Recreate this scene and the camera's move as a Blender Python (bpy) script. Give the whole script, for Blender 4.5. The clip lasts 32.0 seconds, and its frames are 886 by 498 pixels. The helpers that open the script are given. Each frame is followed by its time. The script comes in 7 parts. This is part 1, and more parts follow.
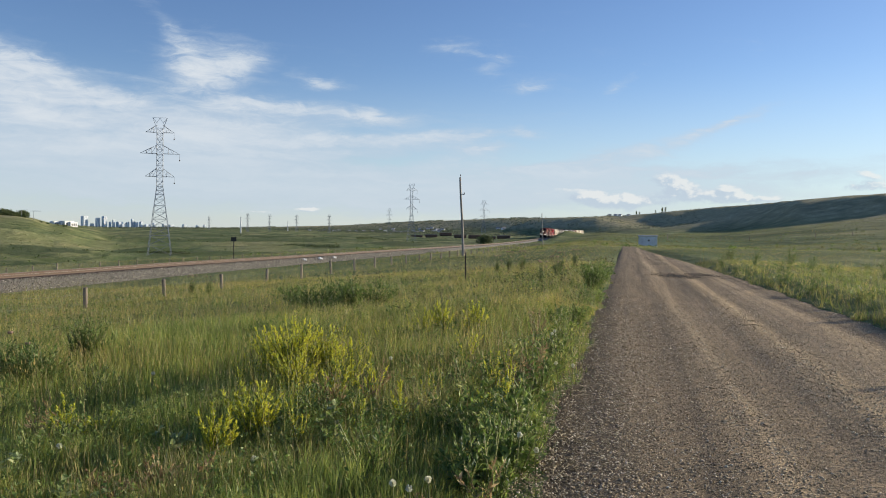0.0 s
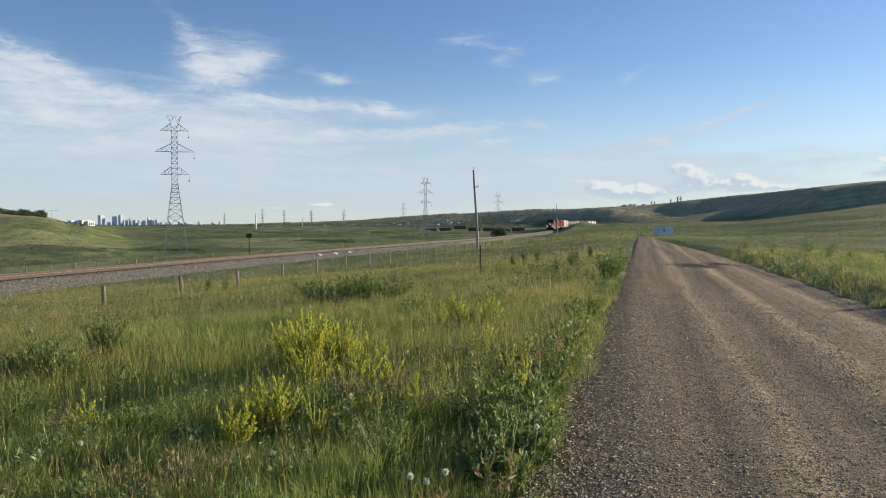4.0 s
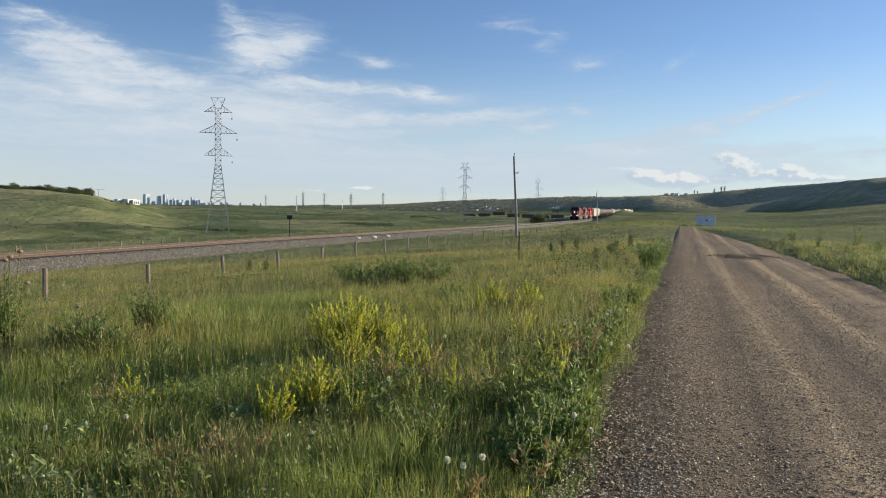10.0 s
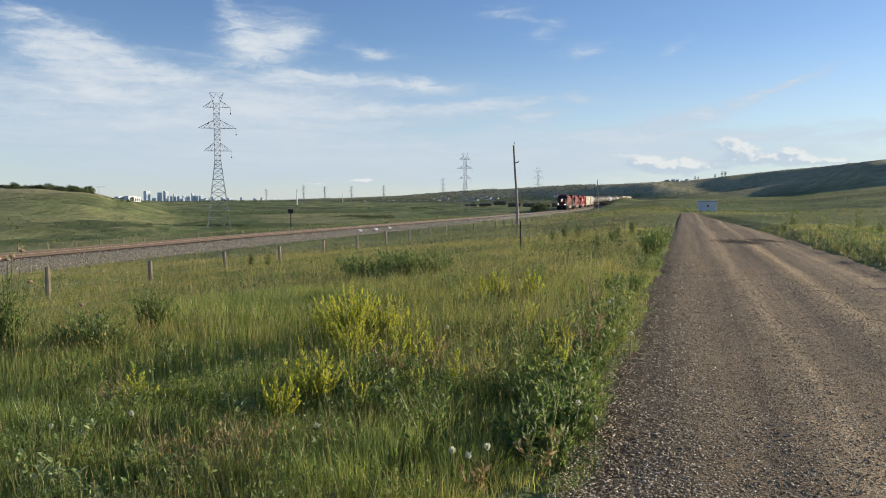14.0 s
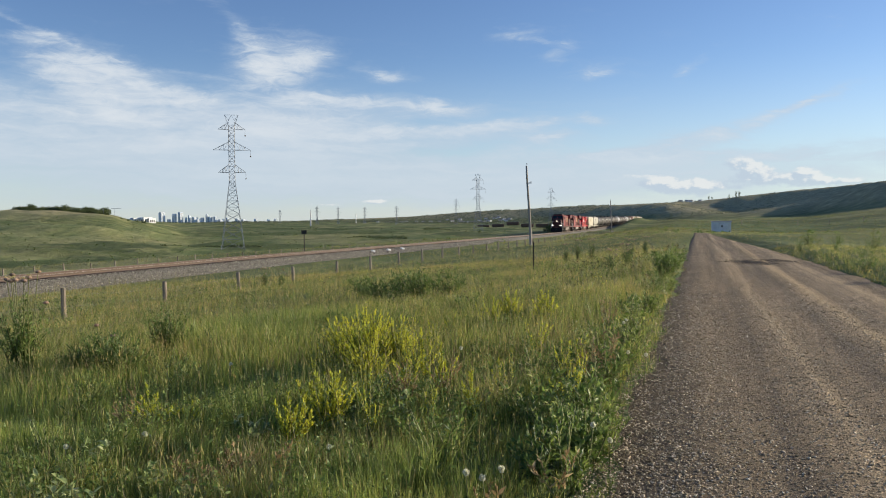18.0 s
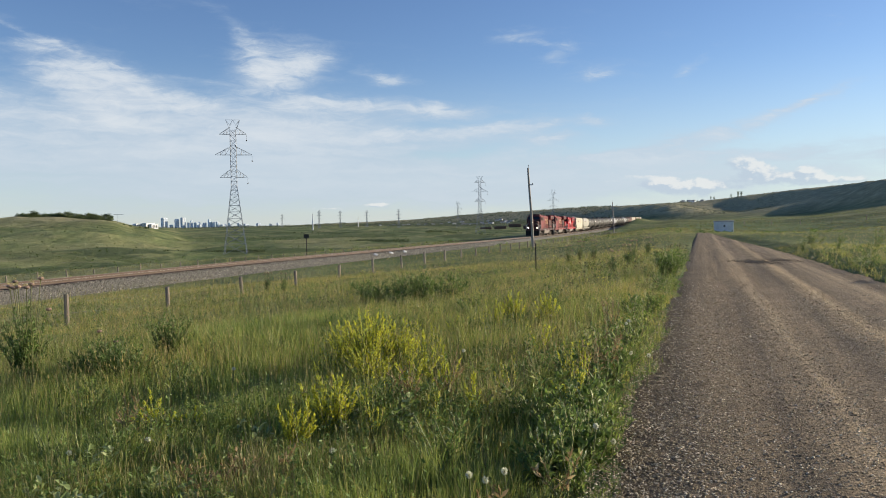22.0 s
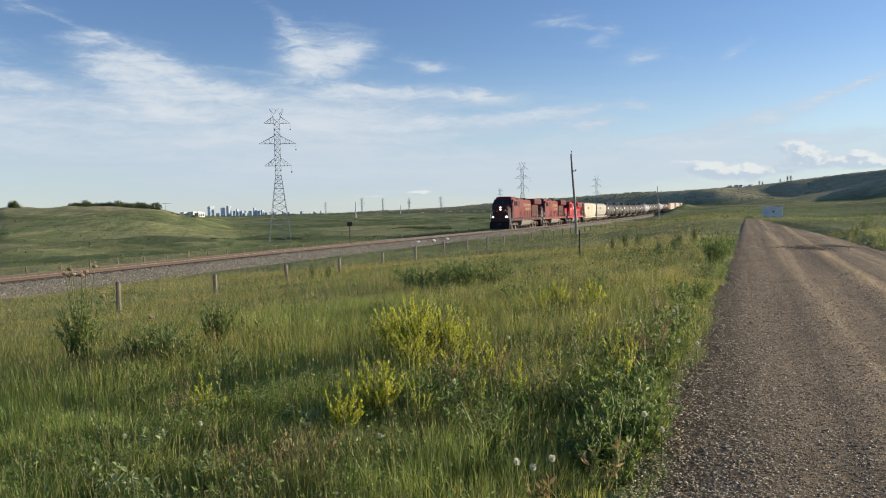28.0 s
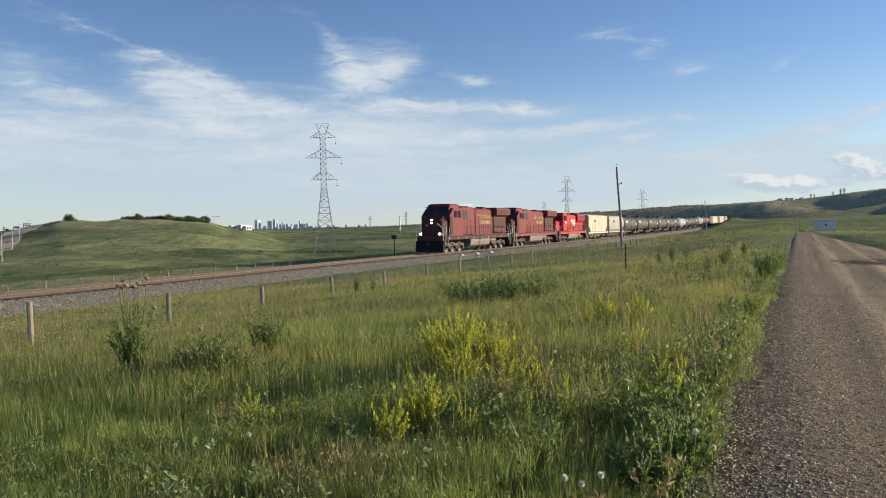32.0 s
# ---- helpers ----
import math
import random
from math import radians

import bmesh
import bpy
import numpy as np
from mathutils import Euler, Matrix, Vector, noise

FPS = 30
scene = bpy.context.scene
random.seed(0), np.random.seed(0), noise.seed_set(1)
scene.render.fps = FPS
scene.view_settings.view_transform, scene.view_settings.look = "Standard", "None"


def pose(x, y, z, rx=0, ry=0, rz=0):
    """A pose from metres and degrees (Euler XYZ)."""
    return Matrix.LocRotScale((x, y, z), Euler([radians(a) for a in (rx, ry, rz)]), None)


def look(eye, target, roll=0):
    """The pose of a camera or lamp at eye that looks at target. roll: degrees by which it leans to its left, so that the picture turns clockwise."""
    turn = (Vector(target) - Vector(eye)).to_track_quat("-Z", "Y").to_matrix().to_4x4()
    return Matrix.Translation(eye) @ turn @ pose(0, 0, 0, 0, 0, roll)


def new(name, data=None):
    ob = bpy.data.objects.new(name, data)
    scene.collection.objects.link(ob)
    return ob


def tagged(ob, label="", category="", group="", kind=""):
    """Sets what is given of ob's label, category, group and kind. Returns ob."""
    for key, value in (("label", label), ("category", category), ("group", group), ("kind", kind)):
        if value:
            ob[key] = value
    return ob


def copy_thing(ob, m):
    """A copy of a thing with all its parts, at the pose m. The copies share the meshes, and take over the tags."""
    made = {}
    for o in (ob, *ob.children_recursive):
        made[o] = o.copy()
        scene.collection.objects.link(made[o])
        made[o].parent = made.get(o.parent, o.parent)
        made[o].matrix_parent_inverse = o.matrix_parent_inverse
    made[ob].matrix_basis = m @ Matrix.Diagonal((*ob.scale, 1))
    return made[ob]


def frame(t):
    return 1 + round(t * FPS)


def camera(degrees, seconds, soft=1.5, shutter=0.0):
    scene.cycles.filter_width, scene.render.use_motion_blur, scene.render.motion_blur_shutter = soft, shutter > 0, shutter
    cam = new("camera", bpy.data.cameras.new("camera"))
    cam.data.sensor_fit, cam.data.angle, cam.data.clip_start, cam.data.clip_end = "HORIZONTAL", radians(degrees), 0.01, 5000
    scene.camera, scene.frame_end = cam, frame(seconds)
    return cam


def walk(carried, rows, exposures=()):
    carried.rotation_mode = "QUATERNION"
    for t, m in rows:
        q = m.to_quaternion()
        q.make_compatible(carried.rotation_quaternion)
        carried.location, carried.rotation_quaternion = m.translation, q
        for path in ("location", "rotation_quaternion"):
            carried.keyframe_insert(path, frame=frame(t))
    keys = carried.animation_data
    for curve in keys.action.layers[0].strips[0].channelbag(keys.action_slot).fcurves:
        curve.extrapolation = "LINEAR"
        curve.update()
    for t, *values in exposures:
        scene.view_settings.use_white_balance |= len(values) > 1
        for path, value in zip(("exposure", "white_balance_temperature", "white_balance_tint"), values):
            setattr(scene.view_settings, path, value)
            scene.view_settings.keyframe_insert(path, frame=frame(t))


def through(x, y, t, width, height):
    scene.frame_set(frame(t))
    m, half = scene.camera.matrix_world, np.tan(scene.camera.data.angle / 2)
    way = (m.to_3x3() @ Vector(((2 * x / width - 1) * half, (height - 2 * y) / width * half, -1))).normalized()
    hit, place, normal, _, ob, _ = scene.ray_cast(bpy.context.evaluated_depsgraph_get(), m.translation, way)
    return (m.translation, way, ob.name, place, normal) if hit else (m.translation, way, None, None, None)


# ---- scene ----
cam = camera(58.6, 32.0, soft=1.0)
PATH = [
    (0.0, 0.0011, 0.0, 1.6, 88.693, -0.7, 0.0),
    (0.5, 0.0021, 0.0, 1.6, 88.7, -0.512, 0.127),
    (1.0, 0.0029, 0.0, 1.6, 88.717, -0.144, 0.466),
    (1.5, 0.0044, 0.0, 1.6, 88.504, 0.225, 0.624),
    (2.0, 0.0052, 0.0, 1.6, 88.24, 0.533, 0.573),
    (2.5, 0.0057, 0.0, 1.6, 88.304, 0.659, 0.489),
    (4.5, 0.0051, 0.0, 1.6, 88.139, 0.205, 1.195),
    (5.0, 0.0054, 0.0, 1.6, 88.053, 0.377, 1.36),
    (5.5, 0.0054, 0.0, 1.6, 87.852, 0.27, 1.481),
    (6.0, 0.0054, 0.0, 1.6, 87.729, 0.239, 1.577),
    (6.5, 0.0042, 0.0, 1.6, 87.845, 0.138, 1.737),
    (7.0, 0.0025, 0.0, 1.6, 87.85, 0.034, 1.945),
    (7.5, 0.0004, 0.0, 1.6, 87.751, -0.112, 2.176),
    (8.0, -0.0023, 0.0, 1.6, 87.766, -0.121, 2.336),
    (8.5, -0.0057, 0.0, 1.6, 87.745, -0.265, 2.611),
    (9.0, -0.0095, 0.0, 1.6, 87.983, -0.368, 2.899),
    (9.5, -0.0121, 0.0, 1.6, 87.726, -0.891, 3.527),
    (10.0, -0.0127, 0.0, 1.6, 87.107, -0.89, 3.856),
    (10.5, -0.0121, 0.0, 1.6, 86.996, -0.942, 3.803),
    (11.0, -0.0118, 0.0, 1.6, 87.207, -0.786, 3.7),
    (11.5, -0.012, 0.0, 1.6, 87.207, -0.613, 3.655),
    (12.0, -0.0113, 0.0, 1.6, 87.142, -0.535, 3.762),
    (12.5, -0.0096, 0.0, 1.6, 87.044, -0.205, 3.867),
    (13.0, -0.0082, 0.0, 1.6, 86.826, -0.019, 3.791),
    (13.5, -0.0084, 0.0, 1.6, 86.504, 0.057, 3.617),
    (14.0, -0.0091, 0.0, 1.6, 86.447, 0.26, 3.909),
    (14.5, -0.0092, 0.0, 1.6, 86.843, 0.356, 4.499),
    (16.5, -0.0092, 0.0, 1.6, 87.551, 0.605, 4.921),
    (17.0, -0.0098, 0.0, 1.6, 87.874, 0.617, 5.144),
    (17.5, -0.0113, 0.0, 1.6, 87.87, 0.636, 5.063),
    (18.0, -0.0121, 0.0, 1.6, 87.955, 0.362, 4.842),
    (18.5, -0.0118, 0.0, 1.6, 87.898, 0.339, 4.887),
    (19.0, -0.0102, 0.0, 1.6, 88.167, 0.404, 4.865),
    (19.5, -0.0084, 0.0, 1.6, 88.391, 0.504, 5.065),
    (20.0, -0.0074, 0.0, 1.6, 88.776, 0.519, 5.075),
    (20.5, -0.0066, 0.0, 1.6, 88.569, 0.457, 5.159),
    (21.0, -0.0056, 0.0, 1.6, 88.582, 0.514, 5.292),
    (21.5, -0.004, 0.0, 1.6, 88.456, 0.736, 5.314),
    (22.0, -0.003, 0.0, 1.6, 88.148, 0.943, 4.998),
    (22.5, -0.0036, 0.0, 1.6, 88.089, 1.004, 4.918),
    (23.0, -0.0061, 0.0, 1.6, 88.076, 1.121, 5.183),
    (23.5, -0.0104, 0.0, 1.6, 87.912, 1.168, 5.734),
    (24.0, -0.016, 0.0, 1.6, 87.759, 1.025, 6.177),
    (24.5, -0.0205, 0.0, 1.6, 87.651, 0.936, 6.691),
    (25.0, -0.023, 0.0, 1.6, 87.397, 0.95, 7.022),
    (25.5, -0.0232, 0.0, 1.6, 87.31, 1.105, 7.496),
    (27.5, -0.0244, 0.0, 1.6, 87.218, 1.27, 7.845),
    (28.0, -0.0274, 0.0, 1.6, 87.272, 1.254, 8.056),
    (28.5, -0.0317, 0.0, 1.6, 87.416, 1.036, 8.222),
    (29.0, -0.0358, 0.0, 1.6, 88.082, 1.004, 9.001),
    (29.5, -0.0377, 0.0, 1.6, 87.973, 0.931, 9.629),
    (30.0, -0.0388, 0.0, 1.6, 87.827, 1.033, 10.005),
    (30.5, -0.0395, 0.0, 1.6, 88.002, 1.263, 10.303),
    (31.0, -0.0416, 0.0, 1.6, 88.118, 1.262, 10.634),
    (31.5, -0.0446, 0.0, 1.6, 88.299, 1.234, 10.812),
    (32.0, -0.0476, 0.0, 1.6, 88.306, 1.225, 11.235),
]
walk(cam, [(t, pose(*p)) for t, *p in PATH], [(0, 0.53), (32, 0.53)])

# ---- light: a low evening sun from the right, ahead of the camera ----
SUN_AZ, SUN_EL = 66.0, 13.0


def sky_world():
    w = bpy.data.worlds.new("evening_sky")
    w.use_nodes = True
    scene.world = w
    nt = w.node_tree
    nt.nodes.clear()
    N, L = nt.nodes.new, nt.links.new

    def put(sock, v):
        if hasattr(v, "is_linked"):
            L(v, sock)
        else:
            sock.default_value = v

    def m(op, a, b=0.0, c=None, clamp=False):
        n = N("ShaderNodeMath")
        n.operation, n.use_clamp = op, clamp
        put(n.inputs[0], a)
        put(n.inputs[1], b)
        if c is not None:
            put(n.inputs[2], c)
        return n.outputs[0]

    def ramp(v, lo, hi, a=0.0, b=1.0):
        n = N("ShaderNodeMapRange")
        n.interpolation_type = "SMOOTHSTEP"
        put(n.inputs["Value"], v)
        for k, val in (("From Min", lo), ("From Max", hi), ("To Min", a), ("To Max", b)):
            put(n.inputs[k], val)
        return n.outputs[0]

    def fbm(vec, scale, detail, rough=0.55, dist=0.0):
        n = N("ShaderNodeTexNoise")
        L(vec, n.inputs["Vector"])
        n.inputs["Scale"].default_value, n.inputs["Detail"].default_value = scale, detail
        n.inputs["Roughness"].default_value, n.inputs["Distortion"].default_value = rough, dist
        return n.outputs["Fac"]

    def vec(x, y, z=0.0):
        n = N("ShaderNodeCombineXYZ")
        for s, v in zip(n.inputs, (x, y, z)):
            put(s, v)
        return n.outputs[0]

    def mix(f, a, b):
        n = N("ShaderNodeMix")
        n.data_type = "RGBA"
        put(n.inputs["Factor"], f)
        put(n.inputs["A"], a)
        put(n.inputs["B"], b)
        return n.outputs["Result"]

    sky = N("ShaderNodeTexSky")
    sky.sky_type, sky.sun_disc = "NISHITA", False
    sky.sun_elevation, sky.sun_rotation = radians(SUN_EL), radians(SUN_AZ)
    sky.altitude, sky.air_density, sky.dust_density, sky.ozone_density = 1050, 1.0, 0.4, 2.6
    co = N("ShaderNodeTexCoord").outputs["Generated"]
    sep = N("ShaderNodeSeparateXYZ")
    L(co, sep.inputs[0])
    az = m("MULTIPLY", m("ARCTAN2", sep.outputs[0], sep.outputs[1]), 57.2958)
    el = m("MULTIPLY", m("ARCSINE", sep.outputs[2]), 57.2958)
    # slow and fine warps, so that no cloud has a clean outline
    wa, we = m("MULTIPLY", az, 0.16), m("MULTIPLY", el, 0.45)
    w1 = m("SUBTRACT", fbm(vec(wa, we, 3.0), 1.0, 7, 0.62), 0.5)
    w2 = m("SUBTRACT", fbm(vec(wa, we, 9.0), 1.3, 7, 0.62), 0.5)
    azw = m("ADD", az, m("MULTIPLY", w1, 4.2))
    elw = m("ADD", el, m("MULTIPLY", w2, 1.7))

    def blob(a, e, ra, re, tilt=0.0, gain=1.0, da0=0.0, de0=0.0):
        """A soft oval in the sky, its axis tilted by so many degrees."""
        c, s = math.cos(radians(tilt)), math.sin(radians(tilt))
        da, de = m("SUBTRACT", azw, a - da0), m("SUBTRACT", elw, e - de0)
        p = m("MULTIPLY", m("MULTIPLY_ADD", da, c, m("MULTIPLY", de, s)), 1 / ra)
        q = m("MULTIPLY", m("SUBTRACT", m("MULTIPLY", de, c), m("MULTIPLY", da, s)), 1 / re)
        d = m("MULTIPLY_ADD", p, p, m("MULTIPLY", q, q))
        return m("MULTIPLY", m("EXPONENT", m("MULTIPLY", d, -1.0)), gain)

    def gathered(rows, **shift):
        total = None
        for b in rows:
            v = blob(*b, **shift)
            total = v if total is None else m("ADD", total, v)
        return total

    # the high veil and its loose streaks, combed along the wind
    comb = fbm(vec(m("MULTIPLY", m("MULTIPLY_ADD", elw, 0.4, azw), 0.13), m("MULTIPLY", m("MULTIPLY_ADD", azw, 0.03, elw), 1.0), 1.0), 1.0, 5, 0.52, 0.4)
    fine = fbm(vec(m("MULTIPLY", az, 0.45), m("MULTIPLY", el, 1.5), 5.0), 1.0, 8, 0.64, 0.9)
    tex = m("ADD", m("MULTIPLY", m("SUBTRACT", comb, 0.5), 1.0), m("MULTIPLY", m("SUBTRACT", fine, 0.5), 0.55))
    soft = gathered(VEIL)
    crisp = m("MULTIPLY", gathered(PLUME + FRINGE + WISPS + FAR_LEFT), m("MULTIPLY_ADD", fine, 1.5, 0.25))
    dens = m("ADD", m("ADD", soft, crisp), tex)
    veil = ramp(dens, 0.06, 1.40)
    core = ramp(m("ADD", dens, m("MULTIPLY", tex, 1.5)), 0.60, 2.3)
    # small heaped clouds low over the hill, lit from the sun's side
    puff = fbm(vec(m("MULTIPLY", az, 0.8), m("MULTIPLY", el, 1.15), 2.0), 1.0, 6, 0.6)
    puff_sun = fbm(vec(m("MULTIPLY", m("ADD", az, 0.40), 0.8), m("MULTIPLY", m("ADD", el, 0.30), 1.15), 2.0), 1.0, 4, 0.55)
    heap = gathered(HEAPS)
    lump = m("MULTIPLY", heap, m("MULTIPLY_ADD", puff, 2.6, -0.45))
    heaped = ramp(lump, 0.20, 0.62)
    toward = m("MULTIPLY", gathered(HEAPS, da0=0.40, de0=0.30), m("MULTIPLY_ADD", puff_sun, 2.6, -0.45))
    lit = ramp(m("SUBTRACT", lump, toward), 0.0, 0.42)
    haze = ramp(el, -1.0, 12.0, 0.72, 0.0)
    side = ramp(az, -60.0, 30.0, 0.85, 0.95)
    clear = N("ShaderNodeHueSaturation")
    clear.inputs["Hue"].default_value, clear.inputs["Saturation"].default_value, clear.inputs["Value"].default_value = 0.512, 1.08, 1.07
    L(sky.outputs[0], clear.inputs["Color"])
    base = mix(m("MULTIPLY", haze, side), clear.outputs[0], (4.2, 4.8, 5.45, 1))
    withveil = mix(m("MULTIPLY", core, ramp(el, 2.5, 8.0, 0.22, 0.72)), mix(m("MULTIPLY", veil, 0.75), base, (3.75, 4.42, 5.2, 1)), (5.5, 5.75, 5.95, 1))
    tone = mix(lit, (3.55, 4.2, 5.0, 1), (6.1, 6.1, 5.95, 1))
    whole = mix(m("MULTIPLY", heaped, 0.68), withveil, tone)
    bg = N("ShaderNodeBackground")
    L(whole, bg.inputs[0])
    bg.inputs[1].default_value = SKY_STRENGTH
    out = N("ShaderNodeOutputWorld")
    L(bg.outputs[0], out.inputs[0])


SKY_STRENGTH = 0.0985
VEIL = [(-25.1, 4.3, 12.7, 3.34, 3, 0.95), (-14.6, 5.1, 12.5, 2.86, 2, 0.85), (-5.9, 2.9, 15.1, 1.71, 1, 0.85), (10.5, 2.8, 18.0, 1.7, 1, 1.0), (-28.0, 8.6, 4.1, 2.17, -4, 0.55),
        (-18.0, 7.3, 12.1, 1.01, 1, 0.55), (-1.1, 6.0, 6.1, 1.07, 3, 0.5), (-38.4, 6.0, 8.4, 2.55, 2, 0.9), (-46.2, 5.7, 8.3, 3.69, 2, 0.8), (38.5, 3.0, 10.1, 1.44, 4, 0.4)]
PLUME = [(-16.8, 10.9, 2.6, 1.7, 10, 0.45), (-19, 12.9, 3.1, 0.75, -48, 0.54), (-16.3, 11.4, 3.4, 1.53, 0, 0.79), (-17.5, 10.2, 3.5, 1.01, 27, 0.50), (-13.5, 11.6, 2.2, 0.52, 8, 0.36), (-23.1, 10.1, 4.9, 0.34, 0, 0.40),
         (-23.9, 8.9, 4.2, 0.64, -5, 0.65), (-21.5, 8.3, 3.2, 0.44, -4, 0.36), (-28.5, 9.7, 3.0, 1.78, -10, 0.72), (-9, 10.4, 1.8, 0.59, -15, 0.72), (-26.6, 7.3, 4.7, 0.77, -2, 0.29)]
FRINGE = [(-11.7, 8.6, 2.6, 0.55, -4, 0.68), (-15.6, 8.3, 3.4, 0.54, 6, 0.42), (-4.7, 8, 4.4, 0.47, -2, 0.85), (-6, 8.4, 2.3, 0.38, -4, 0.42), (-0.7, 6.6, 5.6, 0.38, 4, 0.42), (2.3, 5.8, 2.4, 0.43, 7, 0.77),
          (5.6, 7.2, 1.3, 0.28, -14, 0.59), (3.1, 7, 1.8, 0.29, 5, 0.42), (6.7, 4.6, 2.8, 0.28, 6, 0.42), (-3.9, 5.1, 4.0, 0.29, 4, -0.77), (-9.2, 6.3, 5.5, 0.41, 4, 0.38), (-6.8, 7, 2.8, 0.23, 3, -0.42)]
WISPS = [(0.3, 13.2, 1.8, 0.51, 6, 0.68), (2.3, 12.7, 2.1, 0.2, -5, 0.55), (3.6, 11.7, 1.4, 0.88, 10, 0.64), (5.9, 10.2, 1.9, 0.46, 5, 0.55), (12.8, 10.3, 1.4, 0.4, 44, 0.49), (11.9, 5.5, 3.4, 0.7, 12, 0.80),
         (16.3, 6.3, 6.5, 0.64, 18, 0.61), (19.8, 7.7, 2.6, 0.29, 21, 0.61), (19.8, 4.4, 5.9, 0.58, 3, 0.61), (9.1, 4.4, 7, 0.45, 0, 0.55), (26.4, 4.3, 4.9, 0.55, 8, 0.49)]
FAR_LEFT = [(-38.8, 10.8, 2.9, 1.39, -9, 0.64), (-36.7, 9.1, 3.7, 0.62, -10, 0.56), (-32.2, 11.5, 1.7, 0.46, 3, 0.56),
            (-35.9, 13.5, 5.0, 0.62, -17, 0.28), (-32.8, 12.5, 5.8, 0.13, -20, 0.32), (-30, 9.9, 3.0, 1.12, -19, 0.40)]
HEAPS = [(16.1, 3.4, 1.5, 0.59, -15, 1.0), (12.0, 2.2, 3.1, 0.52, 0, 1.0), (18.4, 2.4, 2.8, 0.51, 0, 0.9), (19.5, 3.0, 1.0, 0.35, 0, 0.8), (22.0, 2.5, 1.6, 0.34, 5, 0.7), (28.0, 3.1, 1.6, 0.43, 4, 1.0),
         (27.8, 3.9, 1.0, 0.22, -1, 0.7), (-9.7, 1.4, 1.1, 0.24, 1, 0.8), (-14.0, 1.2, 1.5, 0.16, 1, 0.6), (9.9, 2.4, 1.0, 0.36, 0, 0.7), (33.2, 3.1, 3.4, 0.41, -1, 0.9), (7.5, 2.9, 2.4, 0.16, 0, 0.35)]
sky_world()

sun_lamp = bpy.data.lights.new("sun", "SUN")
sun_lamp.energy, sun_lamp.angle, sun_lamp.color = 5.0, radians(0.53), (1.0, 0.86, 0.66)
sun_ob = new("sun", sun_lamp)
_a, _e = radians(SUN_AZ), radians(SUN_EL)
sun_ob.matrix_world = look((0, 0, 60), (-math.sin(_a) * math.cos(_e), -math.cos(_a) * math.cos(_e), 60 - math.sin(_e)))

# ---- materials ----
def shader(name):
    mt = bpy.data.materials.new(name)
    mt.use_nodes = True
    nt = mt.node_tree
    return mt, nt, nt.nodes["Principled BSDF"]


def noise_node(nt, scale, detail=4.0, rough=0.55, coord="Object", stretch=(1, 1, 1)):
    tc, mp, n = nt.nodes.new("ShaderNodeTexCoord"), nt.nodes.new("ShaderNodeMapping"), nt.nodes.new("ShaderNodeTexNoise")
    mp.inputs["Scale"].default_value = stretch
    nt.links.new(tc.outputs[coord], mp.inputs[0])
    nt.links.new(mp.outputs[0], n.inputs["Vector"])
    n.inputs["Scale"].default_value, n.inputs["Detail"].default_value, n.inputs["Roughness"].default_value = scale, detail, rough
    return n.outputs["Fac"]


def ramp_node(nt, fac, stops):
    r = nt.nodes.new("ShaderNodeValToRGB")
    nt.links.new(fac, r.inputs[0])
    els = r.color_ramp.elements
    while len(els) < len(stops):
        els.new(0.5)
    for e, (p, c) in zip(els, stops):
        e.position, e.color = p, (*c, 1)
    return r.outputs[0]


def mix_node(nt, fac, a, b, mode="MIX"):
    n = nt.nodes.new("ShaderNodeMix")
    n.data_type, n.blend_type = "RGBA", mode
    for s, v in ((n.inputs["Factor"], fac), (n.inputs["A"], a), (n.inputs["B"], b)):
        if hasattr(v, "is_linked"):
            nt.links.new(v, s)
        elif isinstance(v, (int, float)):
            s.default_value = v
        else:
            s.default_value = (*v, 1)
    return n.outputs["Result"]


def scaled(c, k):
    return tuple(min(1.0, v * k) for v in c)


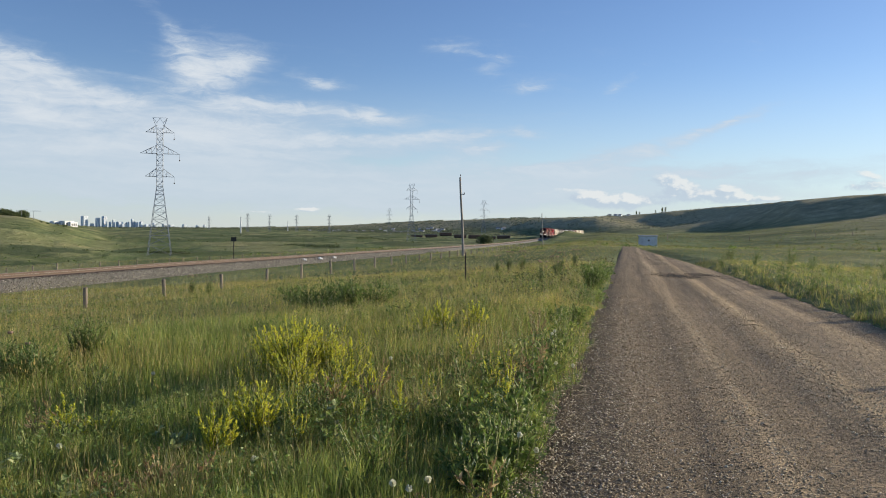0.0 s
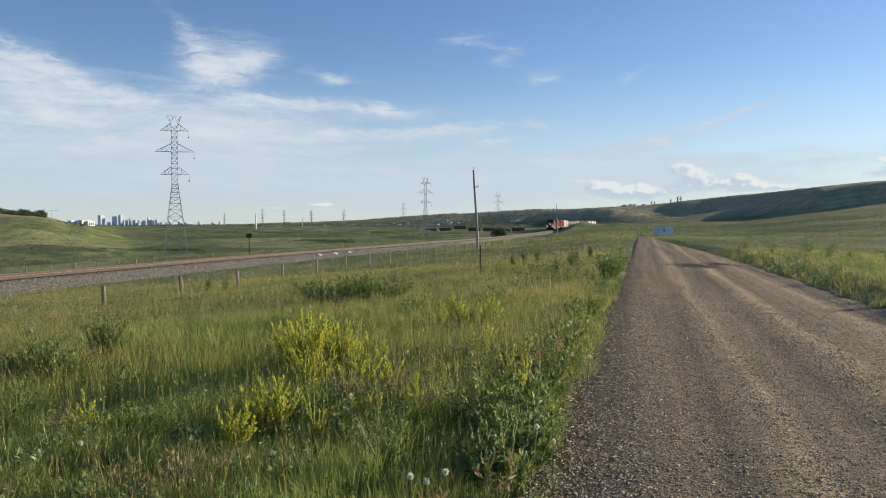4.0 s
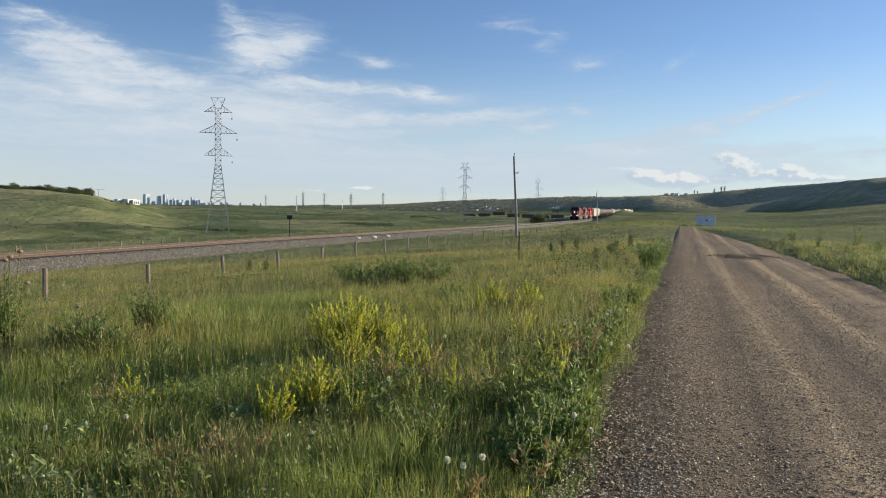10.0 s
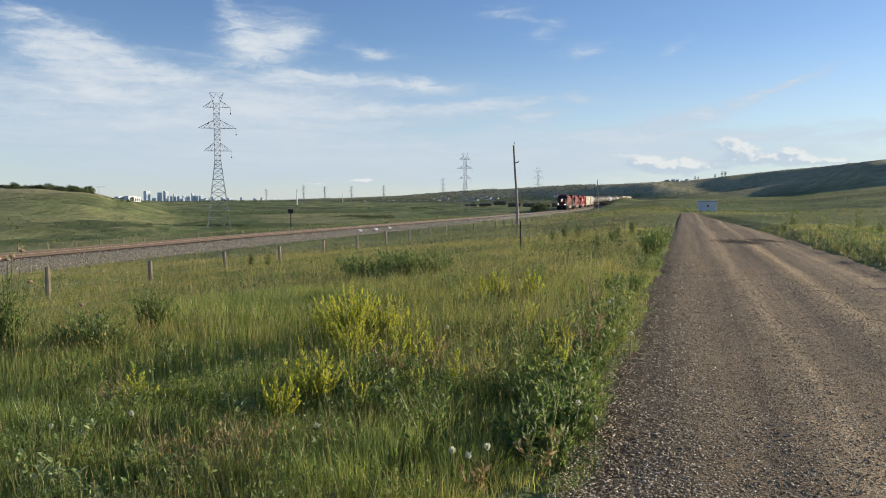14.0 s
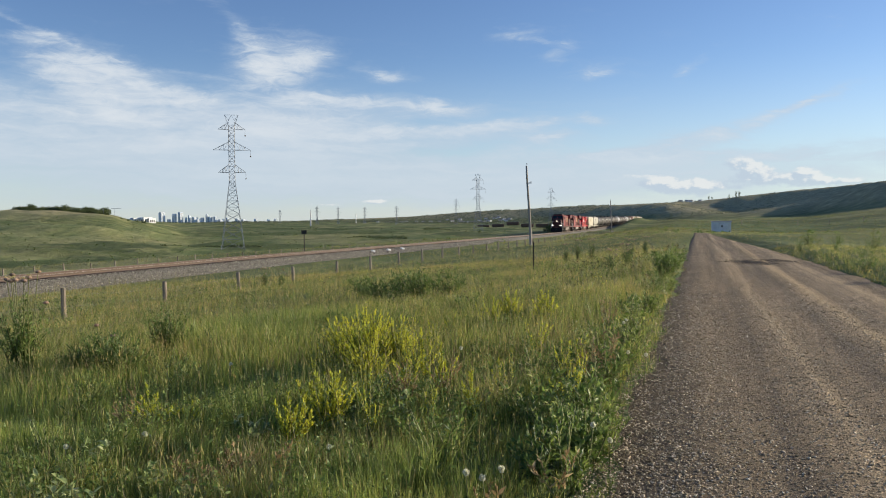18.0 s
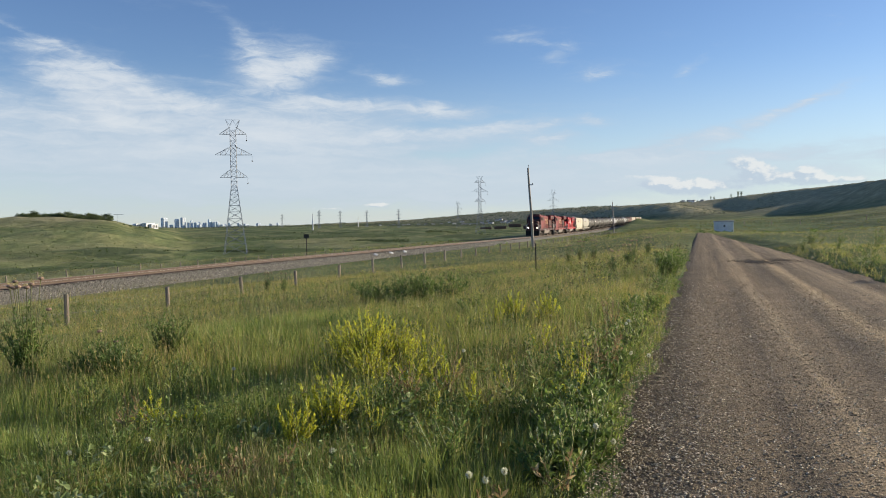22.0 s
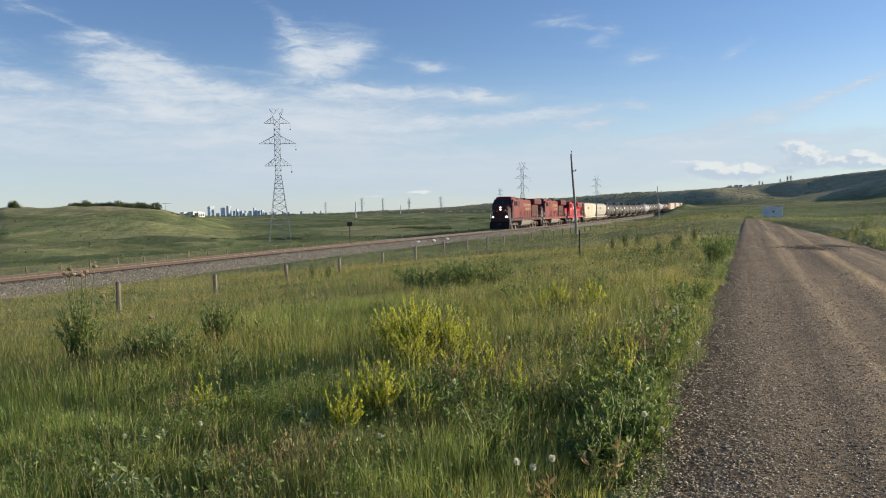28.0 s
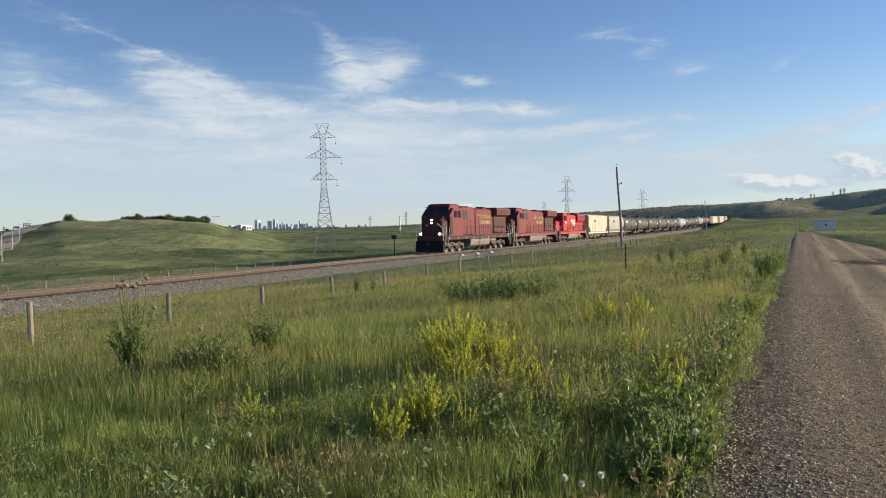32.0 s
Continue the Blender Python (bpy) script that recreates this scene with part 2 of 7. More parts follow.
def surface(name, color, rough=0.6, metal=0.0, grain=12.0, fine=90.0, vary=0.25, bump=0.15, dirt=None, dirt_scale=1.5, dirt_amount=0.5,
            spread=0.0, stretch=(1, 1, 1), bump_dist=0.01):
    """A painted, weathered or natural surface: grain at two scales, dirt patches, relief; spread varies it from piece to piece."""
    mt, nt, bs = shader(name)
    a, b = noise_node(nt, grain, 5, stretch=stretch), noise_node(nt, fine, 3, stretch=stretch)
    col = ramp_node(nt, a, [(0.3, scaled(color, 1 - vary)), (0.7, scaled(color, 1 + vary))])
    col = mix_node(nt, 0.35, col, ramp_node(nt, b, [(0.3, scaled(color, 1 - vary * 1.5)), (0.7, scaled(color, 1 + vary * 1.2))]))
    if dirt:
        d = ramp_node(nt, noise_node(nt, dirt_scale, 6, 0.65, stretch=stretch), [(0.45, (0, 0, 0)), (0.68, (dirt_amount,) * 3)])
        col = mix_node(nt, d, col, dirt)
    if spread:
        oi = nt.nodes.new("ShaderNodeObjectInfo")
        col = mix_node(nt, 1.0, col, ramp_node(nt, oi.outputs["Random"], [(0, (1 - spread,) * 3), (1, (1 + spread,) * 3)]), "MULTIPLY")
    nt.links.new(col, bs.inputs["Base Color"])
    nt.links.new(ramp_node(nt, b, [(0.2, (max(0.05, rough - 0.1),) * 3), (0.8, (min(1, rough + 0.12),) * 3)]), bs.inputs["Roughness"])
    bs.inputs["Metallic"].default_value = metal
    if bump:
        bn = nt.nodes.new("ShaderNodeBump")
        bn.inputs["Strength"].default_value, bn.inputs["Distance"].default_value = bump, bump_dist
        nt.links.new(b, bn.inputs["Height"])
        nt.links.new(bn.outputs[0], bs.inputs["Normal"])
    return mt


def leafy(name, stops, rough=0.55, through=0.35, patch=0.35):
    """Grass and leaves: hue by blade, slow patches over the ground, light let through."""
    mt, nt, bs = shader(name)
    geo = nt.nodes.new("ShaderNodeNewGeometry")
    col = ramp_node(nt, geo.outputs["Random Per Island"], stops)
    big = ramp_node(nt, noise_node(nt, patch, 3), [(0.35, (0.72, 0.80, 0.72)), (0.65, (1.2, 1.12, 1.0))])
    col = mix_node(nt, 1.0, col, big, "MULTIPLY")
    tuft = ramp_node(nt, noise_node(nt, patch * 9, 4, 0.65), [(0.36, (0.58, 0.62, 0.60)), (0.5, (1.0, 1.0, 0.95)), (0.66, (1.35, 1.25, 1.05))])
    col = mix_node(nt, 0.8, col, mix_node(nt, 1.0, col, tuft, "MULTIPLY"))
    nt.links.new(col, bs.inputs["Base Color"])
    bs.inputs["Roughness"].default_value = rough
    bs.inputs["Specular IOR Level"].default_value = 0.34
    tr, ms = nt.nodes.new("ShaderNodeBsdfTranslucent"), nt.nodes.new("ShaderNodeMixShader")
    nt.links.new(col, tr.inputs[0])
    ms.inputs[0].default_value = through
    nt.links.new(bs.outputs[0], ms.inputs[1])
    nt.links.new(tr.outputs[0], ms.inputs[2])
    nt.links.new(ms.outputs[0], nt.nodes["Material Output"].inputs[0])
    return mt


def glowing(name, color, strength):
    mt, nt, bs = shader(name)
    bs.inputs["Base Color"].default_value = (*color, 1)
    bs.inputs["Emission Color"].default_value = (*color, 1)
    bs.inputs["Emission Strength"].default_value = strength
    return mt


def meadow_material():
    mt, nt, bs = shader("meadow_ground")
    huge, big = noise_node(nt, 0.0045, 4, 0.6, stretch=(1, 0.4, 1)), noise_node(nt, 0.02, 6, 0.62, stretch=(0.8, 0.35, 1))
    mid, fine = noise_node(nt, 0.13, 6, 0.66, stretch=(1, 0.5, 1)), noise_node(nt, 1.9, 4, 0.7)
    green = ramp_node(nt, mid, [(0.30, (0.095, 0.140, 0.058)), (0.5, (0.165, 0.210, 0.088)), (0.68, (0.255, 0.275, 0.125))])
    straw = ramp_node(nt, mid, [(0.30, (0.235, 0.235, 0.105)), (0.7, (0.40, 0.365, 0.20))])
    col = mix_node(nt, ramp_node(nt, big, [(0.42, (0, 0, 0)), (0.62, (1, 1, 1))]), green, straw)
    scrub = ramp_node(nt, noise_node(nt, 0.035, 7, 0.7, stretch=(0.40, 0.36, 1)), [(0.53, (0, 0, 0)), (0.585, (0.85, 0.85, 0.85))])
    col = mix_node(nt, scrub, col, (0.080, 0.110, 0.048))
    band = ramp_node(nt, noise_node(nt, 0.022, 5, 0.6, stretch=(0.28, 1, 1)), [(0.46, (0, 0, 0)), (0.60, (0.75, 0.75, 0.75))])
    col = mix_node(nt, band, col, (0.095, 0.125, 0.048))
    col = mix_node(nt, 1.0, col, ramp_node(nt, huge, [(0.35, (0.66, 0.72, 0.70)), (0.65, (1.02, 1.02, 0.98))]), "MULTIPLY")
    geo, sp, up = nt.nodes.new("ShaderNodeNewGeometry"), nt.nodes.new("ShaderNodeSeparateXYZ"), nt.nodes.new("ShaderNodeMapRange")
    nt.links.new(geo.outputs["Position"], sp.inputs[0])
    nt.links.new(sp.outputs[2], up.inputs["Value"])
    up.inputs["From Min"].default_value, up.inputs["From Max"].default_value, up.inputs["To Max"].default_value = 3.0, 14.0, 0.9
    # dry grass on the heights, lightened further to paint in the distance haze
    dry = ramp_node(nt, mid, [(0.3, (0.22, 0.215, 0.13)), (0.5, (0.35, 0.32, 0.195)), (0.68, (0.55, 0.48, 0.31))])
    col = mix_node(nt, up.outputs[0], col, dry)
    col = mix_node(nt, 0.6, col, mix_node(nt, 1.0, col, ramp_node(nt, fine, [(0.3, (0.40, 0.45, 0.40)), (0.7, (1.5, 1.45, 1.35))]), "MULTIPLY"))
    nt.links.new(col, bs.inputs["Base Color"])
    bs.inputs["Roughness"].default_value = 0.95
    bs.inputs["Specular IOR Level"].default_value = 0.1
    bn = nt.nodes.new("ShaderNodeBump")
    bn.inputs["Strength"].default_value, bn.inputs["Distance"].default_value = 0.9, 0.25
    nt.links.new(fine, bn.inputs["Height"])
    b2 = nt.nodes.new("ShaderNodeBump")
    b2.inputs["Strength"].default_value, b2.inputs["Distance"].default_value = 0.7, 2.0
    nt.links.new(mid, b2.inputs["Height"])
    nt.links.new(bn.outputs[0], b2.inputs["Normal"])
    nt.links.new(b2.outputs[0], bs.inputs["Normal"])
    return mt


def gravel_material():
    """Packed gravel; paler wheel tracks run along the object's y axis, loose dark stones between them and at the edge (x = 0)."""
    mt, nt, bs = shader("packed_gravel")
    patch, fine, spot = noise_node(nt, 0.7, 5, 0.65), noise_node(nt, 46.0, 5, 0.75), noise_node(nt, 9.0, 5, 0.7)
    sway = noise_node(nt, 1.0, 5, 0.65, stretch=(1.2, 0.09, 1))
    tc, sep, add, mr = nt.nodes.new("ShaderNodeTexCoord"), nt.nodes.new("ShaderNodeSeparateXYZ"), nt.nodes.new("ShaderNodeMath"), nt.nodes.new("ShaderNodeMapRange")
    nt.links.new(tc.outputs["Object"], sep.inputs[0])
    add.operation = "MULTIPLY_ADD"
    nt.links.new(sway, add.inputs[0])
    add.inputs[1].default_value = 0.7
    nt.links.new(sep.outputs[0], add.inputs[2])
    nt.links.new(add.outputs[0], mr.inputs["Value"])
    mr.inputs["From Min"].default_value, mr.inputs["From Max"].default_value = 0.35, 5.35
    loose, pale, mid = (0.132, 0.102, 0.064), (0.40, 0.305, 0.18), (0.19, 0.145, 0.087)
    stops = [(0.06, loose), (0.12, (0.15, 0.118, 0.075)), (0.185, mid), (0.225, loose), (0.26, mid), (0.315, pale), (0.36, mid), (0.41, (0.19, 0.145, 0.09)), (0.46, loose), (0.50, mid), (0.555, (0.44, 0.33, 0.185)), (0.60, mid),
             (0.655, (0.20, 0.155, 0.10)), (0.76, (0.40, 0.305, 0.18)), (0.84, mid), (0.92, (0.26, 0.20, 0.125)), (1.0, loose)]
    band = ramp_node(nt, mr.outputs[0], stops)
    col = mix_node(nt, 0.30, band, ramp_node(nt, patch, [(0.35, (0.185, 0.145, 0.103)), (0.68, (0.36, 0.275, 0.178))]))
    streak = ramp_node(nt, noise_node(nt, 3.2, 4, 0.6, stretch=(1.6, 0.03, 1)), [(0.35, (0.82, 0.82, 0.83)), (0.65, (1.18, 1.17, 1.14))])
    col = mix_node(nt, 1.0, col, streak, "MULTIPLY")
    col = mix_node(nt, 1.0, col, ramp_node(nt, fine, [(0.30, (0.26, 0.26, 0.26)), (0.5, (0.95, 0.95, 0.95)), (0.70, (2.2, 2.14, 2.0))]), "MULTIPLY")
    col = mix_node(nt, 1.0, col, ramp_node(nt, spot, [(0.35, (0.78, 0.78, 0.78)), (0.65, (1.18, 1.18, 1.18))]), "MULTIPLY")
    nt.links.new(col, bs.inputs["Base Color"])
    bs.inputs["Roughness"].default_value = 0.92
    bs.inputs["Specular IOR Level"].default_value = 0.2
    bn = nt.nodes.new("ShaderNodeBump")
    bn.inputs["Strength"].default_value, bn.inputs["Distance"].default_value = 0.9, 0.02
    nt.links.new(fine, bn.inputs["Height"])
    b2 = nt.nodes.new("ShaderNodeBump")
    b2.inputs["Strength"].default_value, b2.inputs["Distance"].default_value = 0.5, 0.05
    nt.links.new(spot, b2.inputs["Height"])
    nt.links.new(bn.outputs[0], b2.inputs["Normal"])
    nt.links.new(b2.outputs[0], bs.inputs["Normal"])
    return mt


def stony(name, stops, rough=0.85):
    mt, nt, bs = shader(name)
    geo = nt.nodes.new("ShaderNodeNewGeometry")
    col = ramp_node(nt, geo.outputs["Random Per Island"], stops)
    f = noise_node(nt, 60, 3)
    col = mix_node(nt, 1.0, col, ramp_node(nt, f, [(0.3, (0.75,) * 3), (0.7, (1.2,) * 3)]), "MULTIPLY")
    nt.links.new(col, bs.inputs["Base Color"])
    bs.inputs["Roughness"].default_value = rough
    return mt


M = {}
M["meadow"] = meadow_material()
M["gravel"] = gravel_material()
M["blade"] = leafy("grass_blade", [(0, (0.105, 0.140, 0.034)), (0.4, (0.265, 0.305, 0.076)), (0.7, (0.395, 0.405, 0.112)), (0.88, (0.48, 0.43, 0.155)), (1, (0.60, 0.52, 0.26))], 0.42, 0.48)
M["fresh"] = leafy("fresh_grass", [(0, (0.100, 0.155, 0.036)), (0.45, (0.255, 0.345, 0.085)), (0.8, (0.41, 0.47, 0.140)), (1, (0.60, 0.62, 0.26))], 0.42, 0.45)
M["straw"] = leafy("dry_grass", [(0, (0.306, 0.246, 0.111)), (0.6, (0.425, 0.340, 0.170)), (1, (0.527, 0.442, 0.264))], 0.6, 0.4)
M["seed"] = leafy("seed_head", [(0, (0.32, 0.28, 0.13)), (0.5, (0.46, 0.42, 0.21)), (1, (0.62, 0.57, 0.34))], 0.7, 0.45)
M["weed_leaf"] = leafy("weed_leaf", [(0, (0.095, 0.150, 0.042)), (0.6, (0.165, 0.245, 0.068)), (1, (0.29, 0.38, 0.125))], 0.5, 0.42)
M["weed_stem"] = leafy("weed_stem", [(0, (0.13, 0.16, 0.055)), (1, (0.24, 0.24, 0.11))], 0.6, 0.1)
M["yellow"] = leafy("yellow_flower", [(0, (0.56, 0.55, 0.06)), (0.5, (0.78, 0.72, 0.09)), (1, (0.66, 0.70, 0.16))], 0.6, 0.5)
M["sage"] = leafy("silvery_leaf", [(0, (0.26, 0.33, 0.14)), (0.6, (0.40, 0.47, 0.22)), (1, (0.58, 0.62, 0.36))], 0.45, 0.35)
M["rust_stalk"] = leafy("rusty_dry_stalk", [(0, (0.30, 0.18, 0.095)), (0.6, (0.48, 0.33, 0.19)), (1, (0.64, 0.49, 0.31))], 0.7, 0.35)
M["pale_leaf"] = leafy("pale_flower", [(0, (0.55, 0.56, 0.42)), (1, (0.76, 0.76, 0.62))], 0.7, 0.4)
M["thistle"] = leafy("thistle_head", [(0, (0.30, 0.20, 0.16)), (1, (0.46, 0.32, 0.28))], 0.8, 0.1)
M["tussock"] = leafy("tussock_grass", [(0, (0.12, 0.15, 0.05)), (0.5, (0.21, 0.22, 0.085)), (1, (0.34, 0.31, 0.14))], 0.7, 0.3, 0.03)
M["dark_head"] = leafy("dark_seed_head", [(0, (0.055, 0.048, 0.032)), (1, (0.12, 0.095, 0.065))], 0.8, 0.1)
M["fluff"] = leafy("seed_fluff", [(0, (0.80, 0.77, 0.70)), (1, (0.92, 0.90, 0.85))], 0.9, 0.5)
M["tree_leaf"] = leafy("tree_leaf", [(0, (0.085, 0.115, 0.055)), (0.6, (0.12, 0.155, 0.072)), (1, (0.17, 0.21, 0.095))], 0.6, 0.3, 0.02)
# paler and greyer than tree_leaf: distance haze put into the leaf colour
M["far_leaf"] = leafy("haze_pale_far_leaf", [(0, (0.115, 0.140, 0.105)), (0.6, (0.155, 0.18, 0.135)), (1, (0.20, 0.225, 0.165))], 0.7, 0.25, 0.01)
M["bark"] = surface("tree_bark", (0.16, 0.12, 0.09), 0.95, grain=3, vary=0.4, bump=0.6, stretch=(3, 3, 0.6))
M["ballast"] = stony("ballast_stone", [(0, (0.10, 0.095, 0.075)), (0.5, (0.20, 0.19, 0.155)), (0.75, (0.32, 0.30, 0.24)), (1, (0.58, 0.54, 0.44))])
M["pebble"] = stony("road_pebble", [(0, (0.19, 0.145, 0.082)), (0.45, (0.35, 0.275, 0.16)), (0.75, (0.58, 0.48, 0.32)), (1, (0.86, 0.76, 0.57))])
M["ballast_bed"] = surface("ballast_bed", (0.155, 0.145, 0.118), 0.95, grain=6, fine=24, vary=0.45, bump=1.0, bump_dist=0.05)
M["rust_bed"] = surface("rusty_ballast", (0.058, 0.044, 0.031), 0.95, grain=4, fine=26, vary=0.35, bump=1.0, bump_dist=0.04)
M["rail"] = surface("rusty_rail", (0.075, 0.050, 0.035), 0.65, 0.3, grain=20, vary=0.3, bump=0.3)
M["rail_top"] = surface("worn_rail_head", (0.42, 0.38, 0.36), 0.35, 0.9, vary=0.15, bump=0.05)
M["tie"] = surface("creosoted_tie", (0.11, 0.08, 0.062), 0.9, grain=8, vary=0.4, spread=0.25)
M["post"] = surface("weathered_post", (0.29, 0.24, 0.18), 0.9, grain=6, fine=40, vary=0.35, bump=0.6, stretch=(6, 6, 1), dirt=(0.12, 0.10, 0.085), spread=0.2)
M["pole"] = surface("old_pole_wood", (0.36, 0.32, 0.27), 0.9, grain=5, fine=30, vary=0.35, bump=0.5, stretch=(5, 5, 0.6), dirt=(0.18, 0.16, 0.14))
M["wire"] = surface("fence_wire", (0.22, 0.20, 0.19), 0.6, 0.7, vary=0.2)
M["steel"] = surface("galvanised_steel", (0.24, 0.27, 0.31), 0.6, 0.15, grain=1.5, vary=0.18, bump=0.05, dirt=(0.14, 0.15, 0.17), dirt_scale=0.6)
M["insulator"] = surface("dark_glazed_insulator", (0.10, 0.075, 0.06), 0.25, vary=0.1)
M["white_paint"] = surface("white_paint", (0.72, 0.73, 0.74), 0.6, grain=2, vary=0.08, bump=0.08, dirt=(0.42, 0.40, 0.37), dirt_scale=1.2, dirt_amount=0.4)
M["dark_glass"] = surface("dark_window_glass", (0.02, 0.024, 0.03), 0.08, vary=0.05, bump=0)
M["conc"] = surface("concrete", (0.42, 0.41, 0.39), 0.85, grain=0.2, fine=3, vary=0.15)

# ---- the lie of the land ----
TRACK_C, TRACK_S = -32.6, 0.21          # the track runs along x = C + S*y
K = 1 / math.sqrt(1 + TRACK_S ** 2)
DIRX, DIRY = TRACK_S * K, K             # the way that the track runs, away from the viewer
CURVE_Y, CURVE_R = 560.0, 9000.0         # past here the track bends off to the right
REACH = 4900.0


def wave(x, y, s, seed):
    """Smooth uneven ground, about -1 to 1, with lumps about s metres long."""
    a = 6.2832 / s
    v = np.sin(a * (x * 0.83 + y * 0.31) + seed) * np.cos(a * (y * 0.71 - x * 0.37) + seed * 1.7)
    v = v + 0.6 * np.sin(a * 1.93 * (x * 0.45 - y * 0.92) + seed * 2.3) * np.cos(a * 1.71 * (x * 0.88 + y * 0.2) - seed)
    return v / 1.4


def step(v, a, b):
    t = np.clip((v - a) / (b - a), 0, 1)
    return t * t * (3 - 2 * t)


def rail_z(y):
    return np.interp(y, [0, 60, 100, 150, 200, 270, 330, 400, 560, 900], [-1.0, -1.05, -1.25, -1.5, -1.72, -1.85, -1.6, -1.15, -0.75, -0.5])


def track_x(y):
    over = np.clip(np.asarray(y, float) - CURVE_Y, 0, 360)
    return TRACK_C + TRACK_S * y + over ** 2 / (2 * CURVE_R)


def road_left(y):
    return -0.55 + 0.2335 * y


def road_right(y):
    return 4.9 + 0.19 * y + np.maximum(6 - y, 0) * 0.06 + 0.45 * np.exp(-((y - 38) / 20.0) ** 2)


def land(x, y):
    """The height of the ground."""
    x, y = np.asarray(x, float), np.asarray(y, float)
    r, az = np.hypot(x, y), np.degrees(np.arctan2(x, y))
    u = (x - track_x(y)) * K
    # across the track: valley side, ditch, fence bank, the road's shelf, the meadow
    dip = rail_z(y)
    near = dip * np.clip((30.5 - u) / 16.0, 0, 1) + np.interp(u, [-14, 0, 4, 14.5, 30], [-0.75, -0.75, -0.65, -0.22, 0.0])
    near = near + 0.45 * np.exp(-((u - 9.0) / 2.6) ** 2) * step(y, 85, 135)
    near = near + 0.10 * wave(x, y, 13, 1.0) * step(np.abs(u), 12, 16) * (1 - step(u, 26, 31) * (1 - step(u, 40, 46)))
    # the road's crest and the hollow behind it, then the meadow's long rise to the hill
    hollow = -1.6 * step(r, 82, 135) * step(az, 8.5, 12.0) * (1 - step(r, 180, 330))
    swell = 0.9 * np.exp(-((az - 9.5) / 3.5) ** 2) * step(r, 60, 230)
    knoll = 5.4 * step(u, 5, 12) * (1 - step(u, 60, 150)) * np.exp(-((y - 425) / 90) ** 2) * np.interp(az, [8.4, 10.2, 12, 14.5], [1.0, 0.33, 0.25, 0.0])
    foot_az = np.interp(az, [4, 9, 12, 16, 20, 22, 24, 27, 30, 40, 60], [-0.5, -0.15, 0.0, 0.10, 0.20, 0.42, 0.66, 1.0, 1.3, 2.0, 2.4])
    base_r = np.interp(az, [-16, -7, 5, 12, 16, 20, 24, 29, 40], [3300, 2500, 1500, 900, 640, 520, 450, 410, 380])
    foot = 1.6 + base_r * np.tan(np.radians(foot_az))
    right = foot * np.clip((r - 100) / (base_r - 100), 0, 1) ** 1.25
    crest_az = np.interp(az, [-25, -15, -7, -1, 5, 9, 13, 16.5, 20, 24, 26.5, 29, 40, 70], [0.0, 0.05, 0.33, 0.70, 0.98, 1.07, 1.2, 1.55, 1.88, 2.2, 2.42, 2.66, 3.3, 2.6])
    run = np.interp(az, [-7, 5, 12, 16, 20, 24, 30], [1000, 900, 700, 480, 300, 150, 110])
    crest = 1.6 + (base_r + run) * np.tan(np.radians(crest_az))
    # the valley beyond the track
    out = step(-u, 11, 75)
    valley = -1.7 - 6.2 * out + 1.3 * wave(x, y, 105, 2.0) * out + 0.7 * wave(x, y * 1.6, 43, 5.0) * out + 1.3 * wave(x * 0.35, y, 74, 4.4) * out * step(r, 120, 220)
    rise = 1.6 + 620 * np.tan(np.radians(np.interp(az, [-70, -44, -38.5, -37, -32, -28.5, -27.5, -26.6, -25, -23], [0.6, -0.3, 0.45, 0.75, 0.69, 0.57, 0.40, 0.10, -0.15, -0.3])))
    left = np.where(az < -22, 1.0, 0.0) * step(-az, 22, 26) * (rise + 8.0) * step(r, 190 + 25 * wave(x, y, 160, 8.0), 610)
    left = left * (1 - 0.10 * (1 + wave(x, y, 120, 11.0)) * step(r, 200, 300) * (1 - step(r, 450, 600)))
    plain = 4.5 * step(r, 700, 2600)
    far_left = valley + left + plain
    # sum up: the near shelf, the valley to the left of the track, the meadow to its right
    ground = np.where(u < 0, near + (far_left + 1.7) * step(-u, 11, 24) + 0.0, near)
    meadow = near + hollow + swell + right * step(u, 25, 60) + 0.28 * wave(x, y, 60, 3.0) * step(r, 45, 120)
    side = step(u, 14, 60) * step(r, 60, 160)
    ground = ground * (1 - side) + meadow * side + knoll
    verge = x - road_right(y)
    ground = ground + 0.24 * step(verge, -0.1, 1.3) * (1 - step(verge, 3.0, 9.0)) * (1 - step(y, 60, 95)) * step(y, 2, 9)
    # the hill: a steep near spur on the right, and the long ridge behind it
    spur_az = np.minimum(crest_az, np.interp(az, [9, 10, 12, 14, 15.5, 18, 20, 22, 24, 40], [9, 1.3, 0.95, 0.55, 0.40, 0.75, 1.15, 1.62, 2.15, 9]))
    spur = 1.6 + (base_r + run) * np.tan(np.radians(spur_az))
    climb = step(r, base_r, base_r + run) * step(az, -25, -20)
    lumps = 1 + 0.10 * wave(x, y, 70, 4.0) * climb * (1 - climb) * 4
    ground = ground * (1 - climb) + spur * lumps * climb
    top_r = base_r + run + np.interp(az, [12, 18, 22, 25, 32], [1200, 1000, 560, 320, 200])
    ridge = step(r, base_r + run + 20, top_r) * step(az, 8.0, 11.5)
    ground = ground * (1 - ridge) + (1.6 + top_r * np.tan(np.radians(crest_az)) * (1 + 0.085 * wave(x, y, 120, 7.0) * ridge * (1 - ridge) * 4)) * ridge
    # gently on beyond the crests
    return ground


def on_road(x, y):
    return (x > road_left(y) + 0.12) & (x < road_right(y) - 0.12) & (y < 96)


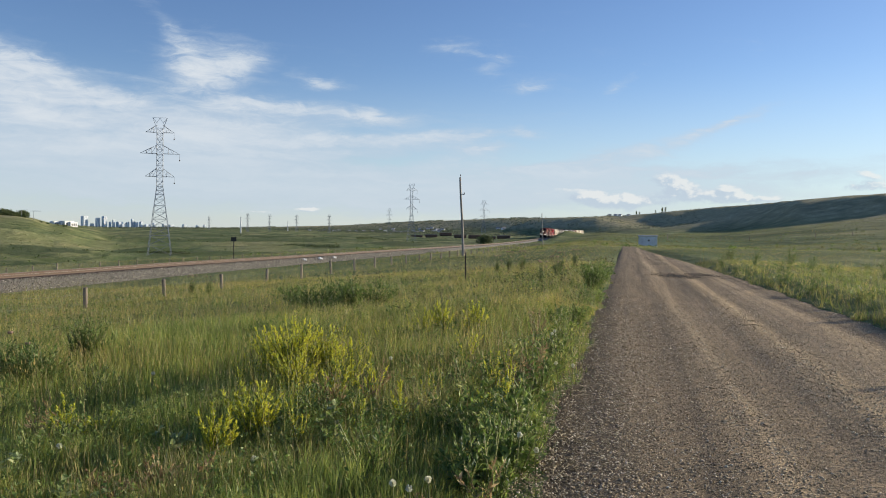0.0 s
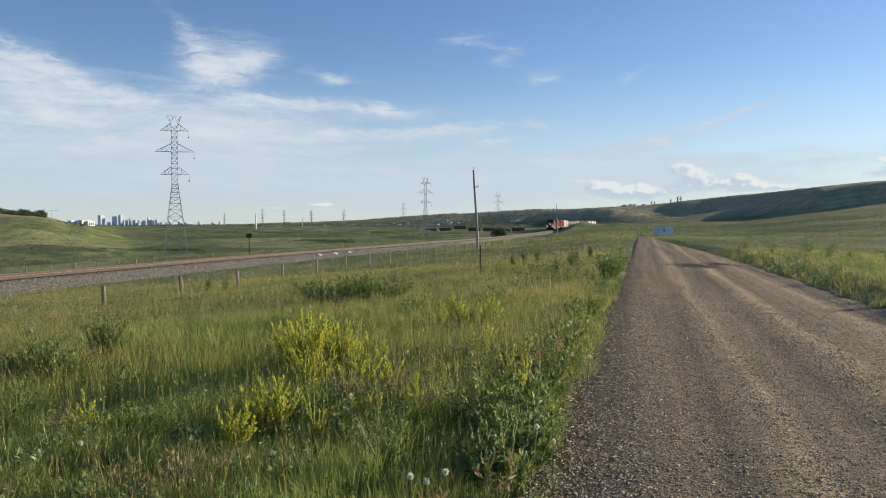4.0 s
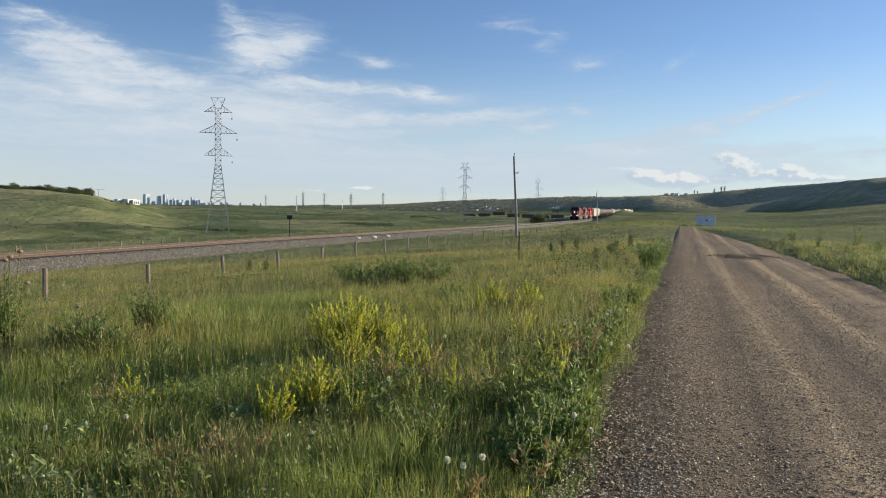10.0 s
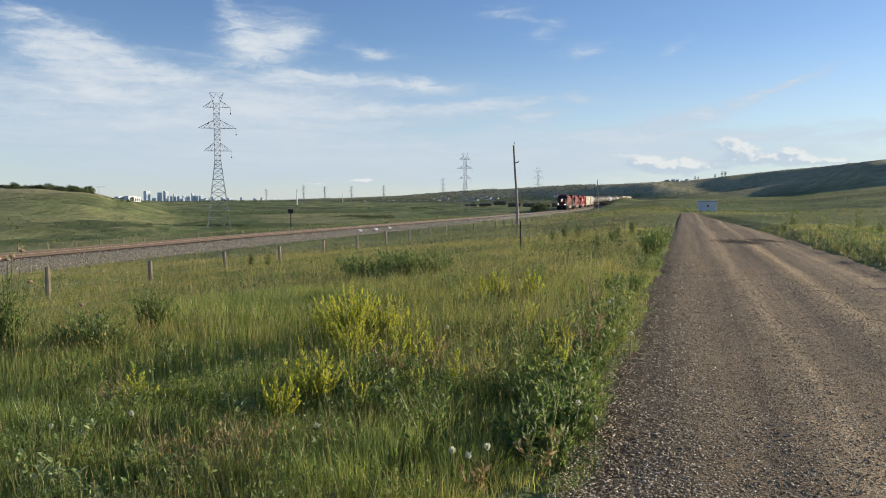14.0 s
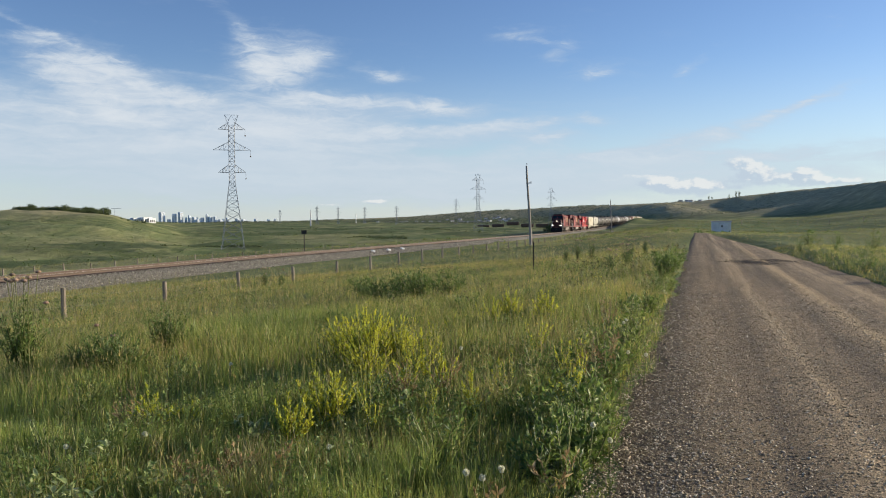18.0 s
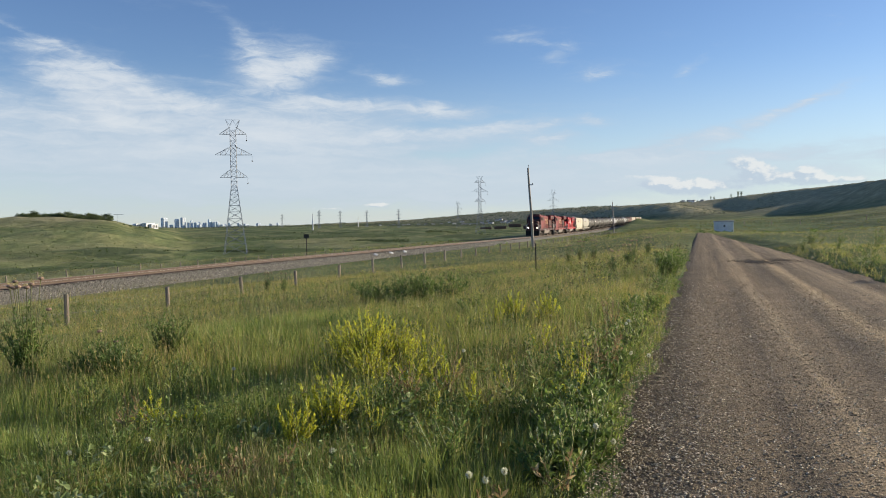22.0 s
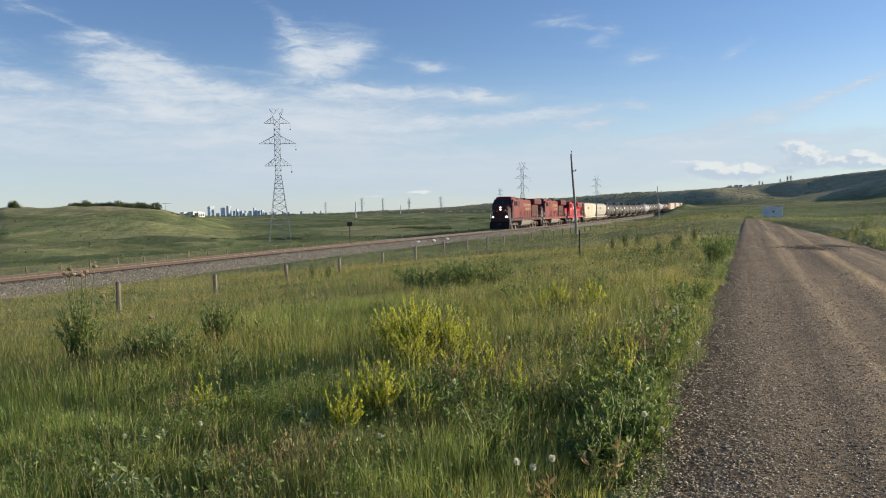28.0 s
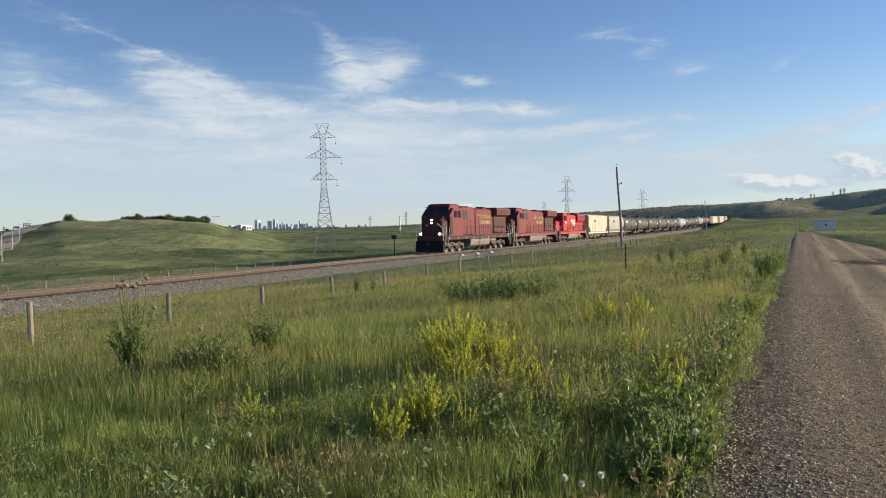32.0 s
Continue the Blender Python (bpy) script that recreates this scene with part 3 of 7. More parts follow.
def mesh_from(name, verts, faces, mats, smooth=True, index=None):
    me = bpy.data.meshes.new(name)
    me.from_pydata([tuple(v) for v in verts], [], [tuple(f) for f in faces])
    for mt in mats:
        me.materials.append(mt)
    if index is not None:
        me.polygons.foreach_set("material_index", np.asarray(index, np.int32))
    if smooth:
        me.polygons.foreach_set("use_smooth", np.ones(len(me.polygons), bool))
    me.update()
    return me


def grid_faces(n, k, wrap=False):
    f = []
    for i in range(n if wrap else n - 1):
        j = (i + 1) % n
        f += [(i * k + q, i * k + q + 1, j * k + q + 1, j * k + q) for q in range(k - 1)]
    return f


def build_ground():
    az = np.concatenate([np.arange(-52, 48, 0.4), np.arange(48, 308, 4.0)])
    rr = np.concatenate([[0.05, 1.0], np.geomspace(2.0, REACH, 250)])
    A, R = np.meshgrid(np.radians(az), rr, indexing="ij")
    X, Y = R * np.sin(A), R * np.cos(A)
    Z = land(X, Y)
    Z = Z - 0.10 * on_road(X, Y)
    Z = np.where(R > 4000, Z - (R - 4000) * 0.004, Z)
    me = mesh_from("ground", np.stack([X, Y, Z], -1).reshape(-1, 3), grid_faces(len(az), len(rr), True), [M["meadow"]])
    tagged(new("ground", me), "rolling green and straw-coloured prairie meadow", "ground", kind="structure")


def ruts(x, y):
    """Wheel tracks and loose windrows along the road; w runs from one edge (0) to the other (1)."""
    w = (x - road_left(y)) / (road_right(y) - road_left(y))
    z = 0.0
    for c, s, d in ((0.20, 0.045, -0.008), (0.42, 0.05, -0.012), (0.66, 0.05, -0.012), (0.86, 0.05, -0.009), (0.09, 0.05, 0.018), (0.54, 0.05, 0.008)):
        z = z + d * np.exp(-((w - c - 0.012 * np.sin(y * 0.21 + c * 20)) / s) ** 2)
    return z + 0.006 * wave(x, y, 2.3, 6.0) + 0.003 * wave(x, y, 0.7, 2.0)


def build_road():
    ys = np.concatenate([np.arange(-14, 2, 1.0), np.geomspace(2.0, 97, 150)])
    ws = np.linspace(-0.05, 1.05, 70)
    Y, W = np.meshgrid(ys, ws, indexing="ij")
    L, Rr = road_left(Y), road_right(Y)
    X = L + (Rr - L) * W
    ragged = 0.12 * wave(X * 0 + (W > 0.5) * 40, Y, 2.9, 3.0) + 0.06 * wave(X * 0 + (W > 0.5) * 40, Y, 0.7, 9.0)
    ragged = ragged * (1 - 0.85 * step(Y, 22, 50))
    edge = np.clip(np.abs(W - 0.5) * 2 - 0.90, 0, 1) * 6
    X = X + ragged * step(np.abs(W - 0.5), 0.30, 0.5)
    Z = land(X, Y) + 0.025 + ruts(X, Y) - 0.07 * np.clip(edge, 0, 1) ** 2
    # the object's y axis lies along the road, its x axis starts at the road's edge
    turn = Matrix.Translation((-0.55, 0, 0)) @ Matrix.Rotation(-math.atan(0.2335), 4, "Z")
    c, q = math.cos(math.atan(0.2335)), math.sin(math.atan(0.2335))
    lx, ly = (X + 0.55) * c - Y * q, (X + 0.55) * q + Y * c
    me = mesh_from("gravel_road", np.stack([lx, ly, Z], -1).reshape(-1, 3), grid_faces(len(ys), len(ws)), [M["gravel"]])
    me.flip_normals()
    ob = tagged(new("road", me), "brown-grey packed gravel road with paler wheel tracks", "road", kind="structure")
    ob.matrix_world = turn


def part(name, bm, material, parent, label="", smooth=False):
    """Links a bmesh (or a ready mesh) as one mesh object under a thing or part."""
    if isinstance(bm, bmesh.types.BMesh):
        me = bpy.data.meshes.new(name)
        bmesh.ops.recalc_face_normals(bm, faces=bm.faces)
        bm.to_mesh(me)
        bm.free()
    else:
        me = bm
    for mt in (material if isinstance(material, (list, tuple)) else [material]):
        if mt.name not in [q.name for q in me.materials if q]:
            me.materials.append(mt)
    if smooth:
        me.polygons.foreach_set("use_smooth", np.ones(len(me.polygons), bool))
    ob = new(name, me)
    ob.parent = parent
    if label:
        ob["label"] = label
    return ob


def add_box(bm, lo, hi, bevel=0.0):
    """A box between two corners, its edges eased."""
    c, s = (Vector(lo) + Vector(hi)) / 2, Vector(hi) - Vector(lo)
    made = bmesh.ops.create_cube(bm, size=1.0, matrix=Matrix.Translation(c) @ Matrix.Diagonal((*s, 1)))
    if bevel:
        es = list({e for v in made["verts"] for e in v.link_edges})
        bmesh.ops.bevel(bm, geom=es, offset=bevel, segments=1, affect="EDGES")


def add_tube(bm, a, b, r1, r2=None, seg=8, caps=True):
    a, b = Vector(a), Vector(b)
    d = b - a
    mt = Matrix.Translation((a + b) / 2) @ d.to_track_quat("Z", "Y").to_matrix().to_4x4()
    bmesh.ops.create_cone(bm, cap_ends=caps, segments=seg, radius1=r1, radius2=r1 if r2 is None else r2, depth=d.length, matrix=mt)


def boxed(*boxes, bevel=0.0):
    bm = bmesh.new()
    for lo, hi in boxes:
        add_box(bm, lo, hi, bevel)
    return bm


def tubed(*tubes, seg=8):
    bm = bmesh.new()
    for t in tubes:
        add_tube(bm, *t, seg=seg)
    return bm


def prism(profile, axis_lo, axis_hi, axis="x"):
    """A closed outline swept straight along an axis; the outline's pairs are the other two coordinates."""
    bm = bmesh.new()
    ends = []
    for q in (axis_lo, axis_hi):
        ends.append([bm.verts.new((q, p[0], p[1]) if axis == "x" else (p[0], q, p[1])) for p in profile])
    n = len(profile)
    bm.faces.new(ends[0])
    bm.faces.new(list(reversed(ends[1])))
    for i in range(n):
        bm.faces.new((ends[0][i], ends[1][i], ends[1][(i + 1) % n], ends[0][(i + 1) % n]))
    return bm


def thing(name, m, label, category, group="", kind=""):
    ob = new(name)
    ob.matrix_world = m
    return tagged(ob, label, category, group, kind)


build_ground()
build_road()


# ---- the railway ----
def along(u, y, dz=0.0):
    """A place u metres to the right of the track's middle, abreast of the point y of the track, dz over its rail top."""
    x0 = float(track_x(y))
    return Vector((x0 + u * DIRY, y - u * DIRX, float(rail_z(y)) + dz))


def sweep(name, section, ys, mats, index=None, close=True):
    """A cross section (u, dz) carried along the track."""
    vs, n = [], len(section)
    for y in ys:
        vs += [along(u, y, dz) for u, dz in section]
    fs, mi = [], []
    for i in range(len(ys) - 1):
        for j in range(n if close else n - 1):
            k = (j + 1) % n
            fs.append((i * n + j, i * n + k, (i + 1) * n + k, (i + 1) * n + j))
            mi.append(index[j] if index else 0)
    me = mesh_from(name, vs, fs, mats, False, mi)
    bm = bmesh.new()
    bm.from_mesh(me)
    bmesh.ops.recalc_face_normals(bm, faces=bm.faces)
    bm.to_mesh(me)
    bm.free()
    return me


def build_track():
    ys = np.concatenate([np.arange(-40, 140, 4.0), np.arange(140, 900, 14.0)])
    bed = sweep("ballast_bed", [(-5.0, -1.2), (-3.3, -0.72), (-1.75, -0.19), (-0.9, -0.17), (0.9, -0.17), (1.75, -0.19), (3.6, -0.95), (4.4, -1.3)], ys,
                [M["ballast_bed"], M["rust_bed"]], [0, 0, 1, 1, 1, 0, 0], False)
    tagged(new("ballast", bed), "grey crushed-stone ballast bed, rust-brown between the rails", "ballast", kind="structure")
    for u in (-0.755, 0.755):
        sec = [(u - 0.07, -0.18), (u + 0.07, -0.18), (u + 0.07, -0.165), (u + 0.012, -0.14), (u + 0.012, -0.045), (u + 0.036, -0.035), (u + 0.034, 0.0),
               (u - 0.034, 0.0), (u - 0.036, -0.035), (u - 0.012, -0.045), (u - 0.012, -0.14), (u - 0.07, -0.165)]
        me = sweep("rail", sec, ys, [M["rail"], M["rail_top"]], [0, 0, 0, 0, 0, 0, 1, 0, 0, 0, 0, 0])
        tagged(new("rail", me), "rust-brown steel rail with a worn bright head", "rail", "rails of the track", "structure")


build_track()


def build_ties():
    """Wooden ties under the nearer stretch of rail."""
    base = boxed(((-1.3, -0.115, -0.18), (1.3, 0.115, 0.0)), bevel=0.012)
    me = bpy.data.meshes.new("tie")
    base.to_mesh(me)
    base.free()
    me.materials.append(M["tie"])
    bed = bpy.data.objects["ballast"]
    yaw = -math.degrees(math.atan(TRACK_S))
    for i in range(270):
        y = 14 + i * 0.53 * K
        ob = new("tie", me)
        p = along(random.uniform(-0.03, 0.03), y, -0.15)
        ob.matrix_world = pose(*p, 0, 0, yaw + random.uniform(-0.6, 0.6))
        ob.parent = bed
        ob.matrix_parent_inverse = bed.matrix_world.inverted()


# ---- fences, poles, pylons ----
def post_mesh(height, r):
    bm = bmesh.new()
    rings, seg = 5, 9
    ph = random.uniform(0, 6)
    vs = []
    for i in range(rings):
        z = -0.5 + (height + 0.5) * i / (rings - 1)
        rad = r * (1.06 - 0.10 * i / (rings - 1))
        vs.append([bm.verts.new((rad * math.cos(a) * (1 + 0.05 * math.sin(3 * a + ph)), rad * math.sin(a), z + (0.02 * math.cos(a + ph) if i == rings - 1 else 0)))
                   for a in [k * 6.2832 / seg for k in range(seg)]])
    for i in range(rings - 1):
        for k in range(seg):
            bm.faces.new((vs[i][k], vs[i][(k + 1) % seg], vs[i + 1][(k + 1) % seg], vs[i + 1][k]))
    top = bm.verts.new((0, 0, height + 0.012))
    for k in range(seg):
        bm.faces.new((vs[-1][k], vs[-1][(k + 1) % seg], top))
    return bm


def build_fence(c, y0, gap, count, height, r, label, wires, skip=()):
    """A wire fence along x = c + S*y; each post a part, each wire a part."""
    fence = thing("wire_fence", Matrix.Identity(4), label, "fence")
    kinds = []
    for k in range(4):
        bm = post_mesh(height, r)
        me = bpy.data.meshes.new("post")
        bmesh.ops.recalc_face_normals(bm, faces=bm.faces)
        bm.to_mesh(me)
        bm.free()
        me.materials.append(M["post"])
        kinds.append(me)
    pts = []
    for i in range(count):
        y = y0 + i * gap * K
        x = c + TRACK_S * y + random.uniform(-0.05, 0.05)
        z = float(land(x, y))
        drop = random.uniform(-0.12, 0.05) - (0.34 * float(step(y, 19, 25)) + 0.12 * float(step(y, 45, 80)) if height > 1 else 0.0)
        lean = (random.uniform(-3, 3), random.uniform(-4.0, 1.0))
        ob = new("post", kinds[i % 4])
        ob.matrix_world = pose(x, y, z + drop, lean[0], lean[1], random.uniform(0, 360) * 0)
        ob.parent = fence
        pts.append((x, y, z + drop))
    for h in wires:
        bm = bmesh.new()
        for p, q in zip(pts, pts[1:]):
            a, b = Vector(p) + Vector((r, 0, h)), Vector(q) + Vector((r, 0, h))
            mid = (a + b) / 2 - Vector((0, 0, 0.03))
            add_tube(bm, a, mid, 0.0025, seg=3, caps=False)
            add_tube(bm, mid, b, 0.0025, seg=3, caps=False)
        part("wire", bm, M["wire"], fence)


build_fence(-18.0, 17.6 - 9.6, 4.9, 46, 1.20, 0.075, "grey weathered round-post wire fence beside the railway", (0.35, 0.65, 0.98))
build_fence(-43.5, 20.0, 2.7, 110, 0.46, 0.05, "pale weathered post fence beyond the railway", (0.5, 1.0))


def at_polar(az, r):
    return r * math.sin(radians(az)), r * math.cos(radians(az))


def build_pole(az, r, height, lean, arm, label):
    x, y = at_polar(az, r)
    z = float(land(x, y))
    height = height - z
    pole = thing("utility_pole", pose(x, y, z), label, "pole", "poles by the railway")
    bm = bmesh.new()
    n, seg, rings = 10, 10, []
    for i in range(n + 1):
        t = i / n
        rad = 0.165 - 0.06 * t
        cx = lean * t * height + 0.05 * math.sin(t * 5)
        rings.append([bm.verts.new((cx + rad * math.cos(k * 6.2832 / seg), rad * math.sin(k * 6.2832 / seg), -0.8 + (height + 0.8) * t)) for k in range(seg)])
    for i in range(n):
        for k in range(seg):
            bm.faces.new((rings[i][k], rings[i][(k + 1) % seg], rings[i + 1][(k + 1) % seg], rings[i + 1][k]))
    bm.faces.new(rings[-1])
    part("shaft", bm, M["pole"], pole, smooth=True)
    tx = lean * height
    part("top_pin", tubed(((tx, 0, height - 0.15), (tx, 0, height + 0.22), 0.02), ((tx, 0, height + 0.2), (tx, 0, height + 0.36), 0.06, 0.035)), M["insulator"], pole)
    for h in arm:
        cx = lean * h
        part("bracket", boxed(((cx + 0.05, -0.05, h - 0.06), (cx + 0.42, 0.05, h + 0.04)), bevel=0.01), M["steel"], pole)
        part("insulator", tubed(((cx + 0.38, 0, h + 0.03), (cx + 0.38, 0, h + 0.12), 0.045, 0.06), ((cx + 0.38, 0, h + 0.12), (cx + 0.38, 0, h + 0.2), 0.06, 0.03)), M["insulator"], pole)


build_pole(1.49, 93, 7.92, -0.047, (7.3,), "tall leaning grey wooden pole by the fence")
build_pole(7.2, 225, 6.85, -0.03, (7.4, 6.4), "far grey wooden pole beside the railway")


def lattice(bm, levels, thick):
    """A square lattice mast: levels are (z, half width); legs, rings and crossed bracing."""
    for (z0, w0), (z1, w1) in zip(levels, levels[1:]):
        c0 = [Vector((sx * w0, sy * w0, z0)) for sx, sy in ((-1, -1), (1, -1), (1, 1), (-1, 1))]
        c1 = [Vector((sx * w1, sy * w1, z1)) for sx, sy in ((-1, -1), (1, -1), (1, 1), (-1, 1))]
        for k in range(4):
            j = (k + 1) % 4
            add_tube(bm, c0[k], c1[k], thick, seg=4, caps=False)
            add_tube(bm, c0[k], c1[j], thick * 0.6, seg=4, caps=False)
            add_tube(bm, c0[j], c1[k], thick * 0.6, seg=4, caps=False)
            add_tube(bm, c1[k], c1[j], thick * 0.6, seg=4, caps=False)


def arm_mesh(z, half, w, up, thick, s):
    """One tapering lattice arm, to the side s of the mast."""
    bm = bmesh.new()
    tip = Vector((s * half, 0, z))
    for sy in (-1, 1):
        add_tube(bm, (s * w, sy * w, z), tip, thick, seg=4, caps=False)
        add_tube(bm, (s * w, sy * w, z + up), tip, thick, seg=4, caps=False)
        for f, g in ((0.33, 0.0), (0.62, 0.33)):
            lo = Vector((s * w, sy * w, z)).lerp(tip, f)
            hi = Vector((s * w, sy * w, z + up)).lerp(tip, f)
            add_tube(bm, lo, hi, thick * 0.6, seg=4, caps=False)
            add_tube(bm, lo, Vector((s * w, sy * w, z + up)).lerp(tip, g), thick * 0.5, seg=4, caps=False)
    return bm


def build_pylon(thick):
    """A tall double-circuit lattice pylon, 45 m, facing along its own y axis."""
    py = thing("pylon", Matrix.Identity(4), "tall grey galvanised lattice pylon with three pairs of arms", "pylon", "pylons of the power line")
    legs = bmesh.new()
    zs = [0, 3.4, 6.5, 9.3, 11.9, 14.2, 16.3, 18.2, 19.9, 21.3, 22.6]
    lattice(legs, [(z, 3.7 - 2.75 * z / 22.6) for z in zs], thick)
    part("base_lattice", legs, M["steel"], py)
    up = bmesh.new()
    lattice(up, [(22.6 + i * 1.72, 0.95) for i in range(12)], thick * 0.85)
    part("mast", up, M["steel"], py)
    crown = bmesh.new()
    for s in (-1, 1):
        for sy in (-1, 1):
            add_tube(crown, (s * 0.95, sy * 0.95, 41.5), (s * 2.3, 0, 45.0), thick * 0.8, seg=4, caps=False)
            add_tube(crown, (s * 0.95, sy * 0.95, 43.2), (s * 2.3, 0, 45.0), thick * 0.6, seg=4, caps=False)
            add_tube(crown, (s * 0.95, sy * 0.95, 43.2), (0, 0, 45.0), thick * 0.6, seg=4, caps=False)
    add_tube(crown, (-2.3, 0, 45.0), (2.3, 0, 45.0), thick * 0.6, seg=4, caps=False)
    part("crown", crown, M["steel"], py)
    for z, half, rise in ((25.8, 4.5, 2.7), (33.3, 6.1, 2.7), (40.2, 4.4, 2.4)):
        for s in (-1, 1):
            part("cross_arm", arm_mesh(z, half, 0.95, rise, thick * 0.8, s), M["steel"], py)
        part("insulator_string", tubed(((half, 0, z), (half, 0, z - 2.0), 0.03), ((half, 0, z - 1.9), (half, 0, z - 2.3), 0.22, 0.16)), M["insulator"], py)
    return py


def stand_pylons():
    first = build_pylon(0.066)
    x, y = at_polar(-19.74, 275)
    first.matrix_world = pose(x, y, -7.55, 0, 0, 16)
    for az, r, z, turn, s in ((-2.3, 602, -7.95, 12, 1), (2.95, 890, -7.9, 0, 1), (-3.9, 1330, -6.5, 10, 1)):
        x, y = at_polar(az, r)
        far = copy_thing(first, pose(x, y, z, 0, 0, turn))
        far["label"] = "distant grey lattice pylon above the valley"
    small = build_pylon(0.13)
    rows = ((-8.2, 1650, 36), (-13.9, 1750, 30), (-12.4, 1900, 20), (-10.5, 1800, 26), (-16.5, 2300, 30))
    for i, (az, r, turn) in enumerate(rows):
        x, y = at_polar(az, r)
        m = pose(x, y, float(land(x, y)) - 6, 0, 0, turn)
        far = copy_thing(small, m) if i else small
        far.matrix_world = m
        far["label"] = "faint far-off lattice pylon on the plain"


stand_pylons()


# ---- the freight train: every car runs with its +y end forward ----
def paint(name, c, dirt=(0.07, 0.05, 0.045), amount=0.55, rough=0.5):
    mt = surface(name, c, rough + 0.15, grain=1.6, fine=22, vary=0.20, bump=0.06, dirt=dirt, dirt_scale=0.8, dirt_amount=amount, stretch=(1, 1, 0.35))
    mt.node_tree.nodes["Principled BSDF"].inputs["Specular IOR Level"].default_value = 0.22
    return mt


M["red_old"] = paint("faded_red_paint", (0.205, 0.040, 0.040), (0.090, 0.045, 0.040), amount=0.65)
M["red_mid"] = paint("sun_bleached_red_paint", (0.225, 0.040, 0.040), (0.080, 0.045, 0.040), amount=0.6)
# dirty red, darkened so that the front's shade is in the colour
M["red_shade"] = paint("shade_dark_red_paint", (0.070, 0.024, 0.022), (0.035, 0.024, 0.023), 0.6)
M["red_new"] = paint("bright_red_paint", (0.46, 0.024, 0.034), (0.16, 0.05, 0.045), amount=0.3, rough=0.4)
M["black_metal"] = surface("grimy_black_metal", (0.030, 0.028, 0.027), 0.7, 0.1, vary=0.35, bump=0.2, dirt=(0.11, 0.085, 0.065), dirt_scale=2.0)
M["soot"] = paint("soot_black", (0.013, 0.012, 0.012), (0.022, 0.019, 0.018), 0.5, 0.6)
M["truck"] = surface("dusty_truck_steel", (0.105, 0.085, 0.07), 0.8, 0.2, vary=0.4, bump=0.3, dirt=(0.19, 0.15, 0.11), dirt_scale=3.0)
M["wheel"] = surface("worn_wheel_steel", (0.16, 0.12, 0.10), 0.55, 0.6, vary=0.3)
M["tank_dust"] = surface("dusty_fuel_tank", (0.22, 0.19, 0.165), 0.75, vary=0.2, bump=0.1, dirt=(0.10, 0.085, 0.07), dirt_scale=1.5)
M["grille"] = surface("dark_grille", (0.025, 0.022, 0.02), 0.75, vary=0.3, bump=0.6, fine=60)
M["gold"] = surface("gold_lettering", (0.44, 0.29, 0.13), 0.5, vary=0.15)
M["white_mark"] = surface("white_marking", (0.74, 0.73, 0.70), 0.55, vary=0.1)
M["lamp_glow"] = glowing("headlight_glow", (1.0, 0.82, 0.6), 8.0)
M["tank_black"] = paint("grimy_black_tank_paint", (0.085, 0.082, 0.074), (0.18, 0.165, 0.14), 0.6, 0.5)
M["tank_grey"] = paint("pale_grey_tank_paint", (0.40, 0.41, 0.41), (0.22, 0.20, 0.18), 0.4)
M["tank_brown"] = paint("rusty_brown_tank_paint", (0.15, 0.095, 0.07), (0.07, 0.06, 0.05), 0.5)
M["cream"] = paint("cream_hopper_paint", (0.56, 0.52, 0.41), (0.33, 0.27, 0.19), 0.5)
M["hopper_grey"] = paint("grey_hopper_paint", (0.40, 0.385, 0.33), (0.25, 0.225, 0.18), 0.45)
M["boxcar_red"] = paint("oxide_brown_boxcar_paint", (0.20, 0.12, 0.095), (0.10, 0.075, 0.06), amount=0.5)
M["boxcar_white"] = paint("cream_boxcar_paint", (0.60, 0.56, 0.45), (0.38, 0.33, 0.26), 0.4)


def wheel_bm(r=0.5, w=0.13):
    bm = bmesh.new()
    for s in (-1, 1):
        x = s * 0.755
        add_tube(bm, (x - w / 2, 0, 0), (x + w / 2, 0, 0), r, seg=20)
        add_tube(bm, (x + s * w / 2, 0, 0), (x + s * (w / 2 + 0.03), 0, 0), r * 0.42, seg=12)
        add_tube(bm, (x - s * (w / 2 + 0.03), 0, 0), (x - s * w / 2, 0, 0), r * 1.05, seg=20)
    add_tube(bm, (-1.0, 0, 0), (1.0, 0, 0), 0.085, seg=8)
    return bm


def bogie(parent, y, axles, gap, r, name="truck"):
    """A truck: two side frames with springs and boxes, and its wheelsets as sub-parts."""
    half = gap * (axles - 1) / 2
    bm = bmesh.new()
    for s in (-1, 1):
        x = s * 1.03
        add_box(bm, (x - 0.09, y - half - 0.5, 0.66), (x + 0.09, y + half + 0.5, 0.93), 0.03)
        for i in range(axles):
            yy = y - half + i * gap
            add_box(bm, (x - 0.12 + s * 0.05, yy - 0.17, 0.36), (x + 0.12 + s * 0.05, yy + 0.17, 0.68), 0.03)
            add_tube(bm, (x + s * 0.1, yy, r), (x + s * 0.24, yy, r), 0.13, seg=10)
        for i in range(axles - 1):
            yy = y - half + (i + 0.5) * gap
            for d in (-0.2, 0.0, 0.2):
                add_tube(bm, (x, yy + d, 0.38), (x, yy + d, 0.68), 0.085, seg=8)
            add_box(bm, (x - 0.1, yy - 0.42, 0.28), (x + 0.1, yy + 0.42, 0.39), 0.03)
            add_tube(bm, (x + s * 0.14, yy - 0.4, 0.86), (x + s * 0.14, yy - 0.05, 0.86), 0.1, seg=8)
    add_box(bm, (-1.0, y - 0.28, 0.55), (1.0, y + 0.28, 0.85), 0.03)
    t = part(name, bm, M["truck"], parent, "dusty brown-black steel truck")
    for i in range(axles):
        w = part("wheelset", wheel_bm(r), M["wheel"], t)
        w.location = (0, y - half + i * gap, r)
    return t


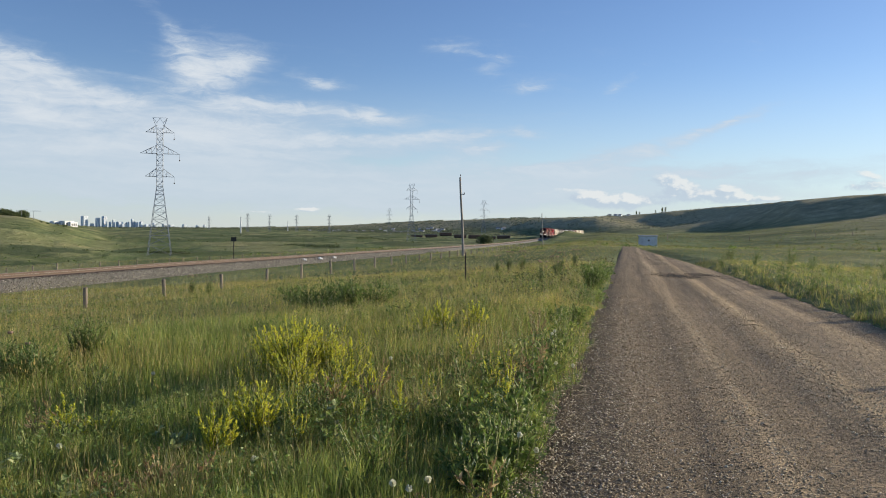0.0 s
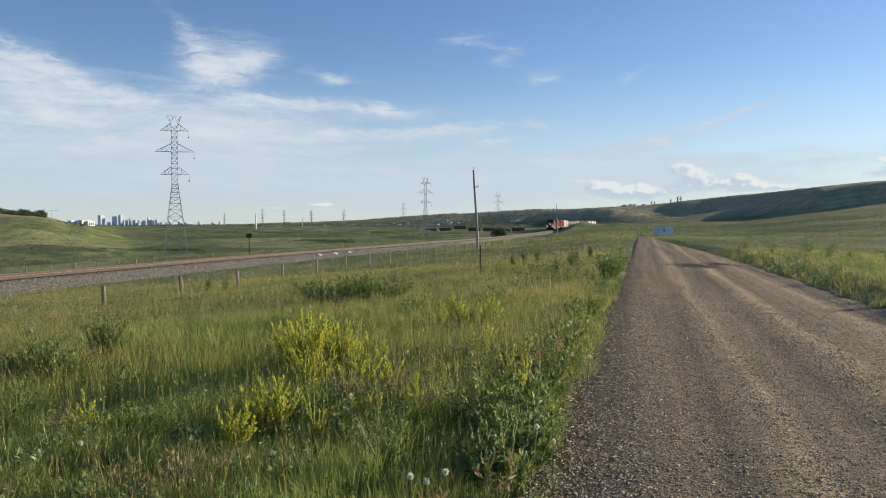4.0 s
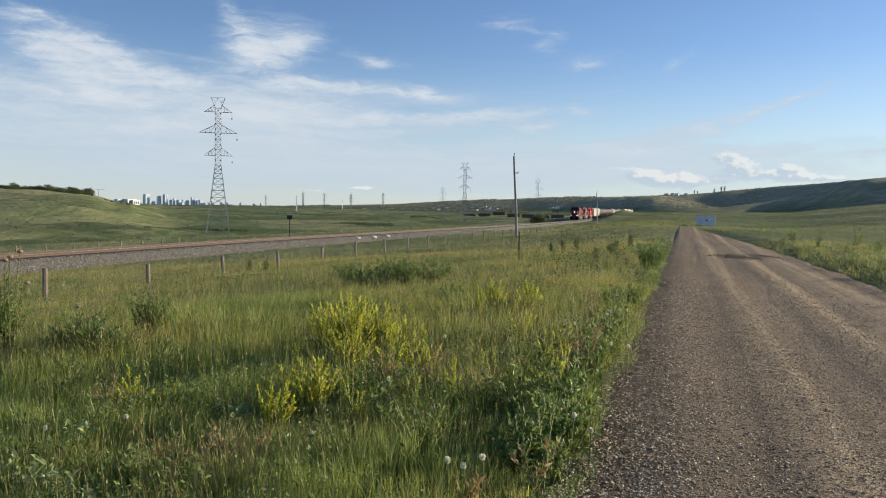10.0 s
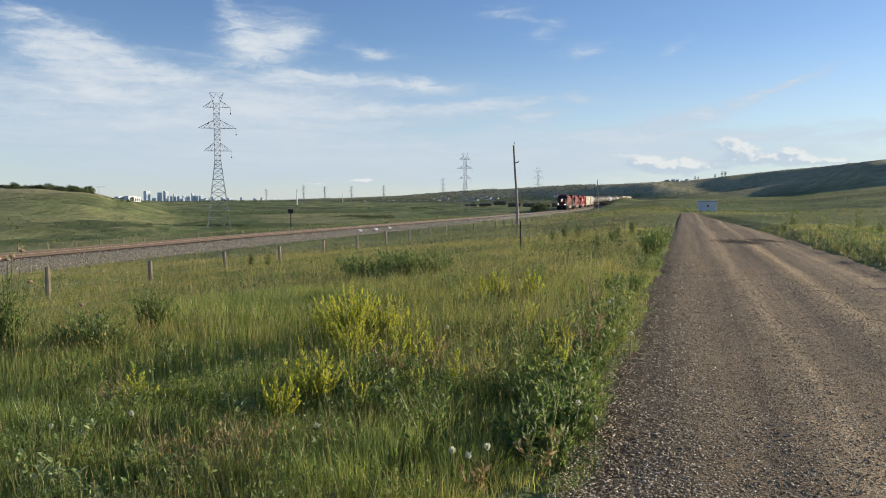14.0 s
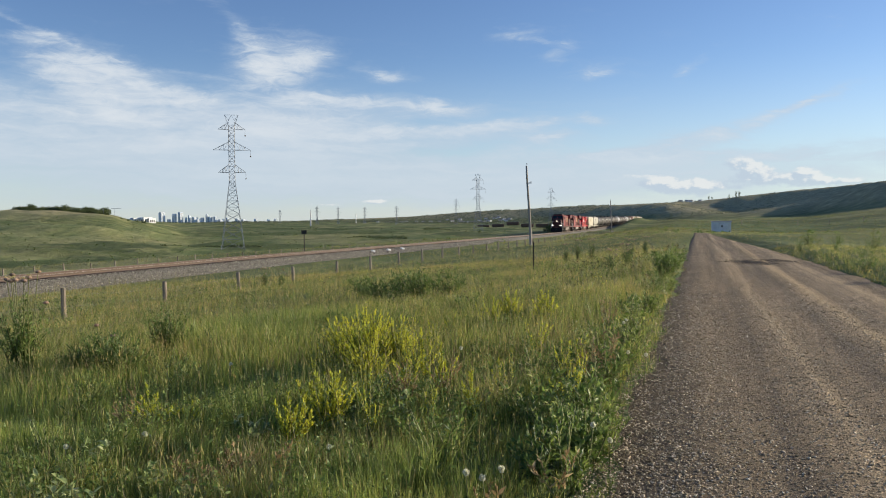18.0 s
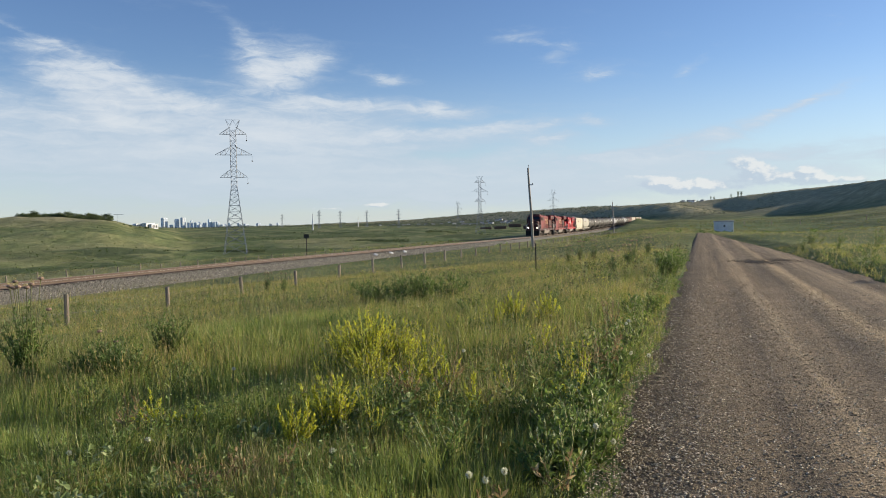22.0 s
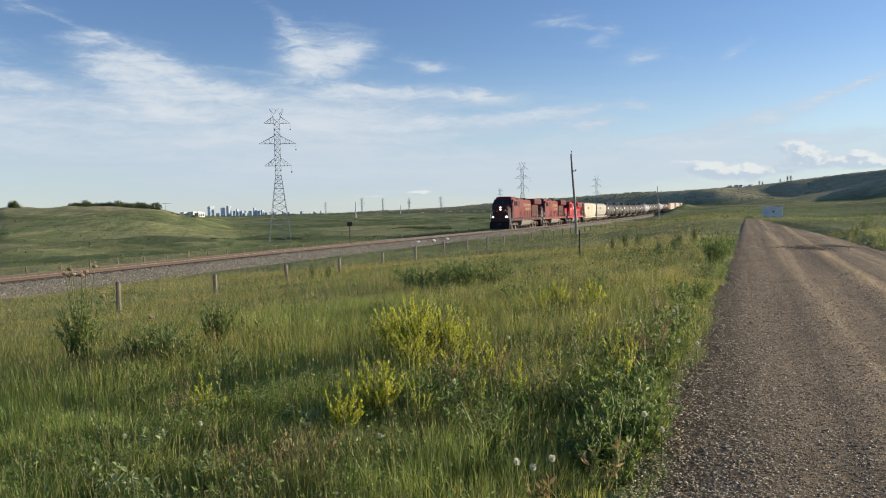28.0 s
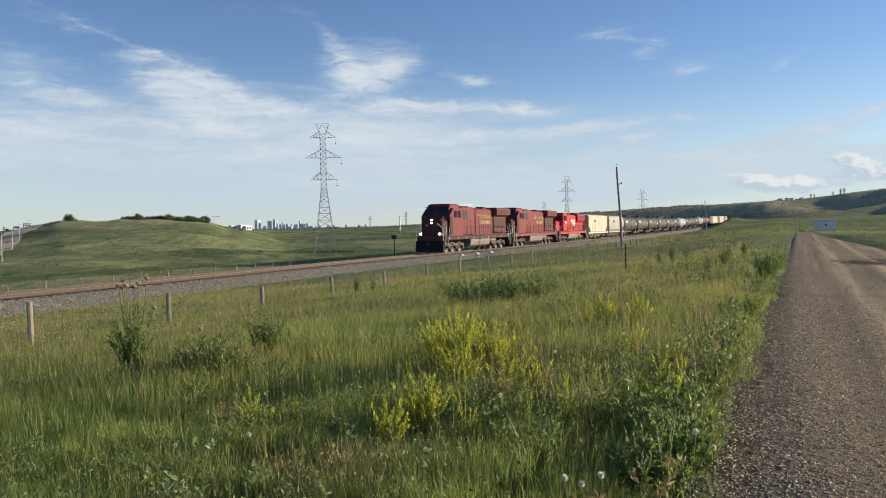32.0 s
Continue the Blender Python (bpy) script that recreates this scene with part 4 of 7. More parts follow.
def coupler(parent, y, s):
    bm = boxed(((-0.12, min(y, y + s * 0.55), 0.72), (0.12, max(y, y + s * 0.55), 0.98)), bevel=0.03)
    add_box(bm, (-0.2, y + s * 0.5 - 0.12, 0.68), (0.2, y + s * 0.5 + 0.12, 1.02), 0.05)
    add_tube(bm, (0.35, y, 0.75), (0.25, y + s * 0.5, 0.5), 0.035, seg=6)
    part("coupler", bm, M["black_metal"], parent)


def hood(profile, y0, y1):
    """A long hood from a half outline (x, z), mirrored and swept along y."""
    full = profile + [(-x, z) for x, z in reversed(profile) if x > 0.001]
    return prism(full, y0, y1, "y")


def rail_run(parent, x, y0, y1, deck, n):
    """A handrail along the walkway with its stanchions."""
    part("handrail", tubed(((x, y0, deck + 1.0), (x, y1, deck + 1.0), 0.024), ((x, y0, deck + 0.55), (x, y1, deck + 0.55), 0.014), seg=6), M["truck"], parent)
    for i in range(n + 1):
        y = y0 + (y1 - y0) * i / n
        part("stanchion", tubed(((x, y, deck), (x, y, deck + 1.02), 0.026), seg=6), M["truck"], parent)


def bars(parent, x, y0, z0, words, height, gap, mat, label):
    """Lettering that stands as plain bars: widths of the strokes along the side, one sign a side."""
    s = 1 if x > 0 else -1
    bm = bmesh.new()
    y = y0
    for w in words:
        if w > 0:
            add_box(bm, (min(x, x + s * 0.012), y, z0), (max(x, x + s * 0.012), y + w, z0 + height))
            y += w + gap
        else:
            y += -w
    part("lettering", bm, mat, parent, label)


def locomotive(name, coat, label, style, lettering):
    """A six-axle road locomotive; style 'wide' has the broad-nosed cab, 'narrow' the older short-hood one."""
    L = thing(name, Matrix.Identity(4), label, "locomotive", "locomotives of the train")
    C, D = M[coat], 1.72
    half = 10.7 if style == "wide" else 9.5
    nose = half - 0.55
    part("underframe", boxed(((-1.5, -half + 0.35, 1.28), (1.5, half - 0.35, 1.66)), bevel=0.04), M["red_shade"] if coat == "red_old" else C, L)
    part("walkway", boxed(((-1.56, -half + 0.3, 1.66), (1.56, half - 0.3, D)), bevel=0.01), M["black_metal"], L)
    for s in (-1, 1):
        for k in range(9):
            y0 = -half + 1.6 + k * (2 * half - 3.2) / 8
            part("reflector", boxed(((s * 1.505 - 0.01, y0 - 0.09, 1.40), (s * 1.505 + 0.01, y0 + 0.09, 1.48))), M["white_mark"], L)
    # pilot and plough
    pf = prism([(half - 0.25, 0.14), (half + 0.12, 0.16), (half - 0.05, 1.25), (half - 0.35, 1.3)], -1.5, 1.5, "x")
    part("plough", pf, M["soot"], L, "black snow plough")
    part("pilot", boxed(((-1.45, -half + 0.1, 0.45), (1.45, -half + 0.35, 1.3)), bevel=0.03), M["black_metal"], L)
    # cab
    if style == "wide":
        W, top = 1.56, 4.84
        cabp = [(nose - 1.05, D), (nose - 1.05, 3.72), (nose - 1.62, 4.55), (nose - 1.95, top), (nose - 4.5, top + 0.02), (nose - 4.5, D)]
        bm = prism(cabp, -W, W, "x")
        brow = [e for e in bm.edges if all(v.co.z > 4.5 for v in e.verts) and abs(e.verts[0].co.x - e.verts[1].co.x) < 0.01]
        bmesh.ops.bevel(bm, geom=brow, offset=0.34, segments=4, affect="EDGES")
        bmesh.ops.bevel(bm, geom=[e for e in bm.edges if e.calc_face_angle(0) > 0.7], offset=0.05, segments=2, affect="EDGES")
        part("cab", bm, C, L, smooth=False)
        # nose and cab front take the red with shade painted in
        NC = M["red_shade"]
        part("roof_cap", hood([(1.20, top + 0.012), (1.18, top + 0.05), (0.9, top + 0.11), (0.0, top + 0.13)], nose - 4.4, nose - 1.95), NC, L)
        bm = bmesh.new()
        ring = []
        for y, hw, zz in ((nose - 1.02, 1.35, 3.62), (nose - 0.05, 1.12, 3.40)):
            ring.append([bm.verts.new((-hw, y, D)), bm.verts.new((-hw, y, zz - 0.35)), bm.verts.new((-hw + 0.3, y, zz)), bm.verts.new((hw - 0.3, y, zz)), bm.verts.new((hw, y, zz - 0.35)), bm.verts.new((hw, y, D))])
        for k in range(6):
            bm.faces.new((ring[0][k], ring[1][k], ring[1][(k + 1) % 6], ring[0][(k + 1) % 6]))
        bm.faces.new(ring[1])
        bm.faces.new(list(reversed(ring[0])))
        bmesh.ops.bevel(bm, geom=list(bm.edges), offset=0.06, segments=2, affect="EDGES")
        part("nose", bm, NC, L, "red nose with its shade put into the colour")
        for s in (-1, 1):
            # windscreens follow the slope above the nose
            a, b = Vector((0, nose - 1.06, 3.74)), Vector((0, nose - 1.63, 4.54))
            nrm = Vector((0, 0.825, 0.565))
            bm = bmesh.new()
            q = [Vector((s * x, 0, 0)) + a.lerp(b, f) + nrm * 0.012 for x, f in ((0.05, 0.02), (1.44, 0.02), (1.22, 0.96), (0.05, 0.98))]
            vs = [bm.verts.new(v) for v in q] + [bm.verts.new(v - nrm * 0.03) for v in q]
            for f in ((0, 1, 2, 3), (7, 6, 5, 4), (0, 4, 5, 1), (1, 5, 6, 2), (2, 6, 7, 3), (3, 7, 4, 0)):
                bm.faces.new([vs[i] for i in f])
            part("windscreen", bm, M["dark_glass"], L)
            part("cab_corner", boxed(((s * 1.565 - 0.012, nose - 1.75, D + 0.1), (s * 1.565 + 0.006, nose - 1.1, 3.7)), bevel=0.004), NC, L)
            for y0 in (nose - 2.95, nose - 3.95):
                part("side_window", boxed(((s * W - 0.01, y0, 3.55), (s * W + 0.012, y0 + 0.8, 4.25)) if s > 0 else ((-W - 0.012, y0, 3.55), (-W + 0.01, y0 + 0.8, 4.25))), M["dark_glass"], L)
            part("number_board", boxed(((s * 0.9 - 0.22, nose - 0.5, 3.45), (s * 0.9 + 0.22, nose - 0.32, 3.62)), bevel=0.02), M["black_metal"], L)
            part("cab_handrail", tubed(((s * 1.40, half - 0.1, D), (s * 1.40, half - 0.1, D + 0.75), 0.024), ((s * 1.40, half - 0.1, D + 0.75), (s * 0.85, half - 0.05, D + 1.25), 0.024), ((s * 1.47, half - 0.12, 0.6), (s * 1.40, half - 0.1, D + 0.75), 0.024), seg=6), M["white_mark"], L)
        for k, (x0, x1) in enumerate(((-0.62, -0.40), (-0.30, -0.02), (0.10, 0.36), (0.44, 0.62))):
            part("nose_marking", boxed(((x0, nose - 0.055, 2.72), (x1, nose - 0.035, 2.78 + 0.10 * (k % 2))), bevel=0.004), M["gold"], L, "worn pale marking on the nose")
        part("nose_door", boxed(((-0.32, nose - 0.06, D + 0.05), (0.32, nose - 0.02, 2.95)), bevel=0.015), NC, L)
        part("cab_face", boxed(((-1.50, nose - 1.06, D + 0.02), (1.50, nose - 1.035, 3.66)), bevel=0.008), NC, L)
        part("sun_visor", boxed(((-1.35, nose - 1.95, 4.62), (1.35, nose - 1.45, 4.66)), bevel=0.01), M["black_metal"], L)
        hx, hz = nose - 0.06, 3.02
        cab_back = nose - 4.5
        # electrical cabinet behind the cab, dynamic brake on its roof
        bm = boxed(((-1.42, cab_back - 3.6, D), (1.42, cab_back - 0.02, 4.68)), bevel=0.10)
        part("cabinet", bm, C, L)
        for s in (-1, 1):
            for i in range(4):
                y0 = cab_back - 3.4 + i * 0.85
                part("cabinet_door", boxed(((s * 1.42 - 0.02, y0, D + 0.15), (s * 1.42 + 0.02, y0 + 0.78, 3.3)), bevel=0.01), C, L)
            part("intake_grille", boxed(((s * 1.42 - 0.02, cab_back - 1.7, 3.40), (s * 1.42 + 0.015, cab_back - 0.15, 4.36))), M["grille"], L)
            part("duct", boxed(((s * 1.18 - 0.12, cab_back - 3.75, 3.5), (s * 1.18 + 0.12, cab_back - 3.5, 4.4)), bevel=0.03), M["black_metal"], L)
            for i in range(3):
                part("grille_post", boxed(((s * 1.42 - 0.02, cab_back - 1.42 + i * 0.45, 3.42), (s * 1.42 + 0.03, cab_back - 1.3 + i * 0.45, 4.33)), bevel=0.01), C, L)
        part("brake_hatch", boxed(((-0.95, cab_back - 3.4, 4.68), (0.95, cab_back - 0.3, 4.82)), bevel=0.08), M["black_metal"], L)
        hood0, hood1 = cab_back - 3.62, -half + 5.3
        part("engine_hood", hood([(0.98, D), (0.98, 4.36), (0.80, 4.60), (0.0, 4.66)], hood1, hood0), C, L)
        # radiator wings over the tail
        part("tail_hood", hood([(1.0, D), (1.0, 3.72), (0.0, 3.75)], -half + 0.75, hood1 - 0.02), C, L)
        part("radiator", hood([(1.0, 3.70), (1.56, 3.98), (1.56, 4.62), (1.40, 4.78), (0.0, 4.80)], -half + 0.55, hood1 + 0.2), C, L, "flared radiator section")
        for s in (-1, 1):
            part("radiator_grille", boxed(((s * 1.0 - 0.02, -half + 0.95, 2.35), (s * 1.0 + 0.02, hood1 - 0.25, 3.66))), M["red_shade"], L)
            part("pipe_run", tubed(((s * 1.3, -half + 1.0, 1.95), (s * 1.3, hood1, 1.95), 0.06), ((s * 1.12, hood1 + 0.3, 1.9), (s * 1.12, hood1 + 0.3, 3.7), 0.07), seg=6), M["black_metal"], L)
            part("wing_screen", boxed(((s * 1.56 - 0.012, -half + 0.9, 4.05), (s * 1.56 + 0.012, hood1 - 0.1, 4.52))), M["red_shade"], L)
        part("exhaust", boxed(((-0.45, hood1 + 0.7, 4.62), (0.45, hood1 + 2.0, 4.86)), bevel=0.05), M["black_metal"], L)
        part("horn", tubed(((0.3, cab_back - 0.4, 4.76), (0.3, cab_back + 0.3, 4.86), 0.04, 0.09), ((-0.3, cab_back - 0.4, 4.76), (-0.3, cab_back + 0.3, 4.86), 0.04, 0.09)), M["black_metal"], L)
    else:
        W, top = 1.5, 4.55
        bm = boxed(((-W, nose - 4.8, D), (W, nose - 2.4, top)), bevel=0.10)
        part("cab", bm, C, L)
        part("nose", boxed(((-0.95, nose - 2.42, D), (0.95, nose - 0.1, 3.25)), bevel=0.12), C, L)
        for s in (-1, 1):
            part("windscreen", boxed(((s * 0.8 - 0.5, nose - 2.42, 3.4), (s * 0.8 + 0.5, nose - 2.385, 4.1))), M["dark_glass"], L)
            for y0 in (nose - 3.5, nose - 4.5):
                part("side_window", boxed(((s * W - 0.012, y0, 3.35), (s * W + 0.012, y0 + 0.78, 4.05))), M["dark_glass"], L)
            part("cab_panel", boxed(((s * W - 0.012, nose - 4.7, 2.0), (s * W + 0.02, nose - 2.6, 3.2)), bevel=0.01), C, L)
            part("cab_handrail", tubed(((s * 1.40, half - 0.1, D), (s * 1.40, half - 0.1, D + 0.95), 0.024), seg=6), M["white_mark"], L)
        hx, hz = nose - 2.37, 4.3
        cab_back = nose - 4.8
        part("blower_duct", boxed(((-1.2, cab_back - 2.0, D), (1.2, cab_back - 0.02, 4.2)), bevel=0.08), C, L)
        hood0, hood1 = cab_back - 2.02, -half + 5.6
        part("engine_hood", hood([(0.92, D), (0.92, 4.05), (0.75, 4.3), (0.0, 4.36)], hood1, hood0), C, L)
        part("radiator", hood([(0.92, D), (0.92, 3.0), (1.25, 3.5), (1.25, 4.3), (1.05, 4.5), (0.0, 4.55)], -half + 0.7, hood1 - 0.02), C, L)
        for s in (-1, 1):
            part("radiator_grille", boxed(((s * 1.25 - 0.015, -half + 1.2, 3.6), (s * 1.25 + 0.015, hood1 - 0.6, 4.2))), M["grille"], L)
        for i in range(3):
            part("roof_fan", tubed(((0, -half + 1.6 + i * 1.5, 4.5), (0, -half + 1.6 + i * 1.5, 4.68), 0.62, 0.6), seg=16), M["black_metal"], L)
        part("exhaust", boxed(((-0.3, hood1 + 1.4, 4.3), (0.3, hood1 + 2.4, 4.6)), bevel=0.04), M["black_metal"], L)
    # hood doors, one by one
    hw = 0.98 if style == "wide" else 0.92
    n = 9 if style == "wide" else 7
    for s in (-1, 1):
        for i in range(n):
            y0 = hood1 + 0.1 + (hood0 - hood1 - 0.2) * i / n
            part("hood_door", boxed(((s * hw - 0.015, y0, D + 0.18), (s * hw + 0.022, y0 + (hood0 - hood1 - 0.2) / n - 0.06, 3.5)), bevel=0.008), C, L)
        rail_run(L, s * 1.5, -half + 1.3, cab_back - 0.1, D, 12)
    # lights
    for dz in (0.0, 0.30):
        part("headlight", tubed(((0, hx, hz + dz), (0, hx + 0.09, hz + dz), 0.085, 0.08), seg=14), M["lamp_glow"] if style == "wide" and coat == "red_old" else M["dark_glass"], L)
    for s in (-1, 1):
        part("ditch_light", tubed(((s * 1.02, half - 0.2, 1.92), (s * 1.02, half - 0.06, 1.92), 0.11, 0.10), seg=14), M["lamp_glow"] if style == "wide" and coat == "red_old" else M["dark_glass"], L)
        part("light_box", boxed(((s * 1.02 - 0.17, half - 0.42, D), (s * 1.02 + 0.17, half - 0.2, 2.1)), bevel=0.02), M["black_metal"], L)
        for e in (-1, 1):
            bm = bmesh.new()
            y = e * (half - 0.62)
            for k in range(4):
                add_box(bm, (s * 1.32 - 0.22, y - 0.3, 0.42 + k * 0.32), (s * 1.32 + 0.22, y + 0.3, 0.46 + k * 0.32))
            add_box(bm, (s * 1.53 - 0.02, y + e * 0.3 - 0.03, 0.4), (s * 1.53 + 0.02, y + e * 0.3 + 0.03, 1.7))
            add_box(bm, (s * 1.53 - 0.02, y - e * 0.34 - 0.03, 0.4), (s * 1.53 + 0.02, y - e * 0.34 + 0.03, 1.7))
            part("step_well", bm, M["black_metal"], L)
            part("grab_rail", tubed(((s * 1.54, y + e * 0.32, 0.75), (s * 1.52, y - e * 0.2, D + 0.9), 0.026), ((s * 1.54, y - e * 0.55, 0.9), (s * 1.52, y - e * 0.95, D + 0.9), 0.026), seg=6), M["white_mark"], L, "pale slanting grab rail")
    tank = hood([(0.0, 0.42), (0.9, 0.42), (1.32, 0.62), (1.42, 1.0), (1.42, 1.27)], -3.0, 3.0)
    part("fuel_tank", tank, M["tank_dust"], L, "dusty grey-brown fuel tank")
    for s in (-1, 1):
        part("air_reservoir", tubed(((s * 1.2, -5.2, 1.08), (s * 1.2, -3.4, 1.08), 0.17), seg=10), M["tank_dust"], L)
    for e in (-1, 1):
        bogie(L, e * (half - 4.0), 3, 1.9, 0.53)
        coupler(L, e * (half - 0.3), e)
    for s in (-1, 1):
        for z0, words in lettering:
            bars(L, s * (hw + 0.024), hood1 + 1.0 if style == "wide" else hood1 + 0.9, z0, words, 0.46, 0.135, M["gold"] if style == "wide" else M["white_mark"], "gold lettering on the hood" if style == "wide" else "white lettering on the hood")
        bars(L, s * 1.512, nose - 3.4 if style == "wide" else nose - 4.3, 2.95, [0.16, 0.16, 0.16, 0.16], 0.24, 0.06, M["gold"] if style == "wide" else M["white_mark"], "number bars under the cab window")
    return L, half * 2 + 0.5


def lathe(stations, seg, cz):
    """A round vessel along y: stations (y, radius) about the height cz."""
    bm = bmesh.new()
    rings = [[bm.verts.new((r * math.sin(k * 6.2832 / seg), y, cz + r * math.cos(k * 6.2832 / seg))) for k in range(seg)] for y, r in stations]
    for a, b in zip(rings, rings[1:]):
        for k in range(seg):
            bm.faces.new((a[k], b[k], b[(k + 1) % seg], a[(k + 1) % seg]))
    bm.faces.new(rings[0])
    bm.faces.new(list(reversed(rings[-1])))
    return bm


def car_ends(T, h, bolster=1.9):
    for e in (-1, 1):
        bogie(T, e * (h - bolster), 2, 1.75, 0.46)
        coupler(T, e * (h - 0.35), e)


def tank_car(coat, label):
    T = thing("tank_car", Matrix.Identity(4), label, "tank car", "tank cars of the train")
    h, R, cz = 8.3, 1.50, 2.72
    C = M[coat]
    st = [(-7.85, 0.25), (-7.78, 0.7), (-7.6, 1.12), (-7.35, 1.36), (-7.0, R)] + [(-7.0 + i * 2.0, R) for i in range(1, 7)] + [(7.0, R), (7.35, 1.36), (7.6, 1.12), (7.78, 0.7), (7.85, 0.25)]
    part("shell", lathe(st, 28, cz), C, T, smooth=True)
    for y in (-5.2, -2.6, 2.6, 5.2):
        part("band", lathe([(y - 0.05, R), (y - 0.04, R + 0.018), (y + 0.04, R + 0.018), (y + 0.05, R)], 28, cz), C, T, smooth=False)
    part("sill", boxed(((-0.32, -h + 0.3, 0.85), (0.32, h - 0.3, 1.22)), bevel=0.03), M["black_metal"], T)
    for e in (-1, 1):
        part("saddle", boxed(((-1.25, e * 6.3 - 0.35, 1.0), (1.25, e * 6.3 + 0.35, 1.75)), bevel=0.06), M["black_metal"], T)
        part("end_platform", boxed(((-1.45, min(e * 7.3, e * 8.0), 1.08), (1.45, max(e * 7.3, e * 8.0), 1.15)), bevel=0.01), M["black_metal"], T)
        part("end_rail", tubed(((-1.42, e * 7.95, 1.1), (-1.42, e * 7.95, 2.1), 0.022), ((1.42, e * 7.95, 1.1), (1.42, e * 7.95, 2.1), 0.022), ((-1.42, e * 7.95, 2.1), (1.42, e * 7.95, 2.1), 0.022), seg=5), M["black_metal"], T)
    part("manway", tubed(((0, 0, cz + R - 0.1), (0, 0, cz + R + 0.42), 0.5, 0.48), ((0, 0, cz + R + 0.42), (0, 0, cz + R + 0.52), 0.52, 0.3), seg=16), C, T)
    part("top_platform", boxed(((-1.15, -1.3, cz + R - 0.12), (-0.55, 1.3, cz + R - 0.06)), ((0.55, -1.3, cz + R - 0.12), (1.15, 1.3, cz + R - 0.06))), M["black_metal"], T)
    part("platform_rail", tubed(*[((x, -1.3, cz + R + 0.55), (x, 1.3, cz + R + 0.55), 0.022) for x in (-1.15, 1.15)], *[((x, y, cz + R - 0.1), (x, y, cz + R + 0.55), 0.022) for x in (-1.15, 1.15) for y in (-1.3, 1.3)], seg=5), M["black_metal"], T)
    for s in (-1, 1):
        part("ladder", tubed(((s * 1.53, -0.25, 1.2), (s * 1.40, -0.25, 4.0), 0.022), ((s * 1.53, 0.25, 1.2), (s * 1.40, 0.25, 4.0), 0.022), *[((s * 1.5, -0.25, 1.4 + k * 0.32), (s * 1.5, 0.25, 1.4 + k * 0.32), 0.014) for k in range(8)], seg=5), M["black_metal"], T)
        part("placard", boxed(((s * 1.46 - 0.06, 5.1, 3.02), (s * 1.46 + 0.06, 6.6, 3.42))), M["white_mark"], T, "pale rectangular marking panel")
        part("placard", boxed(((s * 1.49 - 0.03, -6.4, 2.55), (s * 1.49 + 0.03, -5.7, 2.85))), M["white_mark"], T, "pale rectangular marking panel")
    car_ends(T, h)
    return T, 2 * h + 0.6


